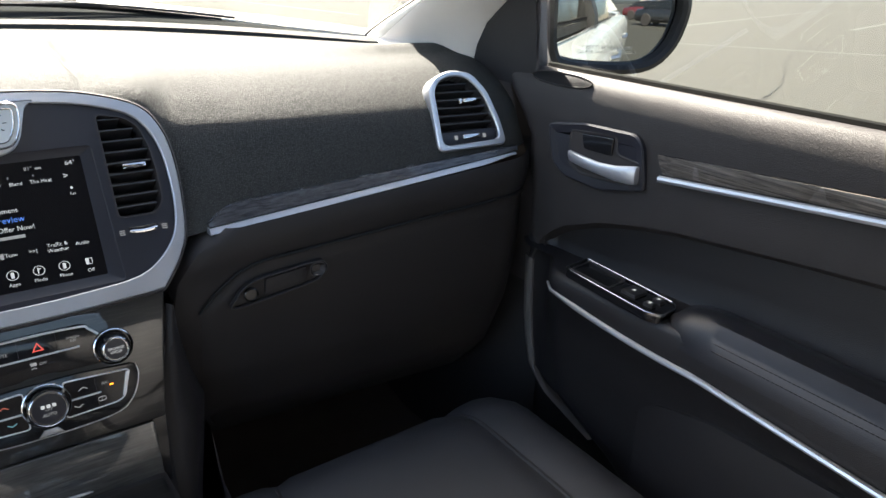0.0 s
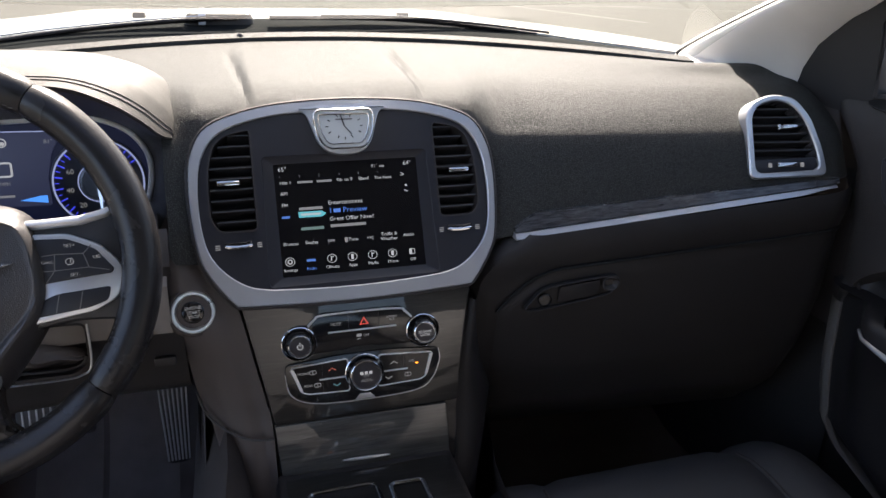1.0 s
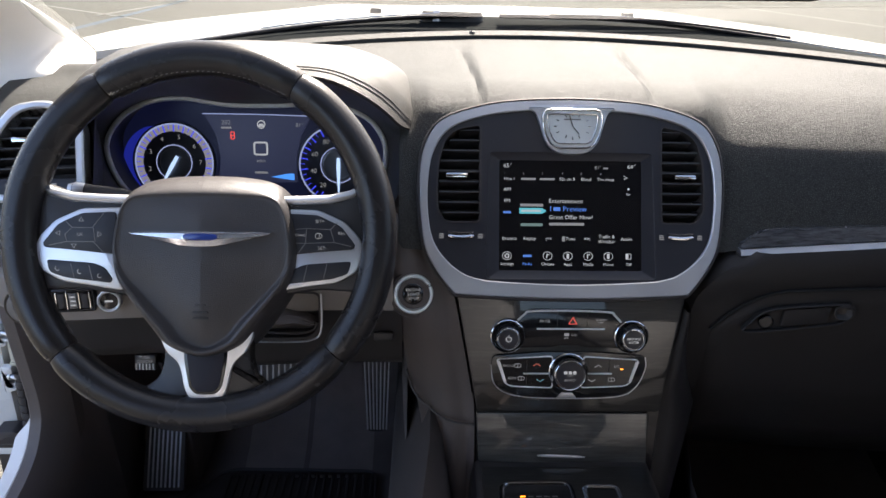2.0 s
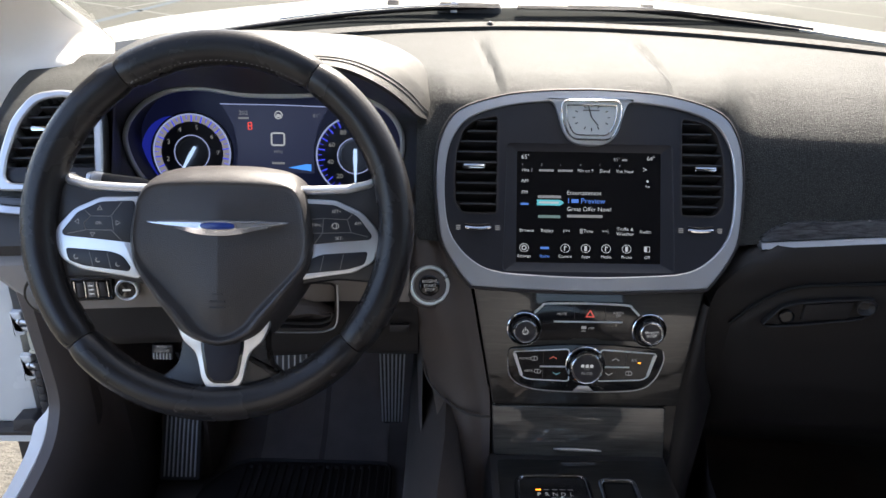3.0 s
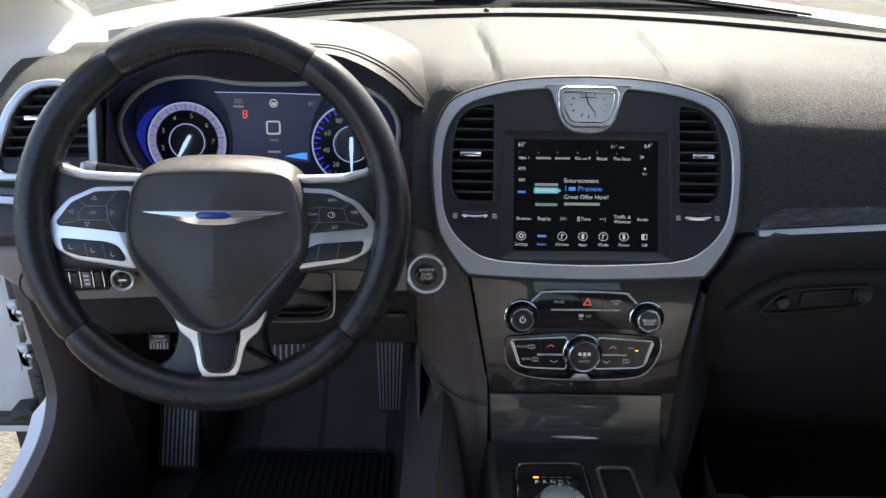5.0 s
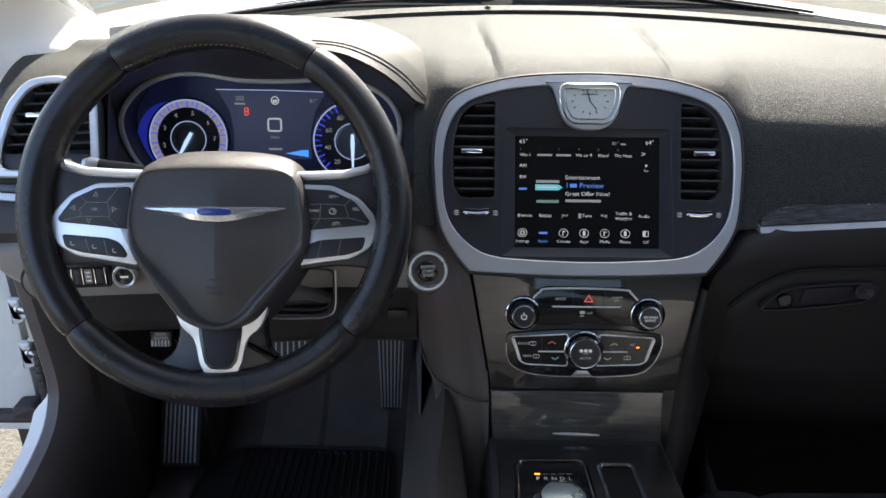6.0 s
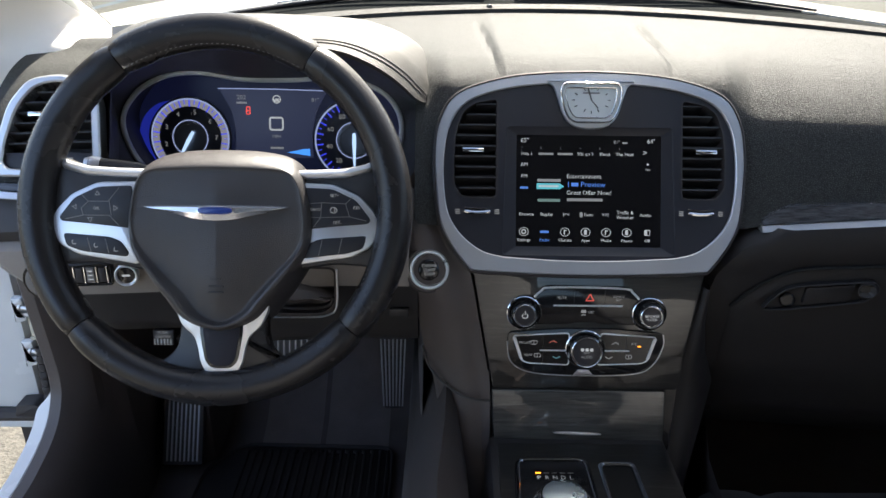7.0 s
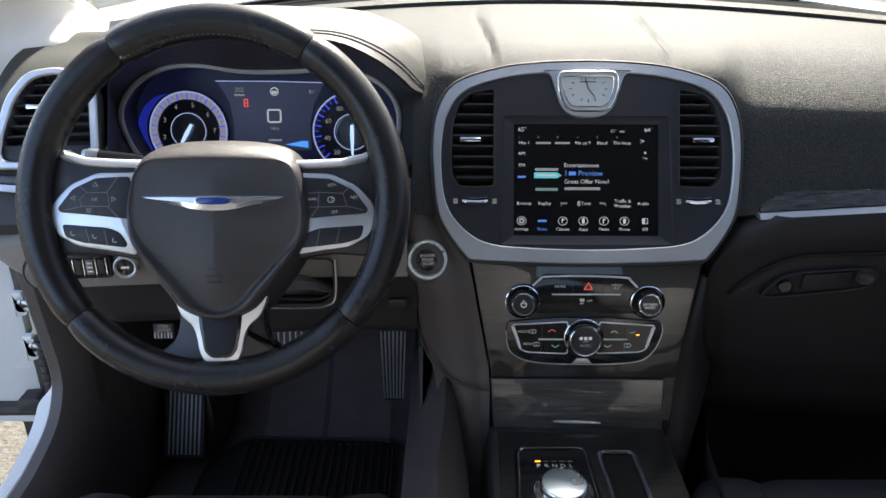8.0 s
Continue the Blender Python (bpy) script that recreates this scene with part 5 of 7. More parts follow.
def dial(x, y, r, words, a0, a1, needle, ticks, band):
    bm = bmesh.new()
    lathe(bm, [(r * 1.06, 0.0002), (r * 1.05, 0.003), (r * 1.0, 0.0032), (r * 0.985, 0.0006), (r * 0.6, 0.0004), (0, 0.0004)], 56)
    d = part("dial", bm, DIALFACE, cluster, "", Matrix.Translation((x, y, 0)))
    for q, w, z in ((0.985, 0.0011, 0.0034), (0.45, 0.0007, 0.0036)):
        bm = bmesh.new()
        rim_band(bm, oval(2 * (r * q + w), 2 * (r * q + w), 56), oval(2 * (r * q - w), 2 * (r * q - w), 56), z - 0.0004, z, 0.0001)
        part("ring_light", bm, HALO, d, "thin pale blue lit ring")
    bm = bmesh.new()
    arc = [a0 + (a1 - a0) * i / 60 for i in range(61)]
    loft(bm, [[(r * 0.97 * math.sin(t), r * 0.97 * math.cos(t), 0.0012) for t in arc], [(r * 0.80 * math.sin(t), r * 0.80 * math.cos(t), 0.0022) for t in arc]], closed=False)
    if band:
        part("scale_band", bm, BAND, d, "pale lit scale band")
    else:
        bm.free()
    bm = bmesh.new()
    for i in range(ticks + 1):
        t = a0 + (a1 - a0) * i / ticks
        big = i % 2 == 0
        box(bm, (0, 0, 0), (0.0016 if big else 0.0009, 0.010 if big else 0.006, 0.0012), 0, Matrix.Rotation(-t, 4, "Z") @ Matrix.Translation((0, r * (0.885 if big else 0.91), 0.0024)))
    part("tick_marks", bm, BLUEGLOW, d, "blue lit tick marks")
    for words_, t in words:
        lettering(words_, 0.0092, d, r * 0.66 * math.sin(t), r * 0.66 * math.cos(t), 0.0012, GREY, "numeral")
    bm = bmesh.new()
    lathe(bm, [(r * 0.43, 0.0004), (r * 0.42, 0.003), (r * 0.37, 0.0034), (r * 0.36, 0.001), (0, 0.0012)], 40)
    part("inner_ring", bm, material("grey_ring", (0.16, 0.17, 0.19), 0.35, 0.6), d)
    bm = bmesh.new()
    tube(bm, [(0, -0.010, 0.005), (0, 0.004, 0.006), (0, r * 0.72, 0.005)], [0.0022, 0.0028, 0.0010], 8, flat=0.4)
    bmesh.ops.rotate(bm, cent=(0, 0, 0), matrix=Matrix.Rotation(-needle, 3, "Z"), verts=bm.verts[:])
    part("needle", bm, glowing("blue_white_needle", (0.45, 0.65, 1.0), 0.4), d, "pale blue lit needle")
    return d


dial(-0.1185, -0.008, 0.0535, [(str(n), radians(-183 + 39 * n)) for n in range(1, 8)], radians(-130), radians(132), radians(-150), 32, True)
dial(0.1075, -0.009, 0.0545, [(str(20 * n), radians(-180 + 38 * n)) for n in range(1, 6)], radians(-150), radians(60), radians(180), 24, False)
bm = bmesh.new()
slab(bm, rounded([(-0.058, -0.034), (0.05, -0.034), (0.049, 0.0), (0.056, 0.03), (0.0705, 0.0565), (-0.0755, 0.058), (-0.060, 0.03), (-0.055, 0.0)], 0.003), 0.0, 0.0022)
DISP = glowing("dim_blue_display", (0.045, 0.055, 0.12), 0.16)
part("display", bm, DISP, cluster, "dim blue driver display")
bm = bmesh.new()
tube(bm, [(-0.0775, 0.0592, 0.0022), (0.0, 0.0590, 0.0022), (0.0720, 0.0575, 0.0022)], 0.0007, 6)
part("display_edge", bm, HALO, cluster, "thin lit display edge")
# the blue lit crescent outside the left dial
bm = bmesh.new()
arc = [radians(-160 + 135 * i / 40) for i in range(41)]
loops = []
for q, z in ((1.08, 0.0012), (1.3, 0.004)):
    loops.append([(-0.1185 + 0.0535 * (1 + (q - 1) * math.sin(math.pi * i / 40) ** 0.7) * math.sin(t), -0.008 + 0.0535 * (1 + (q - 1) * math.sin(math.pi * i / 40) ** 0.7) * math.cos(t), z) for i, t in enumerate(arc)])
loft(bm, loops, closed=False)
part("blue_light_ring", bm, glowing("deep_blue_ring_light", (0.02, 0.035, 0.5), 0.15), cluster, "deep blue lit crescent beside the dial")
lettering("202", 0.0085, cluster, -0.046, 0.0475, 0.0026, GREY, "display_text")
bar(cluster, -0.046, 0.0405, 0.0026, 0.014, 0.0026, GREY)
lettering("81\u00b0", 0.0075, cluster, 0.0545, 0.045, 0.0026, GREY, "display_text")
lettering("MPH", 0.006, cluster, 0.0005, -0.005, 0.0026, GREY, "display_text")
bar(cluster, 0.0005, -0.0205, 0.0026, 0.018, 0.0028, GREY)
zero = rounded([(-0.0095, 0.003), (0.0105, 0.003), (0.0105, 0.022), (-0.0095, 0.022)], 0.0045, 5)
bm = bmesh.new()
rim_band(bm, zero, inset(zero, 0.0024), 0.002, 0.0028, 0.0002)
part("speed_digit", bm, WHITE, cluster)
zero = [p + Vector((0.002, 0.0455)) for p in oval(0.0115, 0.0115, 24)]
bm = bmesh.new()
rim_band(bm, zero, inset(zero, 0.0015), 0.002, 0.0028, 0.0002)
box(bm, (0.002, 0.0445, 0.0025), (0.006, 0.004, 0.0006), 0.001)
part("symbol", bm, WHITE, cluster)
bm = bmesh.new()
zero = rounded([(-0.0405, 0.0245), (-0.0345, 0.0245), (-0.0345, 0.0355), (-0.0405, 0.0355)], 0.002, 4)
rim_band(bm, zero, inset(zero, 0.0014), 0.002, 0.0028, 0.0002)
box(bm, (-0.0375, 0.030, 0.0025), (0.004, 0.0014, 0.0006))
part("warning_symbol", bm, RED, cluster, "lit red warning symbol")
bm = bmesh.new()
slab(bm, [(0.014, -0.0265), (0.046, -0.031), (0.046, -0.0215), (0.038, -0.0215)], 0.002, 0.0027)
part("gauge_bar", bm, glowing("sky_blue_bar", (0.05, 0.25, 0.8), 0.45), cluster, "blue level bar")

# ---- driver's lower dash ----
bm = bmesh.new()
strip_on_face(bm, lambda x: wood_low(x) + 0.0005, lambda x: wood_high(x) + 0.001, 0.006, -0.69, -0.572, 20)
part("veneer_strip", bm, WOOD, dash, "dark grey open-grain veneer strip")
bm = bmesh.new()
strip_on_face(bm, lambda x: wood_low(x) - 0.0075, wood_low, 0.0085, -0.69, -0.572, 20)
part("silver_strip", bm, SATIN, dash, "thin satin silver strip")


def knee_grid(rows, x0, x1, n=36, wrap=0.10):
    out = []
    for z, y in rows:
        line = []
        left = max(x0, -0.72 + 0.035 * step(0.90, 0.867, z) + 0.05 * step(0.867, 0.825, z) + 0.02 * step(0.825, 0.78, z))
        for i in range(n + 1):
            x = left + (x1 - left) * i / n
            curl = 0.03 * max(0.0, (left + 0.03 - x) / 0.03) ** 2
            line.append(Vector((x, y - wrap * max(0.0, abs(x) - 0.3) + curl, z + 0.026 * step(-0.44, -0.52, x) * step(0.80, 0.757, z))))
        out.append(line)
    return out


bm = bmesh.new()
loft(bm, knee_grid([(0.962, 0.868), (0.94, 0.852), (0.925, 0.846), (0.912, 0.85)], -0.745, -0.21), closed=False)
part("lower_band", bm, SOFT, dash)
bm = bmesh.new()
loft(bm, knee_grid([(0.915, 0.87), (0.911, 0.85), (0.903, 0.842), (0.87, 0.838), (0.845, 0.842)], -0.745, -0.215), closed=False)
part("switch_panel", bm, material("warm_grey_plastic", (0.28, 0.25, 0.225), 0.5, grain=0.3, grain_size=0.001), dash, "warm grey switch panel")
bm = bmesh.new()
loft(bm, knee_grid([(0.845, 0.8435), (0.838, 0.85), (0.80, 0.86), (0.757, 0.878), (0.742, 0.892), (0.737, 0.91), (0.745, 1.0), (0.78, 1.15)], -0.745, -0.205), closed=False)
part("knee_panel", bm, material("dark_knee_plastic", (0.042, 0.038, 0.037), 0.5, grain=0.3, grain_size=0.001), dash, "dark grey knee panel")
bm = bmesh.new()
box(bm, (-0.222, 0.872, 0.782), (0.022, 0.004, 0.008), 0.001)
part("hood_release_label", bm, PLASTIC, dash)
switches = thing("dimmer_switches", plane_frame(-0.578, 0.8045, 0.8755, 4, 6), "pair of chrome edged dimmer wheels", "switch")
bm = bmesh.new()
frame_ = rounded([(-0.024, -0.0135), (0.024, -0.0135), (0.024, 0.0135), (-0.024, 0.0135)], 0.004, 4)
rim_band(bm, frame_, inset(frame_, 0.003), -0.006, 0.003, 0.001)
part("bezel", bm, GLOSS, switches)
for x in (-0.0125, 0.0125):
    bm = bmesh.new()
    box(bm, (x, 0, 0.0), (0.008, 0.018, 0.006), 0.002)
    part("thumbwheel", bm, RUBBER, switches)
    for dx in (-0.0058, 0.0058):
        bm = bmesh.new()
        box(bm, (x + dx, 0, 0.001), (0.0014, 0.02, 0.004), 0.0005)
        part("chrome_edge", bm, CHROME, switches)
bm = bmesh.new()
box(bm, (0, 0, 0.001), (0.009, 0.019, 0.004), 0.001)
part("centre_block", bm, DARKGREY, switches)
for y in (-0.005, 0.0, 0.005):
    bar(switches, 0, y, 0.0032, 0.006, 0.0014, WHITE, "symbol")
bm = bmesh.new()
slab(bm, inset(frame_, 0.002), -0.006, -0.002)
part("backing", bm, DARKGREY, switches)
trunk = thing("trunk_button", plane_frame(-0.540, 0.8085, 0.873, 4, 6), "round trunk release button with chrome ring", "button")
bm = bmesh.new()
lathe(bm, [(0.0135, -0.006), (0.0132, 0.002), (0.012, 0.0028), (0.0102, 0.0015), (0.0102, -0.002)], 32)
part("chrome_ring", bm, SILVERPAINT, trunk)
bm = bmesh.new()
lathe(bm, [(0.0103, -0.004), (0.0098, 0.0008), (0, 0.0014)], 28)
part("cap", bm, GLOSS, trunk)
bar(trunk, 0, 0, 0.0016, 0.009, 0.0022, WHITE)
lamp_switch = thing("headlamp_switch", plane_frame(-0.629, 0.8005, 0.870, 4, 8), "round black headlamp switch", "switch")
bm = bmesh.new()
lathe(bm, [(0.0245, -0.01), (0.0245, 0.0005), (0.0225, 0.001), (0.0215, -0.002)], 40)
part("ring", bm, GLOSS, lamp_switch)
bm = bmesh.new()
lathe(bm, [(0.0215, -0.008), (0.0210, 0.003), (0.0195, 0.0042), (0.011, 0.005), (0.0105, 0.010), (0, 0.011)], 40)
part("dial", bm, DARKGREY, lamp_switch)
for k in range(4):
    t = radians(-60 + 40 * k)
    bm = bmesh.new()
    box(bm, (0.0155 * math.sin(t), 0.0155 * math.cos(t), 0.0047), (0.003, 0.003, 0.0006), 0.0008)
    part("symbol", bm, GREY, lamp_switch)
# the fold-away cover right of the column
bm = bmesh.new()
tube(bm, curve_points([(-0.40, 0.832, 0.8065), (-0.34, 0.832, 0.8065), (-0.3145, 0.832, 0.8095), (-0.3025, 0.832, 0.8225), (-0.3005, 0.832, 0.872)], 30), 0.0013, 6)
part("knee_cover_seam", bm, SATIN, dash, "thin pale cover seam")

recess = rounded([(-0.42, 0.808), (-0.318, 0.8085), (-0.3025, 0.8225), (-0.3005, 0.874), (-0.42, 0.876)], 0.012, 5)
bm = bmesh.new()
loft(bm, [[Vector((p.x, 0.8335, p.y)) for p in recess], [Vector((p.x, 0.8335, p.y)) for p in inset(recess, 0.003)], [Vector((p.x, 0.852, p.y)) for p in inset(recess, 0.006)]], cap_last=True)
part("column_recess", bm, RUBBER, dash, "dark recess under the steering column")
bm = bmesh.new()
loops = []
for k in range(13):
    f = k / 12
    x = -0.405 + 0.098 * f
    hi = 0.835 + 0.026 * math.sin(math.pi * min(1.0, 0.15 + f * 0.95)) + 0.003 * math.sin(9 * f)
    lo = 0.8245 - 0.001 * math.sin(7 * f)
    bulge = 0.030 * math.sin(math.pi * (0.2 + 0.72 * f)) + 0.003 * math.sin(15 * f)
    loops.append([Vector((x, 0.846 - bulge * math.sin(math.pi * i / 10) ** 0.7 - 0.002 * math.sin(i * 2.1 + 5 * f), lo + (hi - lo) * i / 10)) for i in range(11)])
loft(bm, loops, closed=False)
part("column_boot", bm, WARMSOFT, dash, "soft creased boot under the steering column")
bm = bmesh.new()
tube(bm, curve_points([(-0.40, 0.838, 0.8185), (-0.335, 0.834, 0.8180), (-0.312, 0.834, 0.8230), (-0.3065, 0.834, 0.8330)], 20), 0.0022, 8)
part("recess_lip", bm, PLASTIC, dash)
bm = bmesh.new()
box(bm, (-0.228, 0.853, 0.803), (0.024, 0.006, 0.011), 0.0015)
part("blank_switch", bm, PLASTIC, dash)

# ---- footwell ----
FLOOR_Z = 0.33
bm = bmesh.new()
rows = []
for y, z in ((-1.6, FLOOR_Z), (0.3, FLOOR_Z), (1.16, FLOOR_Z), (1.22, 0.345), (1.30, 0.40), (1.40, 0.52), (1.44, 0.70), (1.44, 0.95)):
    rows.append([Vector((x, y, z)) for x in (-0.74, -0.45, -0.16, 0.16, 0.45, 0.74)])
loft(bm, rows, closed=False)
solo("floor", bm, CARPET, "charcoal carpeted car floor", "floor", kind="structure")
bm = bmesh.new()
for side in (-1, 1):
    rows = [[Vector((side * x * f, y, z)) for y, f in ((-0.6, 0.66), (0.55, 0.70), (0.80, 0.84), (0.90, 0.97), (1.44, 1.0))[0 if side > 0 else 3:]] for x, z in ((0.235, FLOOR_Z - 0.01), (0.222, 0.50), (0.206, 0.62))]
    loft(bm, rows, closed=False)
    rows = [[Vector((side * x, y, z)) for y in (0.90, 1.44)] for x, z in ((0.206, 0.62), (0.2, 0.76), (0.12, 0.80))]
    loft(bm, rows, closed=False)
solo("tunnel_carpet", bm, CARPET, "charcoal carpet over the transmission tunnel", "carpet", kind="structure")
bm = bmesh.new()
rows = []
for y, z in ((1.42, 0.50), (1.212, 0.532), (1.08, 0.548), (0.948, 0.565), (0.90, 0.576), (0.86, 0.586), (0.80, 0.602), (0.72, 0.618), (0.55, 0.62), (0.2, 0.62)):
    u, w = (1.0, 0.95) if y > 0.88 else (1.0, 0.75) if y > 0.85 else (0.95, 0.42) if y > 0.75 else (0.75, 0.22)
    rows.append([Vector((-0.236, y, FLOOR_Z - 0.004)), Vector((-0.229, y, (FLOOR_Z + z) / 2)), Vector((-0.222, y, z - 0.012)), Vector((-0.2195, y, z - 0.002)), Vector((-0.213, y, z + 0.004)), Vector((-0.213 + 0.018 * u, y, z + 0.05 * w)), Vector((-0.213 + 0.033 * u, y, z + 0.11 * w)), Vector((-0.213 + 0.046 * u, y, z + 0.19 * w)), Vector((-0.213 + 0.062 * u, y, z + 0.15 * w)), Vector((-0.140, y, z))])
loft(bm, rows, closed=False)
# a darker carpet colour than the floor's
solo("tunnel_side_carpet", bm, material("dark_tunnel_carpet", (0.045, 0.037, 0.036), 0.9, grain=0.8, grain_size=0.002, vary=0.3), "dark carpet on the side of the tunnel", "carpet", kind="structure")
mat_ = thing("floor_mat", None, "black ribbed rubber floor mat", "floor mat")
bm = bmesh.new()
slab(bm, rounded([(-0.60, 0.45), (-0.25, 0.45), (-0.258, 1.165), (-0.54, 1.172), (-0.60, 1.10)], 0.03, 5), FLOOR_Z, FLOOR_Z + 0.008, 0.003)
part("sheet", bm, RUBBER, mat_)
for i in range(19):
    x = -0.53 + 0.0145 * i
    bm = bmesh.new()
    box(bm, (x, 0.99, FLOOR_Z + 0.0095), (0.005, 0.32, 0.006), 0.0015)
    part("rib", bm, RUBBER, mat_)
for i in range(17):
    bm = bmesh.new()
    lathe(bm, [(0.0045, 0.0), (0.0042, 0.003), (0.0025, 0.0048), (0.0, 0.0052)], 10, Matrix.Translation((-0.52 + 0.0158 * i, 1.150, FLOOR_Z + 0.0078)))
    part("nub", bm, RUBBER, mat_)
bm = bmesh.new()
edge_ = rounded([(-0.60, 0.45), (-0.25, 0.45), (-0.258, 1.165), (-0.54, 1.172), (-0.60, 1.10)], 0.03, 5)
rim_band(bm, edge_, inset(edge_, 0.006), FLOOR_Z + 0.004, FLOOR_Z + 0.013, 0.002)
part("raised_edge", bm, RUBBER, mat_)
for x, w in ((-0.33, 0.06), (-0.455, 0.055)):
    bm = bmesh.new()
    rows = [[Vector((x - w, y, z)), Vector((x + w, y, z))] for y, z in ((1.17, FLOOR_Z + 0.006), (1.225, 0.352), (1.305, 0.407), (1.40, 0.528))]
    loft(bm, rows, closed=False)
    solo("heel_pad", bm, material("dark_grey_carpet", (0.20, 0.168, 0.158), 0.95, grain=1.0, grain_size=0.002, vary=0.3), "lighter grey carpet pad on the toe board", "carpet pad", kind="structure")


def pedal(name, m, outline, ribs, rib_axis, label, arm):
    p = thing(name, m, label, "pedal", "pedals")
    bm = bmesh.new()
    slab(bm, outline, -0.012, 0.0, 0.003)
    part("pad", bm, RUBBER, p)
    edge = material("worn_metal_edge", (0.45, 0.44, 0.43), 0.4, 0.6)
    for a, b in ribs:
        bm = bmesh.new()
        tube(bm, [(a[0], a[1], 0.0008), (b[0], b[1], 0.0008)], 0.0016, 6)
        part("rib", bm, edge if rib_axis else RUBBER, p)
    if arm:
        bm = bmesh.new()
        tube(bm, arm, 0.009, 8)
        part("arm", bm, PLASTIC, p)
    return p


acc = rounded([(-0.0195, -0.066), (0.0175, -0.066), (0.024, 0.07), (-0.025, 0.07)], 0.012, 5)
pedal("accelerator_pedal", plane_frame(-0.2575, 1.15, 0.512, 12), acc, [((-0.0165 + 0.0055 * i * 1.0, -0.06), (-0.0215 + 0.0072 * i, 0.066)) for i in range(7)], 1, "tall ribbed black accelerator pedal", [(0, 0.06, -0.012), (0.005, 0.16, -0.06), (0.005, 0.30, -0.10)])
brk = rounded([(-0.055, -0.03), (0.055, -0.03), (0.055, 0.03), (-0.055, 0.03)], 0.008, 4)
pedal("brake_pedal", plane_frame(-0.428, 1.13, 0.569, 18), brk, [((-0.045 + 0.01 * i, -0.024), (-0.045 + 0.01 * i, 0.024)) for i in range(10)], 1, "wide ribbed black brake pedal", [(0.01, 0.02, -0.012), (0.012, 0.15, -0.05), (0.012, 0.32, -0.09)])
prk = rounded([(-0.017, -0.0125), (0.017, -0.0125), (0.017, 0.0125), (-0.017, 0.0125)], 0.003, 3)
pb = pedal("parking_brake_pedal", plane_frame(-0.613, 1.05, 0.643, 14), prk, [((-0.013 + 0.0052 * i, -0.011), (-0.013 + 0.0052 * i, -0.001)) for i in range(6)], 1, "small ribbed parking brake pedal with lettering", [(0.024, 0.0, -0.012), (0.03, -0.06, -0.02), (0.03, 0.02, -0.05), (0.03, 0.2, -0.08)])
# printed letters, given a faint glow though no lamp is behind them
lettering("PUSH\nON/OFF", 0.0068, pb, 0, 0.0055, 0.0012, GREY, "pedal_text")
dead = rounded([(-0.036, -0.063), (0.036, -0.063), (0.034, 0.063), (-0.034, 0.063)], 0.008, 4)
pedal("footrest", plane_frame(-0.625, 1.10, 0.428, 30), dead, [((-0.026 + 0.0075 * i, -0.056), (-0.026 + 0.0075 * i, 0.056)) for i in range(8)], 1, "ribbed black driver footrest", None)
bm = bmesh.new()
box(bm, (-0.625, 1.22, 0.40), (0.09, 0.2, 0.14), 0.02)
solo("footrest_block", bm, CARPET, "carpeted block behind the footrest", "footrest", kind="structure")
# ---- windscreen, pillars, roof ----


def build_pillar(name, side, shift):
    """The trimmed front pillar from the dash corner up to the roof."""
    p = thing(name, None, "light grey cloth-covered windscreen pillar trim", "pillar trim", "windscreen pillars")
    sx = lambda x: side * (x + shift)
    A = curve_points([(0.60, 1.13, 1.05), (0.585, 1.11, 1.095), (0.578, 1.085, 1.118), (0.575, 0.93, 1.185), (0.57, 0.70, 1.275), (0.55, 0.40, 1.385)], 24)
    B = curve_points([(0.706, 1.01, 1.01), (0.702, 0.985, 1.055), (0.701, 0.972, 1.08), (0.70, 0.963, 1.107), (0.699, 0.939, 1.143), (0.697, 0.891, 1.18), (0.685, 0.71, 1.28), (0.655, 0.40, 1.40)], 24)
    A = [Vector((-0.12, 0.04, 1.25)) + (q - Vector((-0.12, 0.04, 1.25))) * (1.0 + (0.11 if side > 0 else 0.075) * step(0.0, 8.0, i)) + Vector((0.0 if side > 0 else -0.017 * step(0.0, 8.0, i), 0, 0)) for i, q in enumerate(A)]
    bm = bmesh.new()
    loops = []
    for i, (a, b) in enumerate(zip(A, B)):
        across = b - a
        foot = Vector((-0.5, -0.8, 0.1)) * (0.062 * (1 - step(6.0, 13.0, i)) if side < 0 else 0.0)
        out = Vector((-0.75, -0.5, 0.25)).normalized()
        ring = []
        for k in range(15):
            s = (k / 14) ** 1.3
            ring.append(a + across * s + out * 0.046 * math.sin(math.pi * s ** 0.62) ** 0.8 + foot * math.sin(math.pi * s) ** 1.7)
        ring += [b + Vector((0.02, 0.015, 0.01)), a + Vector((0.03, 0.05, 0.005))]
        loops.append([Vector((sx(q.x), q.y, q.z)) for q in ring])
    loft(bm, loops, cap_first=True, cap_last=True)
    part("trim", bm, TRIM, p)
    bm = bmesh.new()
    tube(bm, [Vector((sx(q.x - 0.002), q.y + 0.006, q.z + 0.002)) for q in A], 0.0034, 8)
    part("glass_seal", bm, RUBBER, p)
    return p


build_pillar("windscreen_pillar", 1, 0.0)
build_pillar("windscreen_pillar", -1, 0.062)
bm = bmesh.new()
rows = []
for k in range(13):
    s = k / 12
    row = []
    for i in range(31):
        u = -1 + 2 * i / 30
        xb, xt = 0.70 * u, 0.60 * u
        base = Vector((xb, 1.395 - 0.62 * xb * xb, 1.112 - 0.04 * xb * xb))
        head = Vector((xt, 0.42 - 0.12 * xt * xt, 1.425 - 0.03 * xt * xt))
        p = base.lerp(head, s)
        p += Vector((0, 0.03, 0.03)) * math.sin(math.pi * s)
        row.append(p)
    rows.append(row)
loft(bm, rows, closed=False)
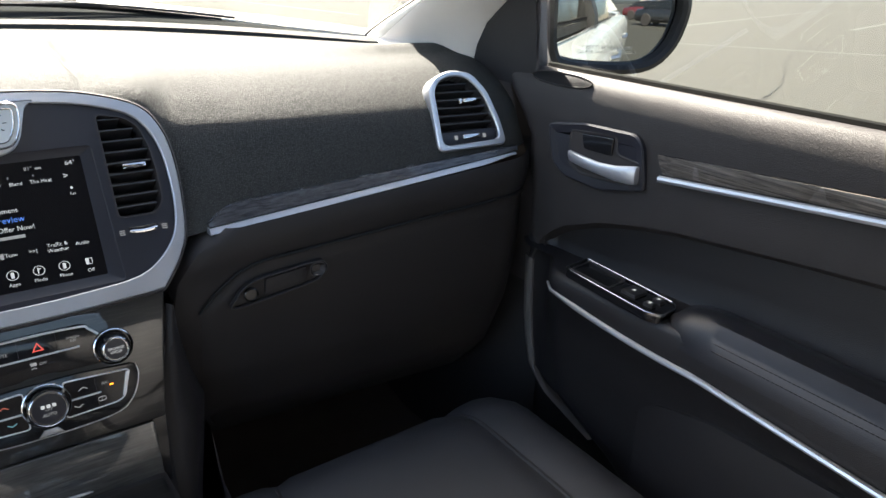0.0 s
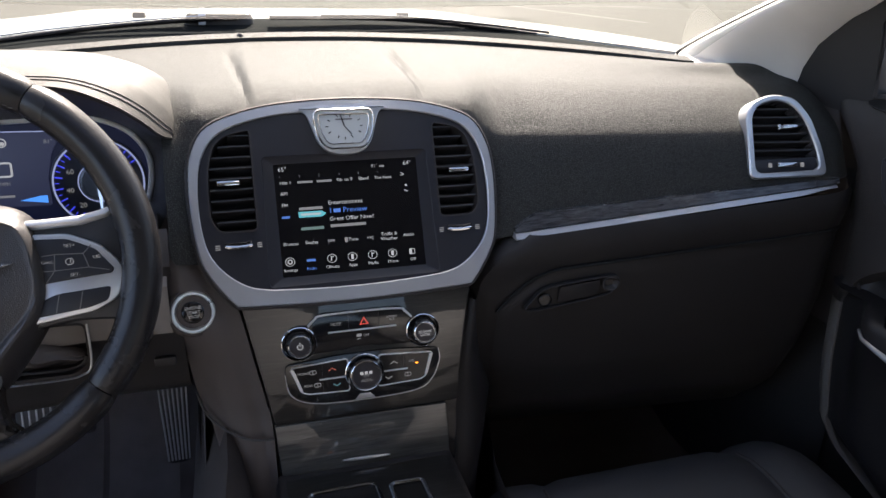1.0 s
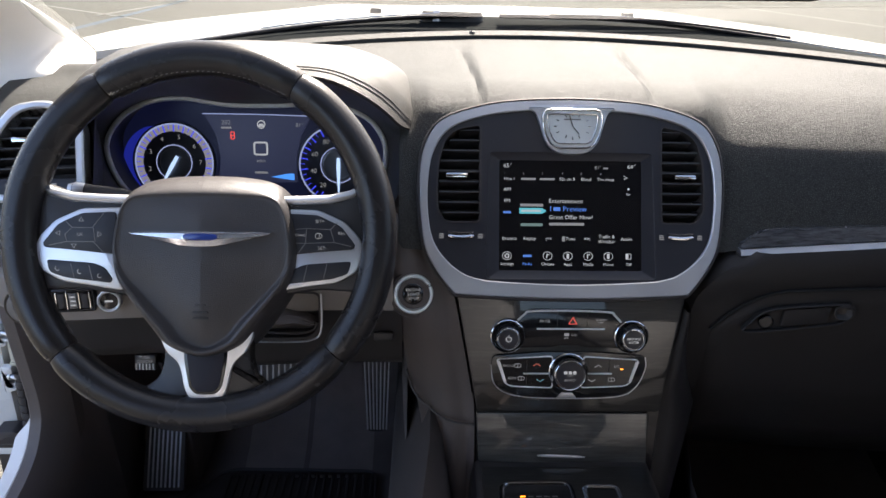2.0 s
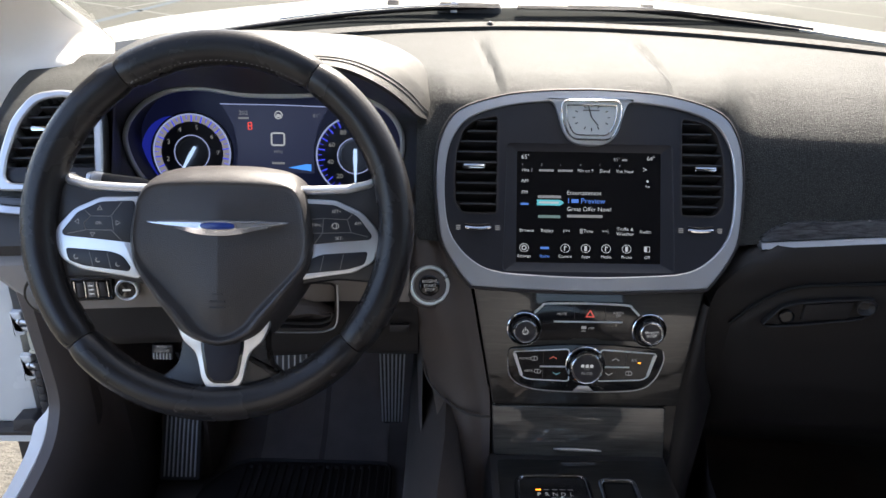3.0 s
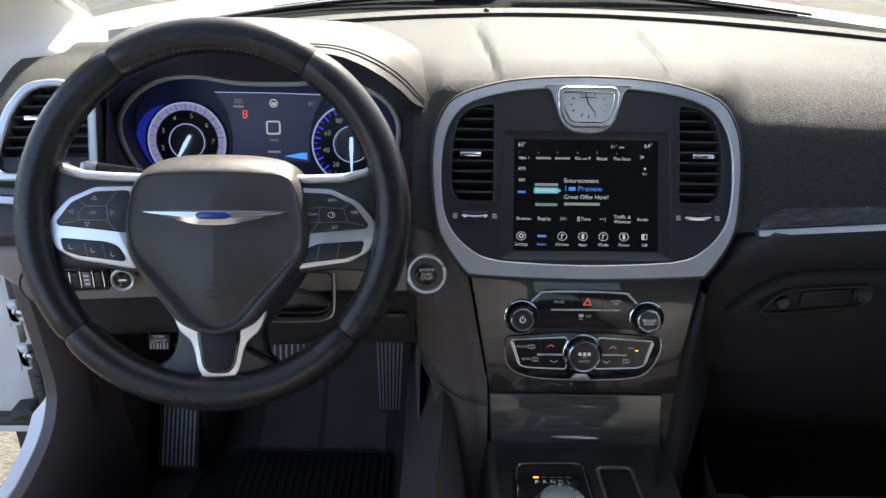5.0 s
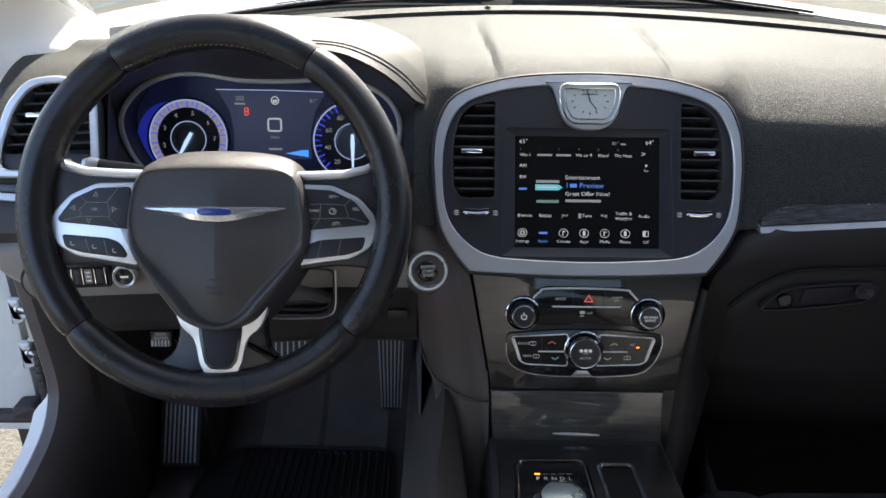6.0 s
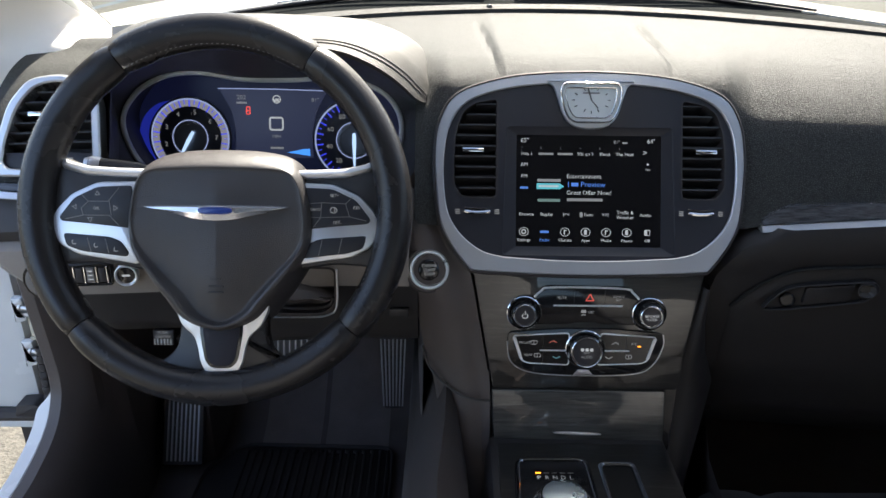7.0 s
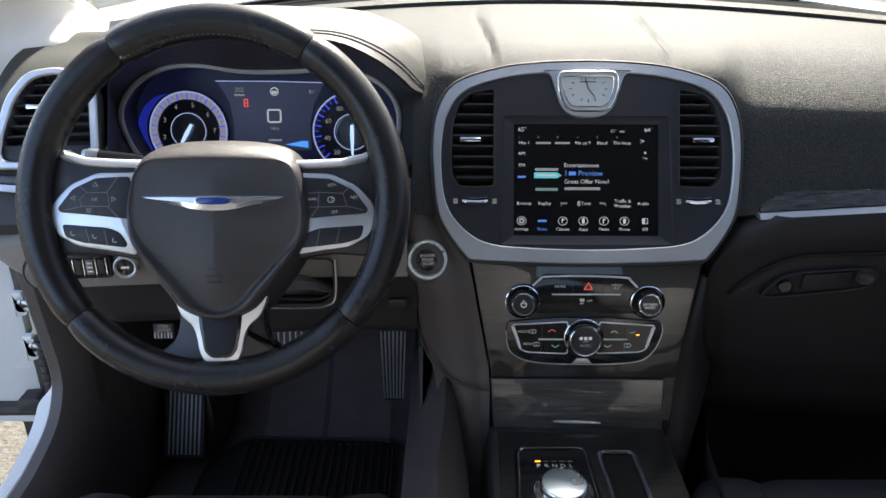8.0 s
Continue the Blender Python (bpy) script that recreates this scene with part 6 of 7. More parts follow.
ws = solo("windshield", bm, GLASS, "clear raked car windshield", "windshield", kind="structure")
ws.visible_shadow = False
# the black printed band and the plastic scuttle at the foot of the glass
bm = bmesh.new()
rows = []
for dy, z in ((0.018, 1.108), (0.022, 1.116), (0.045, 1.1165), (0.05, 1.108)):
    rows.append([Vector((x, far_y(x) + dy, z - 0.05 * x * x)) for x in [-0.575 + 1.15 * i / 50 for i in range(51)]])
loft(bm, rows, closed=False)
solo("windshield_band", bm, material("black_ceramic_band", (0.02, 0.015, 0.016), 0.5), "black printed band at the foot of the windshield", "windshield band", kind="structure")
bm = bmesh.new()
xs = [-0.76 + 1.52 * i / 40 for i in range(41)]
loft(bm, [[Vector((x, far_y(x) - 0.01, 1.075)) for x in xs], [Vector((x, max(far_y(x) + 0.06, 1.20), 1.07)) for x in xs], [Vector((x, 1.45, 1.07)) for x in xs]], closed=False)
solo("scuttle_shelf", bm, RUBBER, "black shelf under the foot of the windshield", "scuttle", kind="structure")
cowl = thing("cowl_panel", None, "glossy black plastic scuttle panel", "scuttle panel")
bm = bmesh.new()
rows = []
for dy, z in ((0.085, 1.10), (0.09, 1.120), (0.12, 1.130), (0.16, 1.136), (0.19, 1.134), (0.20, 1.11)):
    rows.append([Vector((x, 1.305 - 0.55 * x * x + dy, z - 0.11 * x * x)) for x in [-0.82 + 1.64 * i / 60 for i in range(61)]])
loft(bm, rows, closed=False)
part("panel", bm, material("weathered_black_plastic", (0.014, 0.016, 0.017), 0.85, vary=0.4, vary_size=0.1, spec=0.05), cowl)
bm = bmesh.new()
slab(bm, rounded([(-0.19, 1.42), (-0.07, 1.42), (-0.075, 1.50), (-0.17, 1.50)], 0.02, 5), 1.115, 1.150, 0.012)
part("pivot_cover", bm, PLASTIC, cowl)
bm = bmesh.new()
tube(bm, [(-0.158, 1.412, 1.130), (-0.157, 1.42, 1.147), (-0.156, 1.45, 1.152)], 0.006, 8, flat=0.4)
part("cover_clip", bm, SATIN, cowl)
for pts in ([(-0.045, 1.42, 1.141), (0.15, 1.42, 1.139), (0.30, 1.40, 1.129), (0.44, 1.365, 1.115)], [(-0.62, 1.26, 1.095), (-0.42, 1.36, 1.119), (-0.25, 1.405, 1.133), (-0.10, 1.42, 1.141)]):
    w = thing("wiper", None, "black windshield wiper lying at the glass foot", "wiper", "wipers")
    path = curve_points(pts, 30)
    bm = bmesh.new()
    tube(bm, path, 0.006, 8, flat=0.7)
    part("arm", bm, GLOSS, w)
    bm = bmesh.new()
    tube(bm, [p + Vector((0.02, -0.012, 0.004)) for p in path[4:]], 0.0025, 6)
    part("blade", bm, RUBBER, w)
    # chrome line added as the glint along the black arm
    bm = bmesh.new()
    tube(bm, [p + Vector((0, -0.002, 0.006)) for p in path[8:26]], 0.0013, 6)
    part("edge_glint", bm, CHROME, w)

# ---- bonnet ----
hood = thing("hood", None, "glossy white car hood in full sun", "car hood")
bm = bmesh.new()
rows = []
for k in range(21):
    y = 1.497 + 1.21 * k / 20
    row = []
    for i in range(41):
        x = -0.86 + 1.72 * i / 40
        z = 1.118 - 0.055 * x * x - 0.07 * max(0.0, y - 1.7) ** 2 - 0.02 * max(0.0, abs(x) - 0.6) + 0.008 * math.exp(-((abs(x) - 0.42) / 0.10) ** 2)
        row.append(Vector((x, y - 0.45 * x * x * (1 - k / 20), z)))
    rows.append(row)
rows.insert(0, [p + Vector((0, 0.004, -0.02)) for p in rows[0]])
loft(bm, rows, closed=False)
part("skin", bm, PAINT, hood)
for x in (-0.285, 0.275):
    bm = bmesh.new()
    box(bm, (x, 1.75, 1.117), (0.026, 0.03, 0.018), 0.006)
    part("washer_nozzle", bm, PLASTIC, hood, "small black washer nozzle")

# ---- roof, headliner, body shell ----
bm = bmesh.new()
rows = []
for y, z in ((0.47, 1.40), (0.36, 1.425), (0.0, 1.44), (-0.6, 1.43), (-1.1, 1.38)):
    rows.append([Vector((x, y, z - 0.09 * abs(x / 0.62) ** 3)) for x in [-0.64 + 1.28 * i / 20 for i in range(21)]])
loft(bm, rows, closed=False)
solo("ceiling", bm, HEADCLOTH, "grey cloth headliner", "headliner", kind="structure")
bm = bmesh.new()
rows = []
for y, z in ((0.46, 1.43), (0.36, 1.452), (0.0, 1.475), (-0.6, 1.465), (-1.15, 1.41)):
    rows.append([Vector((x, y, z - 0.09 * abs(x / 0.68) ** 3)) for x in [-0.70 + 1.40 * i / 20 for i in range(21)]])
loft(bm, rows, closed=False)
solo("car_roof", bm, PAINT, "white car roof panel", "car roof", kind="structure")
body = thing("car_body", None, "white car body side with dark window surrounds", "car body")


def side_skin(side, y0, y1, name):
    bm = bmesh.new()
    prof = [(0.762, 1.03), (0.80, 1.027), (0.86, 1.012), (0.90, 0.965), (0.925, 0.86), (0.93, 0.70), (0.915, 0.50), (0.88, 0.34), (0.84, 0.26)]
    loft(bm, [[Vector((side * x, y, z)) for x, z in prof] for y in (y0, (y0 + y1) / 2, y1)], closed=False)
    return part(name, bm, PAINT, body)


side_skin(1, 0.98, -0.12, "front_door_skin")
side_skin(1, -0.127, -1.05, "rear_door_skin")
side_skin(1, -1.057, -2.3, "rear_quarter")
side_skin(-1, -0.127, -1.05, "rear_door_skin")
side_skin(-1, -1.057, -2.3, "rear_quarter")
side_skin(1, 2.6, 0.987, "fender")
side_skin(-1, 2.6, 1.12, "fender")
for y in (0.02, -0.92):
    bm = bmesh.new()
    tube(bm, [(0.925, y, 0.90), (0.965, y - 0.03, 0.905), (0.965, y - 0.15, 0.91), (0.925, y - 0.18, 0.91)], 0.011, 8)
    part("door_handle", bm, CHROME, body, "chrome outer door handle")
bm = bmesh.new()
tube(bm, [(0.785, 0.80, 1.03), (0.785, -0.1, 1.032), (0.78, -1.1, 1.036)], 0.006, 8)
part("belt_moulding", bm, CHROME, body, "bright window moulding")
for side in (-1, 1):
    bm = bmesh.new()
    loft(bm, [[Vector((side * 0.79, y, 1.1)), Vector((side * 0.665, y, 1.40)), Vector((side * 0.62, y, 1.385)), Vector((side * 0.70, y, 1.1)), Vector((side * 0.70, y, 0.4)), Vector((side * 0.80, y, 0.4))] for y in (-0.10, -0.24)], cap_first=True, cap_last=True)
    part("middle_pillar", bm, PLASTIC, body)
    bm = bmesh.new()
    loft(bm, [[Vector((side * 0.79, y0, 1.1)), Vector((side * 0.60, y1, 1.36)), Vector((side * 0.56, y1, 1.34)), Vector((side * 0.72, y0, 1.1))] for y0, y1 in ((-1.05, -0.95), (-1.75, -1.2))], cap_first=True, cap_last=True)
    part("rear_pillar", bm, TRIM, body)
    bm = bmesh.new()
    loft(bm, [[Vector((side * 0.775, y, 1.03)), Vector((side * 0.665, y, 1.395))] for y in (-0.24, -1.05)], closed=False)
    g = part("rear_window", bm, TINTED, body)
    g.visible_shadow = False
    # inner faces of the rear doors
    bm = bmesh.new()
    loft(bm, [[Vector((side * x, y, z)) for x, z in ((0.74, 1.1), (0.70, 1.08), (0.70, 0.4))] for y in (-0.2, -1.1)], closed=False)
    part("rear_door_lining", bm, SOFT, body)
bm = bmesh.new()
loft(bm, [[Vector((x, -1.75, 1.08)), Vector((x, -1.13, 1.37))] for x in (-0.6, 0.6)], closed=False)
g = part("back_window", bm, GLASS, body)
g.visible_shadow = False
bm = bmesh.new()
box(bm, (0, -2.05, 0.92), (1.6, 0.62, 0.3), 0.06)
part("trunk_lid", bm, PAINT, body)
for y in (-1.55,):
    for x in (-0.80, 0.80):
        bm = bmesh.new()
        lathe(bm, [(0.2, -0.11), (0.34, -0.1), (0.345, 0.1), (0.2, 0.11)], 40, Matrix.Translation((x, y, 0.345)) @ Matrix.Rotation(math.pi / 2, 4, "Y"))
        part("wheel", bm, RUBBER, body, "black tyre")
for x in (-0.80, 0.80):
    bm = bmesh.new()
    lathe(bm, [(0.2, -0.11), (0.34, -0.1), (0.345, 0.1), (0.2, 0.11)], 40, Matrix.Translation((x, 1.75, 0.345)) @ Matrix.Rotation(math.pi / 2, 4, "Y"))
    part("wheel", bm, RUBBER, body, "black tyre")
bm = bmesh.new()
box(bm, (0, 0.3, 0.27), (1.5, 4.4, 0.06), 0.02)
part("underbody", bm, RUBBER, body)
# rear bench, out of the view but seen by reflections
bench = thing("rear_bench", None, "black leather rear bench seat", "car seat")
bm = bmesh.new()
box(bm, (0, -0.95, 0.50), (1.3, 0.5, 0.3), 0.06)
part("cushion", bm, CLOTH, bench)
bm = bmesh.new()
box(bm, (0, -1.25, 0.80), (1.3, 0.2, 0.6), 0.06)
part("backrest", bm, CLOTH, bench)


# ---- front seats ----
def build_seat(name, x0, y_front, hw, label):
    s = thing(name, None, label, "car seat", "front seats")
    z0 = 0.335
    bm = bmesh.new()
    rows = []
    ys = [y_front - 0.52 * k / 20 for k in range(21)]
    for k, y in enumerate(ys):
        d = (y_front - y)
        drop = 0.026 * max(0.0, 1 - d / 0.07) ** 2.2
        w = hw * (1 - 0.10 * max(0.0, 1 - d / 0.09) ** 2)
        top = 0.602 - drop - 0.03 * (d / 0.52)
        ring = [Vector((x0 - w, y, z0 + 0.05))]
        for i in range(25):
            u = -1 + 2 * i / 24
            bol = 0.004 * step(0.55, 0.85, abs(u)) - 0.075 * max(0.0, (abs(u) - 0.86) / 0.14) ** 2
            groove = -0.010 * math.exp(-((abs(u) - 0.60) / 0.03) ** 2)
            ring.append(Vector((x0 + w * u, y, top + bol + groove)))
        ring.append(Vector((x0 + w, y, z0 + 0.05)))
        rows.append(ring)
    rows.insert(0, [Vector((p.x, p.y + 0.004, p.z - 0.06)) if 0 < i < 26 else Vector(p) for i, p in enumerate(rows[0])])
    loft(bm, rows, closed=False)
    part("cushion", bm, CLOTH, s)
    for side in (-1, 1):
        bm = bmesh.new()
        pts = []
        for y in ys[1:]:
            d = y_front - y
            w = hw * (1 - 0.10 * max(0.0, 1 - d / 0.09) ** 2)
            pts.append(Vector((x0 + side * w * 0.60, y, 0.602 - 0.026 * max(0.0, 1 - d / 0.07) ** 2.2 - 0.03 * (d / 0.52) - 0.0065 + 0.004 * step(0.55, 0.85, 0.6))))
        tube(bm, pts, 0.0022, 6)
        part("piping", bm, RUBBER, s, "dark seam piping")
    bm = bmesh.new()
    box(bm, (x0, y_front - 0.27, 0.38), (0.42, 0.42, 0.10), 0.02)
    part("base", bm, PLASTIC, s)
    bm = bmesh.new()
    box(bm, (0, 0, 0.33), (0.48, 0.12, 0.66), 0.05, Matrix.Translation((x0, y_front - 0.58, 0.55)) @ Matrix.Rotation(radians(-20), 4, "X") @ Matrix.Rotation(radians(40), 4, "X"))
    part("backrest", bm, CLOTH, s)
    return s


build_seat("front_seat", 0.385, 0.79, 0.268, "black leather front passenger seat")
build_seat("front_seat", -0.43, 0.76, 0.24, "black leather driver seat")

# ---- passenger door ----
door = thing("passenger_door", None, "closed black passenger door with veneer strip and armrest", "car door")
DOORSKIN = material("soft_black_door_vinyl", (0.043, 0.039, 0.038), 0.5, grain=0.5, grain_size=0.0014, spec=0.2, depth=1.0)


def along(pts, v):
    """Straight steps through (key, value) pairs with falling keys."""
    for (ka, va), (kb, vb) in zip(pts, pts[1:]):
        if v >= kb:
            return va + (vb - va) * (ka - v) / (ka - kb) if v < ka else va
    return pts[-1][1]


def arc_z(y):
    return along([(0.80, 0.78), (0.79, 0.805), (0.776, 0.837), (0.755, 0.855), (0.733, 0.869), (0.67, 0.893), (0.61, 0.907), (0.542, 0.918), (0.395, 0.932), (0.296, 0.94), (-0.1, 0.955)], y)


def door_front(z):
    return along([(1.10, 0.93), (1.06, 0.905), (1.017, 0.862), (0.985, 0.84), (0.954, 0.829), (0.90, 0.827), (0.844, 0.827), (0.791, 0.824), (0.707, 0.818), (0.66, 0.81), (0.613, 0.795), (0.585, 0.755), (0.564, 0.69), (0.545, 0.63), (0.40, 0.45)], z)


def line_z(y):
    return 0.779 + 0.02 * (max(0.0, y - 0.45) / 0.24) ** 2 - 0.1 * max(0.0, 0.45 - y)


def rest_z(y):
    return 0.826 - 0.03 * max(0.0, 0.5 - y)


def door_section(y):
    a = step(0.765, 0.69, y)
    za = arc_z(y)
    at = rest_z(y)
    lz = line_z(y)
    rec = 0.018 * step(0.80, 0.76, y)
    return [(0.745, 1.078), (0.738, 1.088), (0.722, 1.0895), (0.712, 1.083), (0.703, 1.070), (0.698, 1.052), (0.695, 1.025), (0.694, 0.99), (0.693, za + 0.03), (0.692, za + 0.012), (0.6925, za + 0.005), (0.694 + rec * 0.35, za), (0.694 + rec, za - 0.006),
            (0.694 + rec, max(at + 0.02, za - 0.05)), (0.694 + rec, at + 0.014), (0.688 + rec, at + 0.003), (0.68, at), (0.694 - 0.046 * a, at), (0.694 - 0.055 * a, at - 0.003), (0.694 - 0.0595 * a, at - 0.011), (0.694 - 0.059 * a, lz + 0.006), (0.694 - 0.056 * a, lz - 0.006), (0.694 - 0.046 * a, lz - 0.02), (0.694 - 0.034 * a, 0.72), (0.692 - 0.02 * a, 0.62), (0.69, 0.54), (0.695, 0.48), (0.70, 0.40)]


bm = bmesh.new()
loops = []
for k in range(81):
    s = (k / 80) ** 1.45
    y0 = 0.82 - 0.97 * s
    ring = []
    for j, (x, z) in enumerate(door_section(y0)):
        f = door_front(z)
        y = f - (f + 0.15) * s
        x, z = door_section(min(y, 0.80))[j]
        d = f - y
        ring.append(Vector((x + 0.024 * max(0.0, 1 - d / 0.042) ** 2, y, z)))
    loops.append(ring)
loops.insert(0, [p + Vector((0.02, 0.0, 0.0)) for p in loops[0]])
loft(bm, [r[:13] for r in loops], closed=False)
part("lining", bm, DOORSKIN, door, sharp=50)
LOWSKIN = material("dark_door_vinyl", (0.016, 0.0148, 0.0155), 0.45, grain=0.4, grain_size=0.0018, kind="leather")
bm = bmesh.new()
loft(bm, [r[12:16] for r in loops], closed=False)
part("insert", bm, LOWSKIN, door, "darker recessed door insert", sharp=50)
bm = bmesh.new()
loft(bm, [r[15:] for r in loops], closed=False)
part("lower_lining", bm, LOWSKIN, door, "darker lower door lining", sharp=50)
bm = bmesh.new()
loft(bm, [[Vector((x, y, z)) for x, z in ((0.740, 1.07), (0.745, 1.075), (0.745, 0.40), (0.72, 0.40))] for y in (0.85, -0.15)], closed=False)
part("shell", bm, PLASTIC, door)
bm = bmesh.new()
tube(bm, [(0.742, y, 1.089) for y in (0.84, 0.5, 0.1, -0.12)], 0.006, 8)
part("window_seal", bm, material("matt_black_seal", (0.008, 0.008, 0.008), 0.8, spec=0.1), door)
bm = bmesh.new()
strip = []
for k in range(51):
    y = 0.712 - 0.85 * k / 50
    strip.append(Vector((0.694 - 0.060 * step(0.765, 0.69, y) - 0.001, y, line_z(y))))
tube(bm, strip, [0.002 + 0.0022 * min(1.0, k / 4) for k in range(51)], 8)
part("silver_line", bm, SATIN, door, "bright silver armrest line")
bm = bmesh.new()
rows = []
for k in range(31):
    y = 0.591 - 0.72 * k / 30
    top, low = 1.014 + 0.062 * (0.591 - y), 0.9905 + 0.085 * (0.591 - y)
    e = 0.003 if k == 0 else 0.0
    slant = 0.012 * max(0.0, 1 - k / 2)
    rows.append([Vector((0.697, y - slant, low - 0.001)), Vector((0.6905 + e, y - slant, low)), Vector((0.6885 + e, y - slant / 2, (top + low) / 2)), Vector((0.6905 + e, y, top)), Vector((0.697, y, top + 0.001))])
loft(bm, rows, closed=False, cap_first=False)
part("veneer_strip", bm, wood_material("dark_door_veneer", (0.028, 0.024, 0.021), (0.24, 0.21, 0.18), 0.25, 0.6, axis=1), door, "dark grey open-grain veneer strip")
bm = bmesh.new()
tube(bm, [(0.6895, 0.581 - 0.72 * k / 30, 0.985 + 0.087 * (0.72 * k / 30)) for k in range(31)], 0.0046, 8)
part("silver_strip", bm, SATIN, door, "thin satin silver strip")
# the lighter front edge strip of the lower lining
bm = bmesh.new()
loops = []
for k in range(31):
    z = 0.80 - 0.25 * k / 30
    f = door_front(z) + 0.001
    w = 0.034 * (1 - 0.75 * step(0.64, 0.56, z))
    loops.append([Vector((0.714, f, z)), Vector((0.699, f - w * 0.3, z)), Vector((0.692, f - w * 0.8, z)), Vector((0.692, f - w, z)), Vector((0.700, f - w - 0.001, z))])
loft(bm, loops, closed=False)
part("front_edge", bm, DARKGREY, door, "grey front edge of the lining")

# the release and its recess: x runs backwards along the door
DOORFACE = Matrix.Translation((0.6925, 0.695, 0.99)) @ Matrix(((0, 0, -1, 0), (-1, 0, 0, 0), (0, 1, 0, 0), (0, 0, 0, 1)))
pull = thing("door_release", DOORFACE, "satin metal door release in a dark surround", "door handle")
sur = rounded([(-0.088, 0.029), (-0.017, 0.041), (0.07, 0.043), (0.084, 0.03), (0.096, -0.028), (0.017, -0.046), (-0.049, -0.041), (-0.073, -0.026)], 0.012, 5)
bm = bmesh.new()
loft(bm, [at_height(sur, -0.003), at_height(sur, 0.003), at_height(inset(sur, 0.0022), 0.0048), at_height(inset(sur, 0.0045), 0.0045), at_height(inset(sur, 0.012), 0.0022), at_height(inset(sur, 0.014), 0.0018)], cap_last=True)
part("surround", bm, NAVY, pull)
well = rounded([(-0.043, 0.027), (0.039, 0.035), (0.043, 0.010), (0.084, 0.006), (0.086, -0.02), (0.06, -0.027), (-0.02, -0.031), (-0.042, -0.02)], 0.007, 4)
bm = bmesh.new()
loft(bm, [at_height(inset(well, -0.0015), 0.0024), at_height(well, 0.0034), at_height(inset(well, 0.0015), 0.0032), at_height(inset(well, 0.003), 0.0021)], cap_last=True)
part("well", bm, RUBBER, pull)
bm = bmesh.new()
slab(bm, rounded([(-0.02, 0.026), (0.036, 0.031), (0.036, 0.006), (-0.014, 0.006)], 0.004), 0.002, 0.005, 0.0012)
part("lock_tab", bm, GLOSS, pull)
bm = bmesh.new()
loops = []
for s, cy, h, zz in ((-0.043, -0.008, 0.006, 0.004), (-0.036, -0.009, 0.0078, 0.009), (-0.01, -0.011, 0.0082, 0.0125), (0.02, -0.013, 0.0086, 0.014), (0.05, -0.0125, 0.0105, 0.0145), (0.072, -0.010, 0.0125, 0.014), (0.081, -0.009, 0.0125, 0.010), (0.083, -0.009, 0.0115, 0.004)):
    loops.append([Vector((s, cy + h * math.cos(t), zz - 0.004 + 0.0045 * math.sin(t))) for t in [2 * math.pi * k / 16 for k in range(16)]])
loft(bm, loops, cap_first=True, cap_last=True)
part("lever", bm, SATIN, pull, "satin metal lever")

# window switches on the armrest
SW = Matrix.Translation((0.660, 0.597, 0.834)) @ Matrix.Rotation(radians(1), 4, "X")
sw = thing("window_switch_panel", SW, "gloss black window switch panel with chrome edge", "switch panel")
shape = rounded([(-0.018, 0.081), (0.034, 0.087), (0.022, -0.07), (0.012, -0.083), (-0.022, -0.085), (-0.030, -0.068)], 0.006, 4)
bm = bmesh.new()
slab(bm, shape, -0.01, 0.002, 0.001)
part("plate", bm, GLOSS, sw)
bm = bmesh.new()
rim_band(bm, inset(shape, -0.0015), inset(shape, 0.0008), 0.0, 0.0036, 0.0008)
part("chrome_edge", bm, DARKCHROME, sw)
bm = bmesh.new()
tray = rounded([(-0.014, 0.074), (0.029, 0.079), (0.022, 0.005), (-0.018, 0.003)], 0.005, 4)
rim_band(bm, tray, inset(tray, 0.002), 0.0, 0.0035, 0.0006)
part("tray", bm, RUBBER, sw)
for x, y, w, h in ((0.0, -0.025, 0.026, 0.024), (-0.012, -0.06, 0.011, 0.014), (0.006, -0.06, 0.011, 0.014)):
    bm = bmesh.new()
    box(bm, (x, y, 0.004), (w, h, 0.006), 0.002)
    part("switch", bm, PLASTIC, sw)
    bar(sw, x, y, 0.0073, 0.004, 0.004, WHITE, "mark")

# the armrest pad
bm = bmesh.new()
rows = []
for k in range(31):
    y = 0.522 - 0.64 * k / 30
    n = min(1.0, k / 4)
    f = math.sqrt(1 - (1 - n) ** 2)
    at = rest_z(y)
    back = 0.030 * (1 - f) ** 1.3
    f = 2.0 * f - 0.5
    rows.append([Vector((0.712, y, at + 0.006 * f)), Vector((0.695, y, at + 0.016 * f)), Vector((0.672 + back * 0.3, y, at + 0.019 * f)), Vector((0.653 + back * 0.7, y, at + 0.016 * f)), Vector((0.640 + back, y, at + 0.006 * f)), Vector((0.6335 + back, y, at - 0.010)), Vector((0.632 + back, y, at - 0.020)), Vector((0.640 + back, y, at - 0.024))])
loft(bm, rows, closed=False, cap_first=False)
part("armrest_pad", bm, material("matt_black_pad", (0.017, 0.017, 0.021), 0.34, grain=0.3, grain_size=0.0016, kind="leather", spec=0.55), door, "padded black leather armrest")
THREADGREY = material("grey_thread", (0.016, 0.016, 0.018), 0.9, spec=0.05)
for off in (4.15, 4.6):
    bm = bmesh.new()
    a = int(off)
    line = [r[a].lerp(r[a + 1], off - a) + Vector((0.0003, 0, -0.0003)) for r in rows[4:]]
    for p, q in zip(line, line[1:]):
        for s in range(4):
            c = p.lerp(q, (s + 0.5) / 4)
            box(bm, (0, 0, 0), (0.0012, 0.004, 0.0012), 0, Matrix.Translation(c))
    tagged(part("stitching", bm, THREADGREY, door, "grey thread stitching"), "grey thread stitching", kind="stuff")
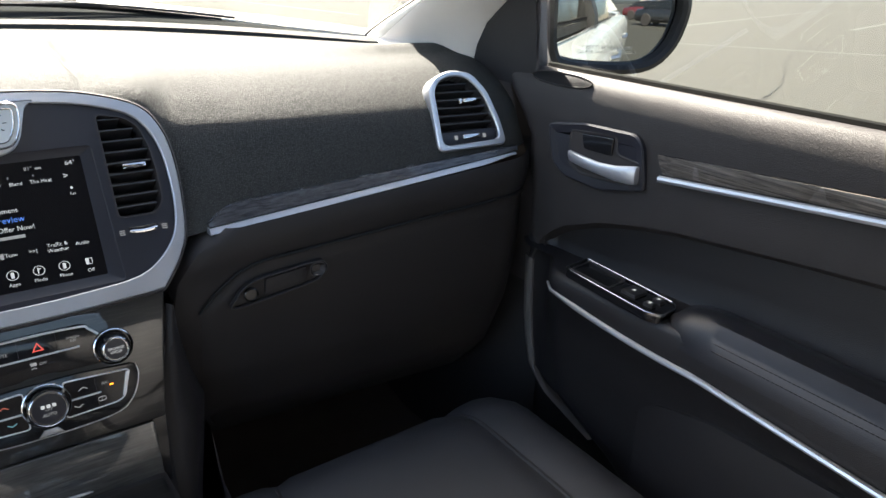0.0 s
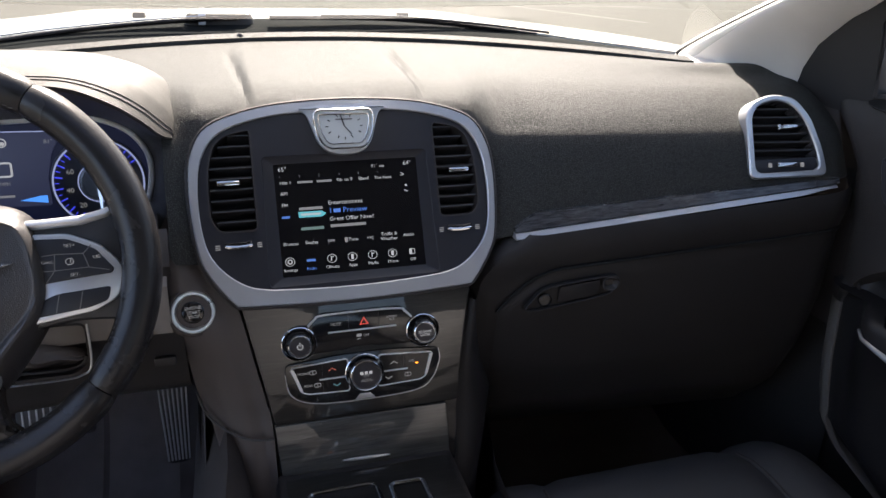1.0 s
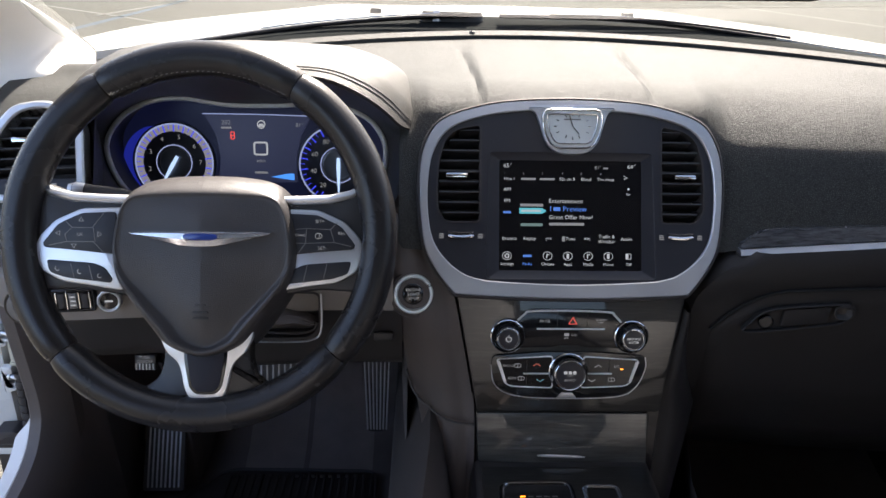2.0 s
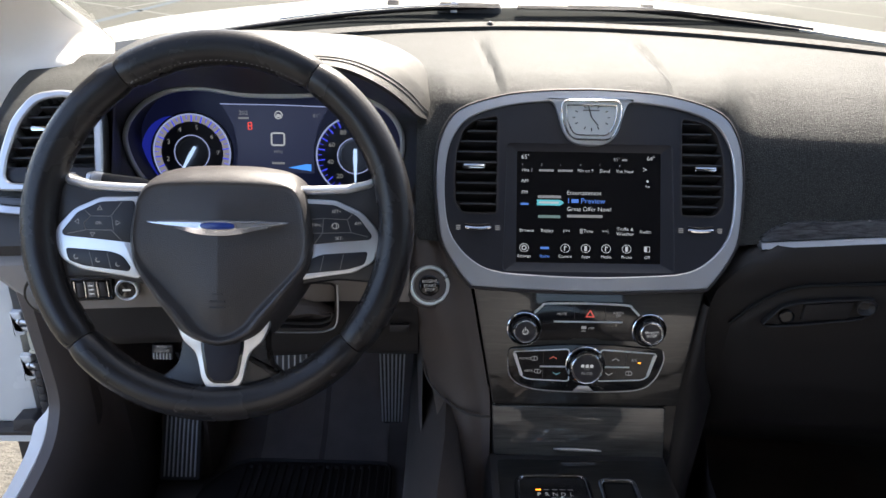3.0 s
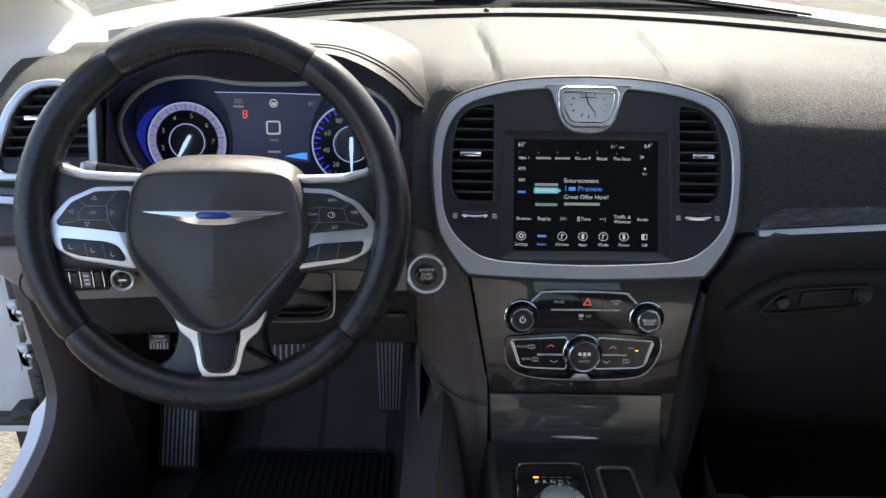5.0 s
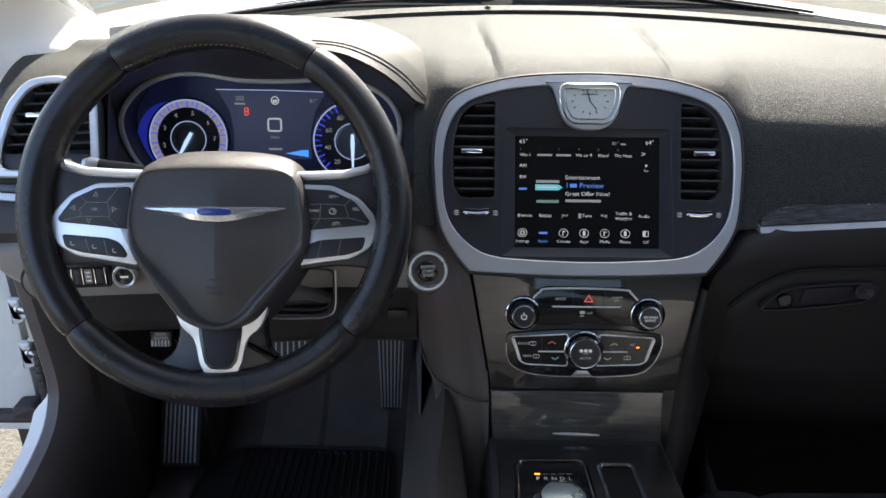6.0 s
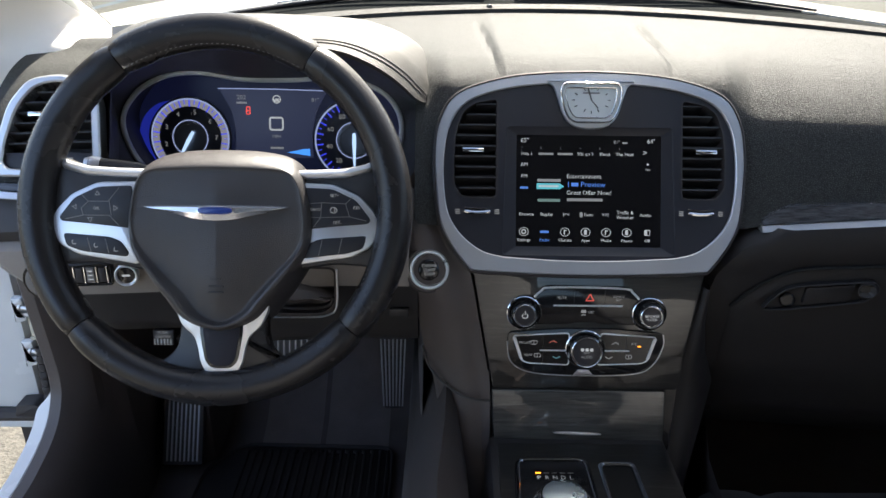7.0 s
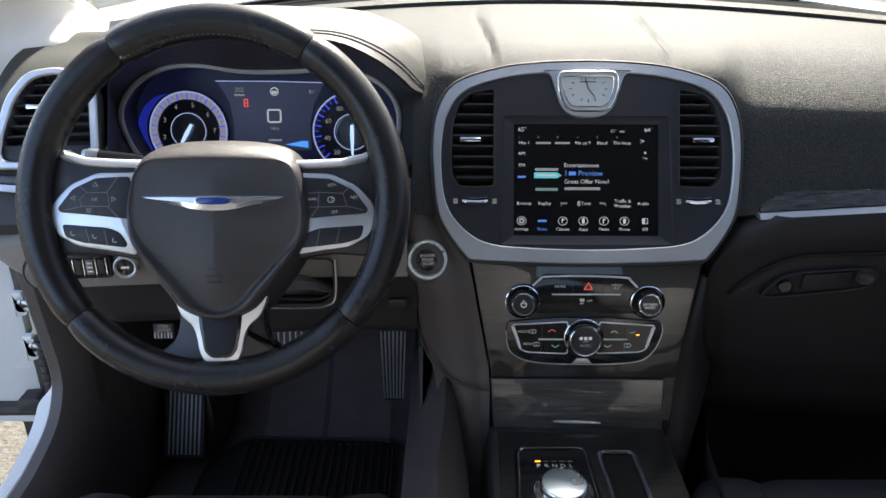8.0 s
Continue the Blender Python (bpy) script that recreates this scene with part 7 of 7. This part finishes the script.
# lower pocket and its slit
bm = bmesh.new()
rows = []
for k in range(24):
    y = 0.54 - 0.66 * k / 23
    f = min(1.0, k / 4) ** 0.5
    rows.append([Vector((0.676, y, 0.725 * f + 0.68 * (1 - f))), Vector((0.666 - 0.010 * f, y, 0.715 * f + 0.675 * (1 - f))), Vector((0.664 - 0.018 * f, y, 0.64)), Vector((0.672, y, 0.50))])
loft(bm, rows, closed=False)
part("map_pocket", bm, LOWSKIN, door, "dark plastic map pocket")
bm = bmesh.new()
tube(bm, curve_points([(0.676, 0.655, 0.657), (0.675, 0.632, 0.650), (0.675, 0.612, 0.638)], 10), 0.0018, 6)
part("pocket_edge", bm, DARKGREY, door)
# speaker cover at the front corner of the sill
n = Vector((-0.78, 0, 0.62))
TW = Matrix.Translation(Vector((0.7085, 0.782, 1.0785)) + n * 0.0005) @ Matrix(((0, 0.62, -0.78, 0), (-1, 0, 0, 0), (0, 0.78, 0.62, 0), (0, 0, 0, 1)))
bm = bmesh.new()
shape = oval(0.118, 0.021, 40, 2.3)
rim_band(bm, shape, inset(shape, 0.0014), -0.004, 0.0022, 0.0006)
part("tweeter_ring", bm, DOORSKIN, door, m=TW)
bm = bmesh.new()
slab(bm, inset(shape, 0.0012), -0.004, 0.001, 0.0004)
part("tweeter_cover", bm, material("speckled_grille", (0.012, 0.012, 0.013), 0.6, grain=0.9, grain_size=0.0012, spec=0.1), door, "oval speckled tweeter cover", TW)
# black corner trim inside the window's front corner and the glass run
bm = bmesh.new()
quad = [(0.975, 1.055), (0.971, 1.081), (0.963, 1.107), (0.939, 1.143), (0.891, 1.18), (0.80, 1.245), (0.845, 1.18), (0.839, 1.092), (0.838, 1.055)]
loft(bm, [[Vector((0.700 + 0.012 * (y < 0.85) - 0.08 * max(0, z - 1.09), y, z)) for y, z in quad], [Vector((0.735 - 0.08 * max(0, z - 1.09), y, z)) for y, z in quad]], cap_first=True, cap_last=True)
part("corner_trim", bm, LOWSKIN, door, "black triangular corner trim")
bm = bmesh.new()
tube(bm, [(0.714, 0.838, 1.085), (0.712, 0.844, 1.18), (0.70, 0.80, 1.25)], 0.004, 8)
part("glass_run", bm, RUBBER, door)
bm = bmesh.new()
tube(bm, [(0.715, 0.87, 1.215), (0.70, 0.70, 1.32), (0.68, 0.45, 1.405), (0.665, 0.0, 1.42), (0.665, -0.12, 1.42)], 0.02, 8)
part("window_frame", bm, PLASTIC, door)
bm = bmesh.new()
loft(bm, [[Vector((0.748, 0.84, 1.02)), Vector((0.748, -0.12, 1.02))], [Vector((0.70, 0.82, 1.27)), Vector((0.675, -0.12, 1.41))]], closed=False)
g = part("window_pane", bm, SIDEGLASS, door, "clear window pane")
g.visible_shadow = False
for side in (1, -1):
    bm = bmesh.new()
    loft(bm, [[Vector((side * (0.742 + 0.062 * (side < 0)), y, z)) for y in ((0.84 if side > 0 else 1.12), 1.1, 1.45)] for z in (0.3, 0.8, 1.085)], closed=False)
    solo("hinge_pillar", bm, RUBBER, "black hinge pillar behind the dash end", "pillar", kind="structure")

# ---- outer mirror ----
MIR = plane_frame(0.995, 0.932, 1.137, 0.2, -27.2)
mirror = thing("door_mirror", MIR, "black outer mirror reflecting the lot and white door", "mirror")
mshape = curve_points([(-0.108, 0.068, 0), (-0.112, 0.02, 0), (-0.106, -0.044, 0), (-0.085, -0.062, 0), (0.0, -0.067, 0), (0.06, -0.06, 0), (0.095, -0.028, 0), (0.11, 0.02, 0), (0.105, 0.05, 0), (0.075, 0.068, 0), (0.0, 0.078, 0), (-0.07, 0.078, 0)], 72, True)
mshape = [Vector((p.x, p.y)) for p in mshape]
bm = bmesh.new()
loft(bm, [at_height(mshape, -0.001), at_height(inset(mshape, -0.004), 0.014), at_height(inset(mshape, -0.012), 0.019), at_height(inset(mshape, -0.021), 0.013), at_height(inset(mshape, -0.025), -0.01), at_height(inset(mshape, -0.022), -0.04), at_height(inset(mshape, 0.01), -0.085), at_height(inset(mshape, 0.035), -0.105)], cap_last=True)
part("housing", bm, material("black_mirror_shell", (0.012, 0.012, 0.013), 0.4, spec=0.3), mirror)
SILVERED = material("mirror_silver", (0.38, 0.4, 0.4), 0.015, 1.0, vary=0.0, rough_vary=0.0)
bm = bmesh.new()
CURVE_R = 1.4
loops = []
for f in (1.0, 0.85, 0.7, 0.55, 0.4, 0.25, 0.1):
    loops.append([Vector((p.x * f * 1.01, p.y * f * 1.01, -(p.x * p.x + p.y * p.y) * f * f / (2 * CURVE_R))) for p in mshape])
loft(bm, loops, cap_last=True)
part("mirror_glass", bm, SILVERED, mirror, "silvered convex mirror glass")
ETCH = material("etched_frost", (0.34, 0.36, 0.36), 0.12, 1.0)
lettering("OBJECTS IN MIRROR ARE\nCLOSER THAN THEY APPEAR", 0.0085, mirror, -0.012, -0.047, 0.0003, ETCH, "etched_text")
bm = bmesh.new()
loops = []
for x, z, h, cy in ((-0.09, -0.05, 0.05, -0.005), (-0.14, -0.045, 0.045, -0.012), (-0.19, -0.03, 0.042, -0.02), (-0.25, 0.0, 0.045, -0.03)):
    loops.append([Vector((x, cy + h * math.sin(t), z + 0.03 * math.cos(t))) for t in [2 * math.pi * k / 16 for k in range(16)]])
loft(bm, loops, cap_first=True, cap_last=True)
part("stem", bm, GLOSS, mirror)

# ---- inner mirror, its lower edge at the top of the view ----
rear = thing("rear_view_mirror", plane_frame(0.04, 0.66, 1.2555, 0, 8), "black framed rear view mirror under the roof", "mirror")
bm = bmesh.new()
slab(bm, rounded([(-0.12, -0.034), (0.12, -0.034), (0.125, 0.034), (-0.125, 0.034)], 0.02, 6), -0.03, 0.004, 0.005)
part("housing", bm, PLASTIC, rear)
bm = bmesh.new()
slab(bm, rounded([(-0.115, -0.029), (0.115, -0.029), (0.12, 0.029), (-0.12, 0.029)], 0.018, 6), 0.0, 0.0045)
part("mirror_glass", bm, SILVERED, rear)
bm = bmesh.new()
tube(bm, [(0, 0.0, -0.02), (0, 0.03, -0.08), (0, 0.052, -0.15)], 0.012, 8)
part("stalk", bm, PLASTIC, rear)

# ---- driver's doorway: kick panel, sill and the open door ----
sill = thing("door_sill", None, "white painted sill with black plastic tread trim", "door sill")
EDGE = curve_points([(0.925, 0.92), (0.93, 0.82), (0.938, 0.74), (0.946, 0.67), (0.948, 0.63), (0.94, 0.602), (0.912, 0.572), (0.86, 0.552), (0.78, 0.542), (0.5, 0.54), (-0.1, 0.54)], 80)
bm = bmesh.new()
loops = []
for p in EDGE:
    y, z = p.x, p.y
    loops.append([Vector((-0.752, y + 0.012, z - 0.012)), Vector((-0.746, y + 0.0, z + 0.0)), Vector((-0.742, y - 0.005, z + 0.004)), Vector((-0.725, y - 0.008, z + 0.006)), Vector((-0.70, y + 0.01, z - 0.01)), Vector((-0.682, y + 0.045, z - 0.05)), Vector((-0.672, y + 0.09, max(0.33, z - 0.24)))])
loft(bm, loops, closed=False)
part("tread_trim", bm, WARMSOFT, sill, "black plastic sill trim")
bm = bmesh.new()
loops = []
for p in EDGE:
    y, z = p.x, p.y
    if z < 0.612:
        w = step(0.612, 0.585, z)
        loops.append([Vector((-0.740, y + 0.008, z - 0.006)), Vector((-0.748, y + 0.004, z + 0.0005)), Vector((-0.750 - 0.018 * w, y + 0.006, z - 0.002)), Vector((-0.752 - 0.022 * w, y + 0.012, z - 0.016)), Vector((-0.752 - 0.022 * w, y + 0.03, z - 0.25))])
loft(bm, loops, closed=False)
part("painted_sill", bm, PAINT, sill, "white painted sill edge")
bm = bmesh.new()
loft(bm, [[Vector((-0.69, 0.965, z)), Vector((-0.675, 1.06, z)), Vector((-0.70, 1.30, z)), Vector((-0.72, 1.44, z))] for z in (0.33, 0.6, 0.92)], closed=False)
part("kick_panel", bm, WARMSOFT, sill)
bm = bmesh.new()
loft(bm, [[Vector((0.735, 0.80, z)), Vector((0.712, 0.88, z)), Vector((0.70, 1.10, z)), Vector((0.72, 1.44, z))] for z in (0.33, 0.6, 0.98)], closed=False)
solo("passenger_kick_panel", bm, PLASTIC, "black plastic kick panel of the passenger footwell", "kick panel", kind="structure")
for side in (-1, 1):
    bm = bmesh.new()
    loft(bm, [[Vector((side * 0.697, face_y(0.697, z) + 0.001, z)), Vector((side * 0.702, face_y(0.697, z) + 0.04, z)), Vector((side * 0.71, 1.0, min(z, 1.085))), Vector((side * 0.72, 1.2, min(z, 1.07)))] for z in ((0.75 if side > 0 else 0.915), 0.95, 1.0, 1.04, 1.06)], closed=False)
    solo("dash_end_cover", bm, SOFT, "soft black end cover of the dashboard", "dash cover", kind="structure")
odoor = thing("driver_door", None, "open white driver door seen at its hinge edge", "car door")
bm = bmesh.new()
box(bm, (-1.305, 1.135, 0.765), (0.94, 0.15, 0.55), 0.03)
part("shell", bm, PAINT, odoor)
bm = bmesh.new()
box(bm, (-1.47, 1.05, 0.78), (0.60, 0.04, 0.50), 0.03)
part("lining", bm, SOFT, odoor)
bm = bmesh.new()
tube(bm, [(-0.84, 1.062, 0.486), (-1.2, 1.058, 0.486), (-1.75, 1.058, 0.486)], 0.012, 8)
part("bottom_seal", bm, RUBBER, odoor, "black rubber door seal")
bm = bmesh.new()
box(bm, (-1.30, 1.085, 0.4665), (0.92, 0.05, 0.018), 0.006)
part("bottom_flange", bm, PAINT, odoor)
bm = bmesh.new()
slab(bm, rounded([(-0.024, -0.012), (0.020, -0.014), (0.024, 0.004), (0.012, 0.013), (-0.018, 0.011)], 0.004, 4), 0.0, 0.03, 0.003)
part("seal_corner", bm, RUBBER, odoor, "black rubber corner plate", Matrix.Translation((-0.8445, 1.062, 0.513)) @ Matrix.Rotation(radians(90), 4, "X"))
bm = bmesh.new()
for k in range(7):
    z = 0.523 + 0.0145 * k
    lathe(bm, [(0.0075, 0.0), (0.0092, 0.004), (0.0092, 0.009), (0.0075, 0.0135)], 14, Matrix.Translation((-0.8145 + 0.0006 * k, 1.05, z)) @ Matrix.Diagonal((1.0, 0.8, 1.0, 1)))
part("wiring_boot", bm, RUBBER, odoor, "black ribbed wiring boot")
for z0, h in ((0.690, 0.044), (0.611, 0.048)):
    hinge_at = Matrix.Translation((-0.830, 1.058, z0)) @ Matrix.Rotation(radians(90), 4, "X")
    bm = bmesh.new()
    web = rounded([(-0.009, -h / 2), (0.010, -h / 2 + 0.005), (0.011, -h / 2 + 0.013), (-0.002, -h / 2 + 0.014), (-0.002, h / 2 - 0.014), (0.010, h / 2 - 0.012), (0.009, h / 2), (-0.009, h / 2)], 0.003, 4)
    slab(bm, web, 0.0, 0.011, 0.003)
    plate = part("hinge", bm, PAINT, odoor, "white painted hinge bracket", hinge_at)
    bm = bmesh.new()
    box(bm, (0.010, -h * 0.18, 0.004), (0.034, 0.007, 0.009), 0.002)
    part("arm", bm, PAINT, plate)
    bm = bmesh.new()
    lathe(bm, [(0.0062, 0), (0.0062, 0.005), (0.0042, 0.0055), (0.0038, 0.016), (0.0026, 0.018)], 12, Matrix.Translation((0.002, h * 0.12, 0.006)) @ Matrix.Rotation(radians(70), 4, "Y"))
    part("bolt", bm, SATIN, plate, "bright hinge bolt")
bm = bmesh.new()
box(bm, (-0.814, 1.068, 0.662), (0.017, 0.03, 0.046), 0.004)
box(bm, (-0.814, 1.068, 0.6385), (0.02, 0.033, 0.006), 0.002)
part("check_strap_cover", bm, material("cream_plastic", (0.62, 0.58, 0.46), 0.5), odoor, "cream plastic check strap cover")
bm = bmesh.new()
loft(bm, [[Vector((-0.752, 0.955, z)), Vector((-0.775, 1.05, z)), Vector((-0.80, 1.12, z)), Vector((-0.93, 1.13, z))] for z in (0.35, 0.6, 1.0)], closed=False)
part("body_pillar", bm, RUBBER, body)
# ---- parking lot ----
def ground_strip(name, a, b, w, mat, label, category, z=0.004, group=""):
    a, b = Vector((*a, 0)), Vector((*b, 0))
    t = (b - a).normalized()
    s = Vector((-t.y, t.x, 0)) * w / 2
    bm = bmesh.new()
    n = max(2, int((b - a).length / 0.5))
    loft(bm, [[a + (b - a) * i / n + s * (1 + 0.1 * math.sin(i * 2.3)) + Vector((0, 0, z)) for i in range(n + 1)], [a + (b - a) * i / n - s * (1 + 0.1 * math.cos(i * 1.7)) + Vector((0, 0, z)) for i in range(n + 1)]], closed=False)
    return solo(name, bm, mat, label, category, group=group)


for a, b in (((9.6, 8.9), (12.9, 5.2)), ((13.6, 9.8), (24.0, 12.1)), ((7.0, 18.5), (8.2, 13.6)), ((10.0, 17.8), (15.0, 15.4)), ((-4.2, 12.2), (-7.6, 15.2)), ((-5.7, 13.25), (-4.9, 19.0)), ((-2.6, 19.0), (1.2, 16.6)), ((6.0, 18.4), (11.0, 18.0)), ((17.5, 8.0), (30.0, 10.6)), ((20.0, 16.0), (34.0, 18.5))):
    ground_strip("parking_line", a, b, 0.1, LINEPAINT, "worn white parking line on the asphalt", "parking line", group="parking lines")
ground_strip("blue_parking_line", (-5.2, 10.2), (-5.35, 22.0), 0.16, material("worn_blue_line_paint", (0.03, 0.05, 0.075), 0.8, vary=0.2, vary_size=0.2), "worn blue parking line on the asphalt", "parking line")
CRACK = material("dark_crack_filler", (0.035, 0.033, 0.03), 0.9)


def crack(pts, w, seed):
    rnd = random.Random(seed)
    path = []
    for (xa, ya), (xb, yb) in zip(pts, pts[1:]):
        for k in range(8):
            f = k / 8
            path.append(Vector((xa + (xb - xa) * f + rnd.uniform(-0.05, 0.05), ya + (yb - ya) * f + rnd.uniform(-0.05, 0.05), 0.005)))
    bm = bmesh.new()
    la, lb = [], []
    for i, p in enumerate(path):
        t = (path[min(i + 1, len(path) - 1)] - path[max(i - 1, 0)]).normalized()
        s = Vector((-t.y, t.x, 0)) * w * rnd.uniform(0.1, 0.24)
        la.append(p + s)
        lb.append(p - s)
    loft(bm, [la, lb], closed=False)
    solo("pavement_crack", bm, CRACK, "dark jagged crack in the asphalt", "crack", group="pavement cracks")


crack([(6.7, 3.75), (7.0, 3.95), (7.9, 4.3), (9.2, 4.92), (10.2, 5.5), (11.8, 6.2)], 0.05, 1)
crack([(9.8, 5.35), (9.0, 6.0), (8.2, 6.6)], 0.035, 2)
crack([(11.8, 6.2), (14.2, 6.7), (17.0, 7.8)], 0.04, 3)
crack([(20.0, 11.0), (24.0, 12.6), (30.0, 13.6)], 0.06, 4)
crack([(10.6, 14.2), (10.9, 15.4), (11.6, 16.6), (11.4, 18.2)], 0.05, 5)
crack([(6.3, 15.6), (6.5, 17.0), (6.9, 18.6)], 0.05, 6)


# ---- what the outer mirror shows: a dark car, a wall and palms ----
DARKPAINT = material("black_car_paint", (0.012, 0.012, 0.014), 0.2, coat=0.8, vary=0.05)
DARKGLASS = material("dark_car_glass", (0.012, 0.014, 0.015), 0.08)
TYRE = RUBBER


HUBCAP = material("dark_alloy", (0.006, 0.006, 0.007), 0.7, spec=0.1)


def parked_car(name, m, paint, label):
    c = thing(name, m, label, "car", "parked cars")
    bm = bmesh.new()
    secs = []
    for y, w, z0, z1 in ((-2.3, 0.75, 0.35, 0.72), (-2.15, 0.86, 0.25, 0.86), (-1.4, 0.91, 0.22, 0.95), (0.0, 0.92, 0.22, 0.95), (1.2, 0.91, 0.22, 0.92), (2.0, 0.87, 0.25, 0.78), (2.3, 0.74, 0.33, 0.62)):
        secs.append([Vector((x * w, y, z)) for x, z in ((-0.9, z0), (-1, z0 + 0.12), (-1, (z0 + z1) / 2), (-0.94, z1 - 0.05), (-0.8, z1), (0, z1 + 0.02), (0.8, z1), (0.94, z1 - 0.05), (1, (z0 + z1) / 2), (1, z0 + 0.12), (0.9, z0))])
    loft(bm, secs, cap_first=True, cap_last=True)
    part("body", bm, paint, c)
    bm = bmesh.new()
    secs = []
    for y, w, z in ((-1.75, 0.76, 0.94), (-1.05, 0.66, 1.32), (-0.2, 0.66, 1.40), (0.35, 0.66, 1.36), (1.15, 0.76, 0.94)):
        secs.append([Vector((-w - 0.08, y, 0.93)), Vector((-w, y, z)), Vector((0, y, z + 0.03)), Vector((w, y, z)), Vector((w + 0.08, y, 0.93))])
    loft(bm, secs, closed=False)
    part("cabin_glass", bm, DARKGLASS, c)
    bm = bmesh.new()
    loft(bm, [[Vector((x * 0.67, y, z - 0.05 * abs(x) ** 3 + 0.015)) for x in (-1, -0.6, 0, 0.6, 1)] for y, z in ((-1.1, 1.33), (-0.2, 1.425), (0.38, 1.375))], closed=False)
    part("roof", bm, paint, c)
    for sx in (-1, 1):
        for y in (-1.4, 1.4):
            bm = bmesh.new()
            lathe(bm, [(0.21, -0.1), (0.33, -0.1), (0.335, 0.08), (0.31, 0.105), (0.22, 0.105)], 28, Matrix.Translation((sx * 0.84, y, 0.335)) @ Matrix.Rotation(sx * math.pi / 2, 4, "Y"))
            w = part("wheel", bm, TYRE, c)
            bm = bmesh.new()
            lathe(bm, [(0.215, 0.07), (0.21, 0.1), (0.06, 0.08), (0.0, 0.085)], 20, Matrix.Translation((sx * 0.84, y, 0.335)) @ Matrix.Rotation(sx * math.pi / 2, 4, "Y"))
            part("hub_cap", bm, HUBCAP, w, "dark grey alloy wheel")
        bm = bmesh.new()
        box(bm, (sx * 0.62, 2.19, 0.62), (0.3, 0.12, 0.09), 0.03)
        part("headlight", bm, SATIN, c)
    bm = bmesh.new()
    box(bm, (0, 2.27, 0.48), (0.9, 0.06, 0.14), 0.02)
    part("grille", bm, RUBBER, c)
    return c


parked_car("parked_car", pose(3.3, -14.6, 0, 0, 0, -62), DARKPAINT, "black sedan parked across the lot")
parked_car("parked_car", pose(2.2, -21.0, 0, 0, 0, -70), material("maroon_paint", (0.12, 0.015, 0.02), 0.25, coat=0.6), "dark red car parked beyond the sedan")
wall = thing("far_building", pose(37, -125, 0), "long low beige building across the lot", "building")
bm = bmesh.new()
box(bm, (0, 0, 2.6), (70, 8, 5.2), 0.1)
part("wall", bm, material("beige_stucco", (0.48, 0.42, 0.34), 0.85, grain=0.4, grain_size=0.05, vary=0.08, vary_size=1.5), wall)
bm = bmesh.new()
box(bm, (0, 0, 5.35), (70.6, 8.6, 0.35), 0.05)
part("parapet", bm, material("pale_parapet", (0.55, 0.5, 0.42), 0.8), wall)
for k in range(8):
    bm = bmesh.new()
    box(bm, (-28 + 8 * k, 4.0, 1.6), (3.0, 0.16, 2.4), 0.02)
    part("window", bm, DARKGLASS, wall)


def palm(x, y, h, seed):
    rnd = random.Random(seed)
    t = thing("palm_tree", pose(x, y, 0), "tall slender palm tree with a round crown", "palm tree", "palm trees")
    bm = bmesh.new()
    path = curve_points([(0, 0, 0), (0.1, 0.05, h * 0.5), (0.25, 0.0, h)], 14)
    tube(bm, path, [0.28 - 0.13 * i / 13 for i in range(14)], 10)
    part("trunk", bm, material("palm_bark", (0.2, 0.15, 0.11), 0.9, grain=0.8, grain_size=0.06), t)
    top = path[-1]
    bm = bmesh.new()
    for k in range(34):
        a, e0 = rnd.uniform(0, 2 * math.pi), rnd.uniform(-0.5, 1.2)
        ln = rnd.uniform(1.5, 2.1)
        spine = []
        for i in range(7):
            f = i / 6
            r = ln * f
            spine.append(top + Vector((math.cos(a) * r * math.cos(e0), math.sin(a) * r * math.cos(e0), r * math.sin(e0) - 0.75 * f * f * ln)))
        side = Vector((-math.sin(a), math.cos(a), 0))
        for i in range(6):
            for s in (-1, 1):
                for q in (0.25, 0.75):
                    p = spine[i].lerp(spine[i + 1], q)
                    tip = p + side * s * 0.38 * (1 - 0.6 * i / 6) + (spine[i + 1] - spine[i]) * 0.8 + Vector((0, 0, -0.12))
                    w = (spine[i + 1] - spine[i]) * 0.16
                    bm.faces.new([bm.verts.new(v) for v in (p - w, p + w, tip)])
    part("crown", bm, material("palm_leaf", (0.05, 0.085, 0.03), 0.6, vary=0.3, vary_size=0.4), t)


palm(16.0, -84.0, 8.5, 3)
palm(22.5, -86.0, 13.0, 8)
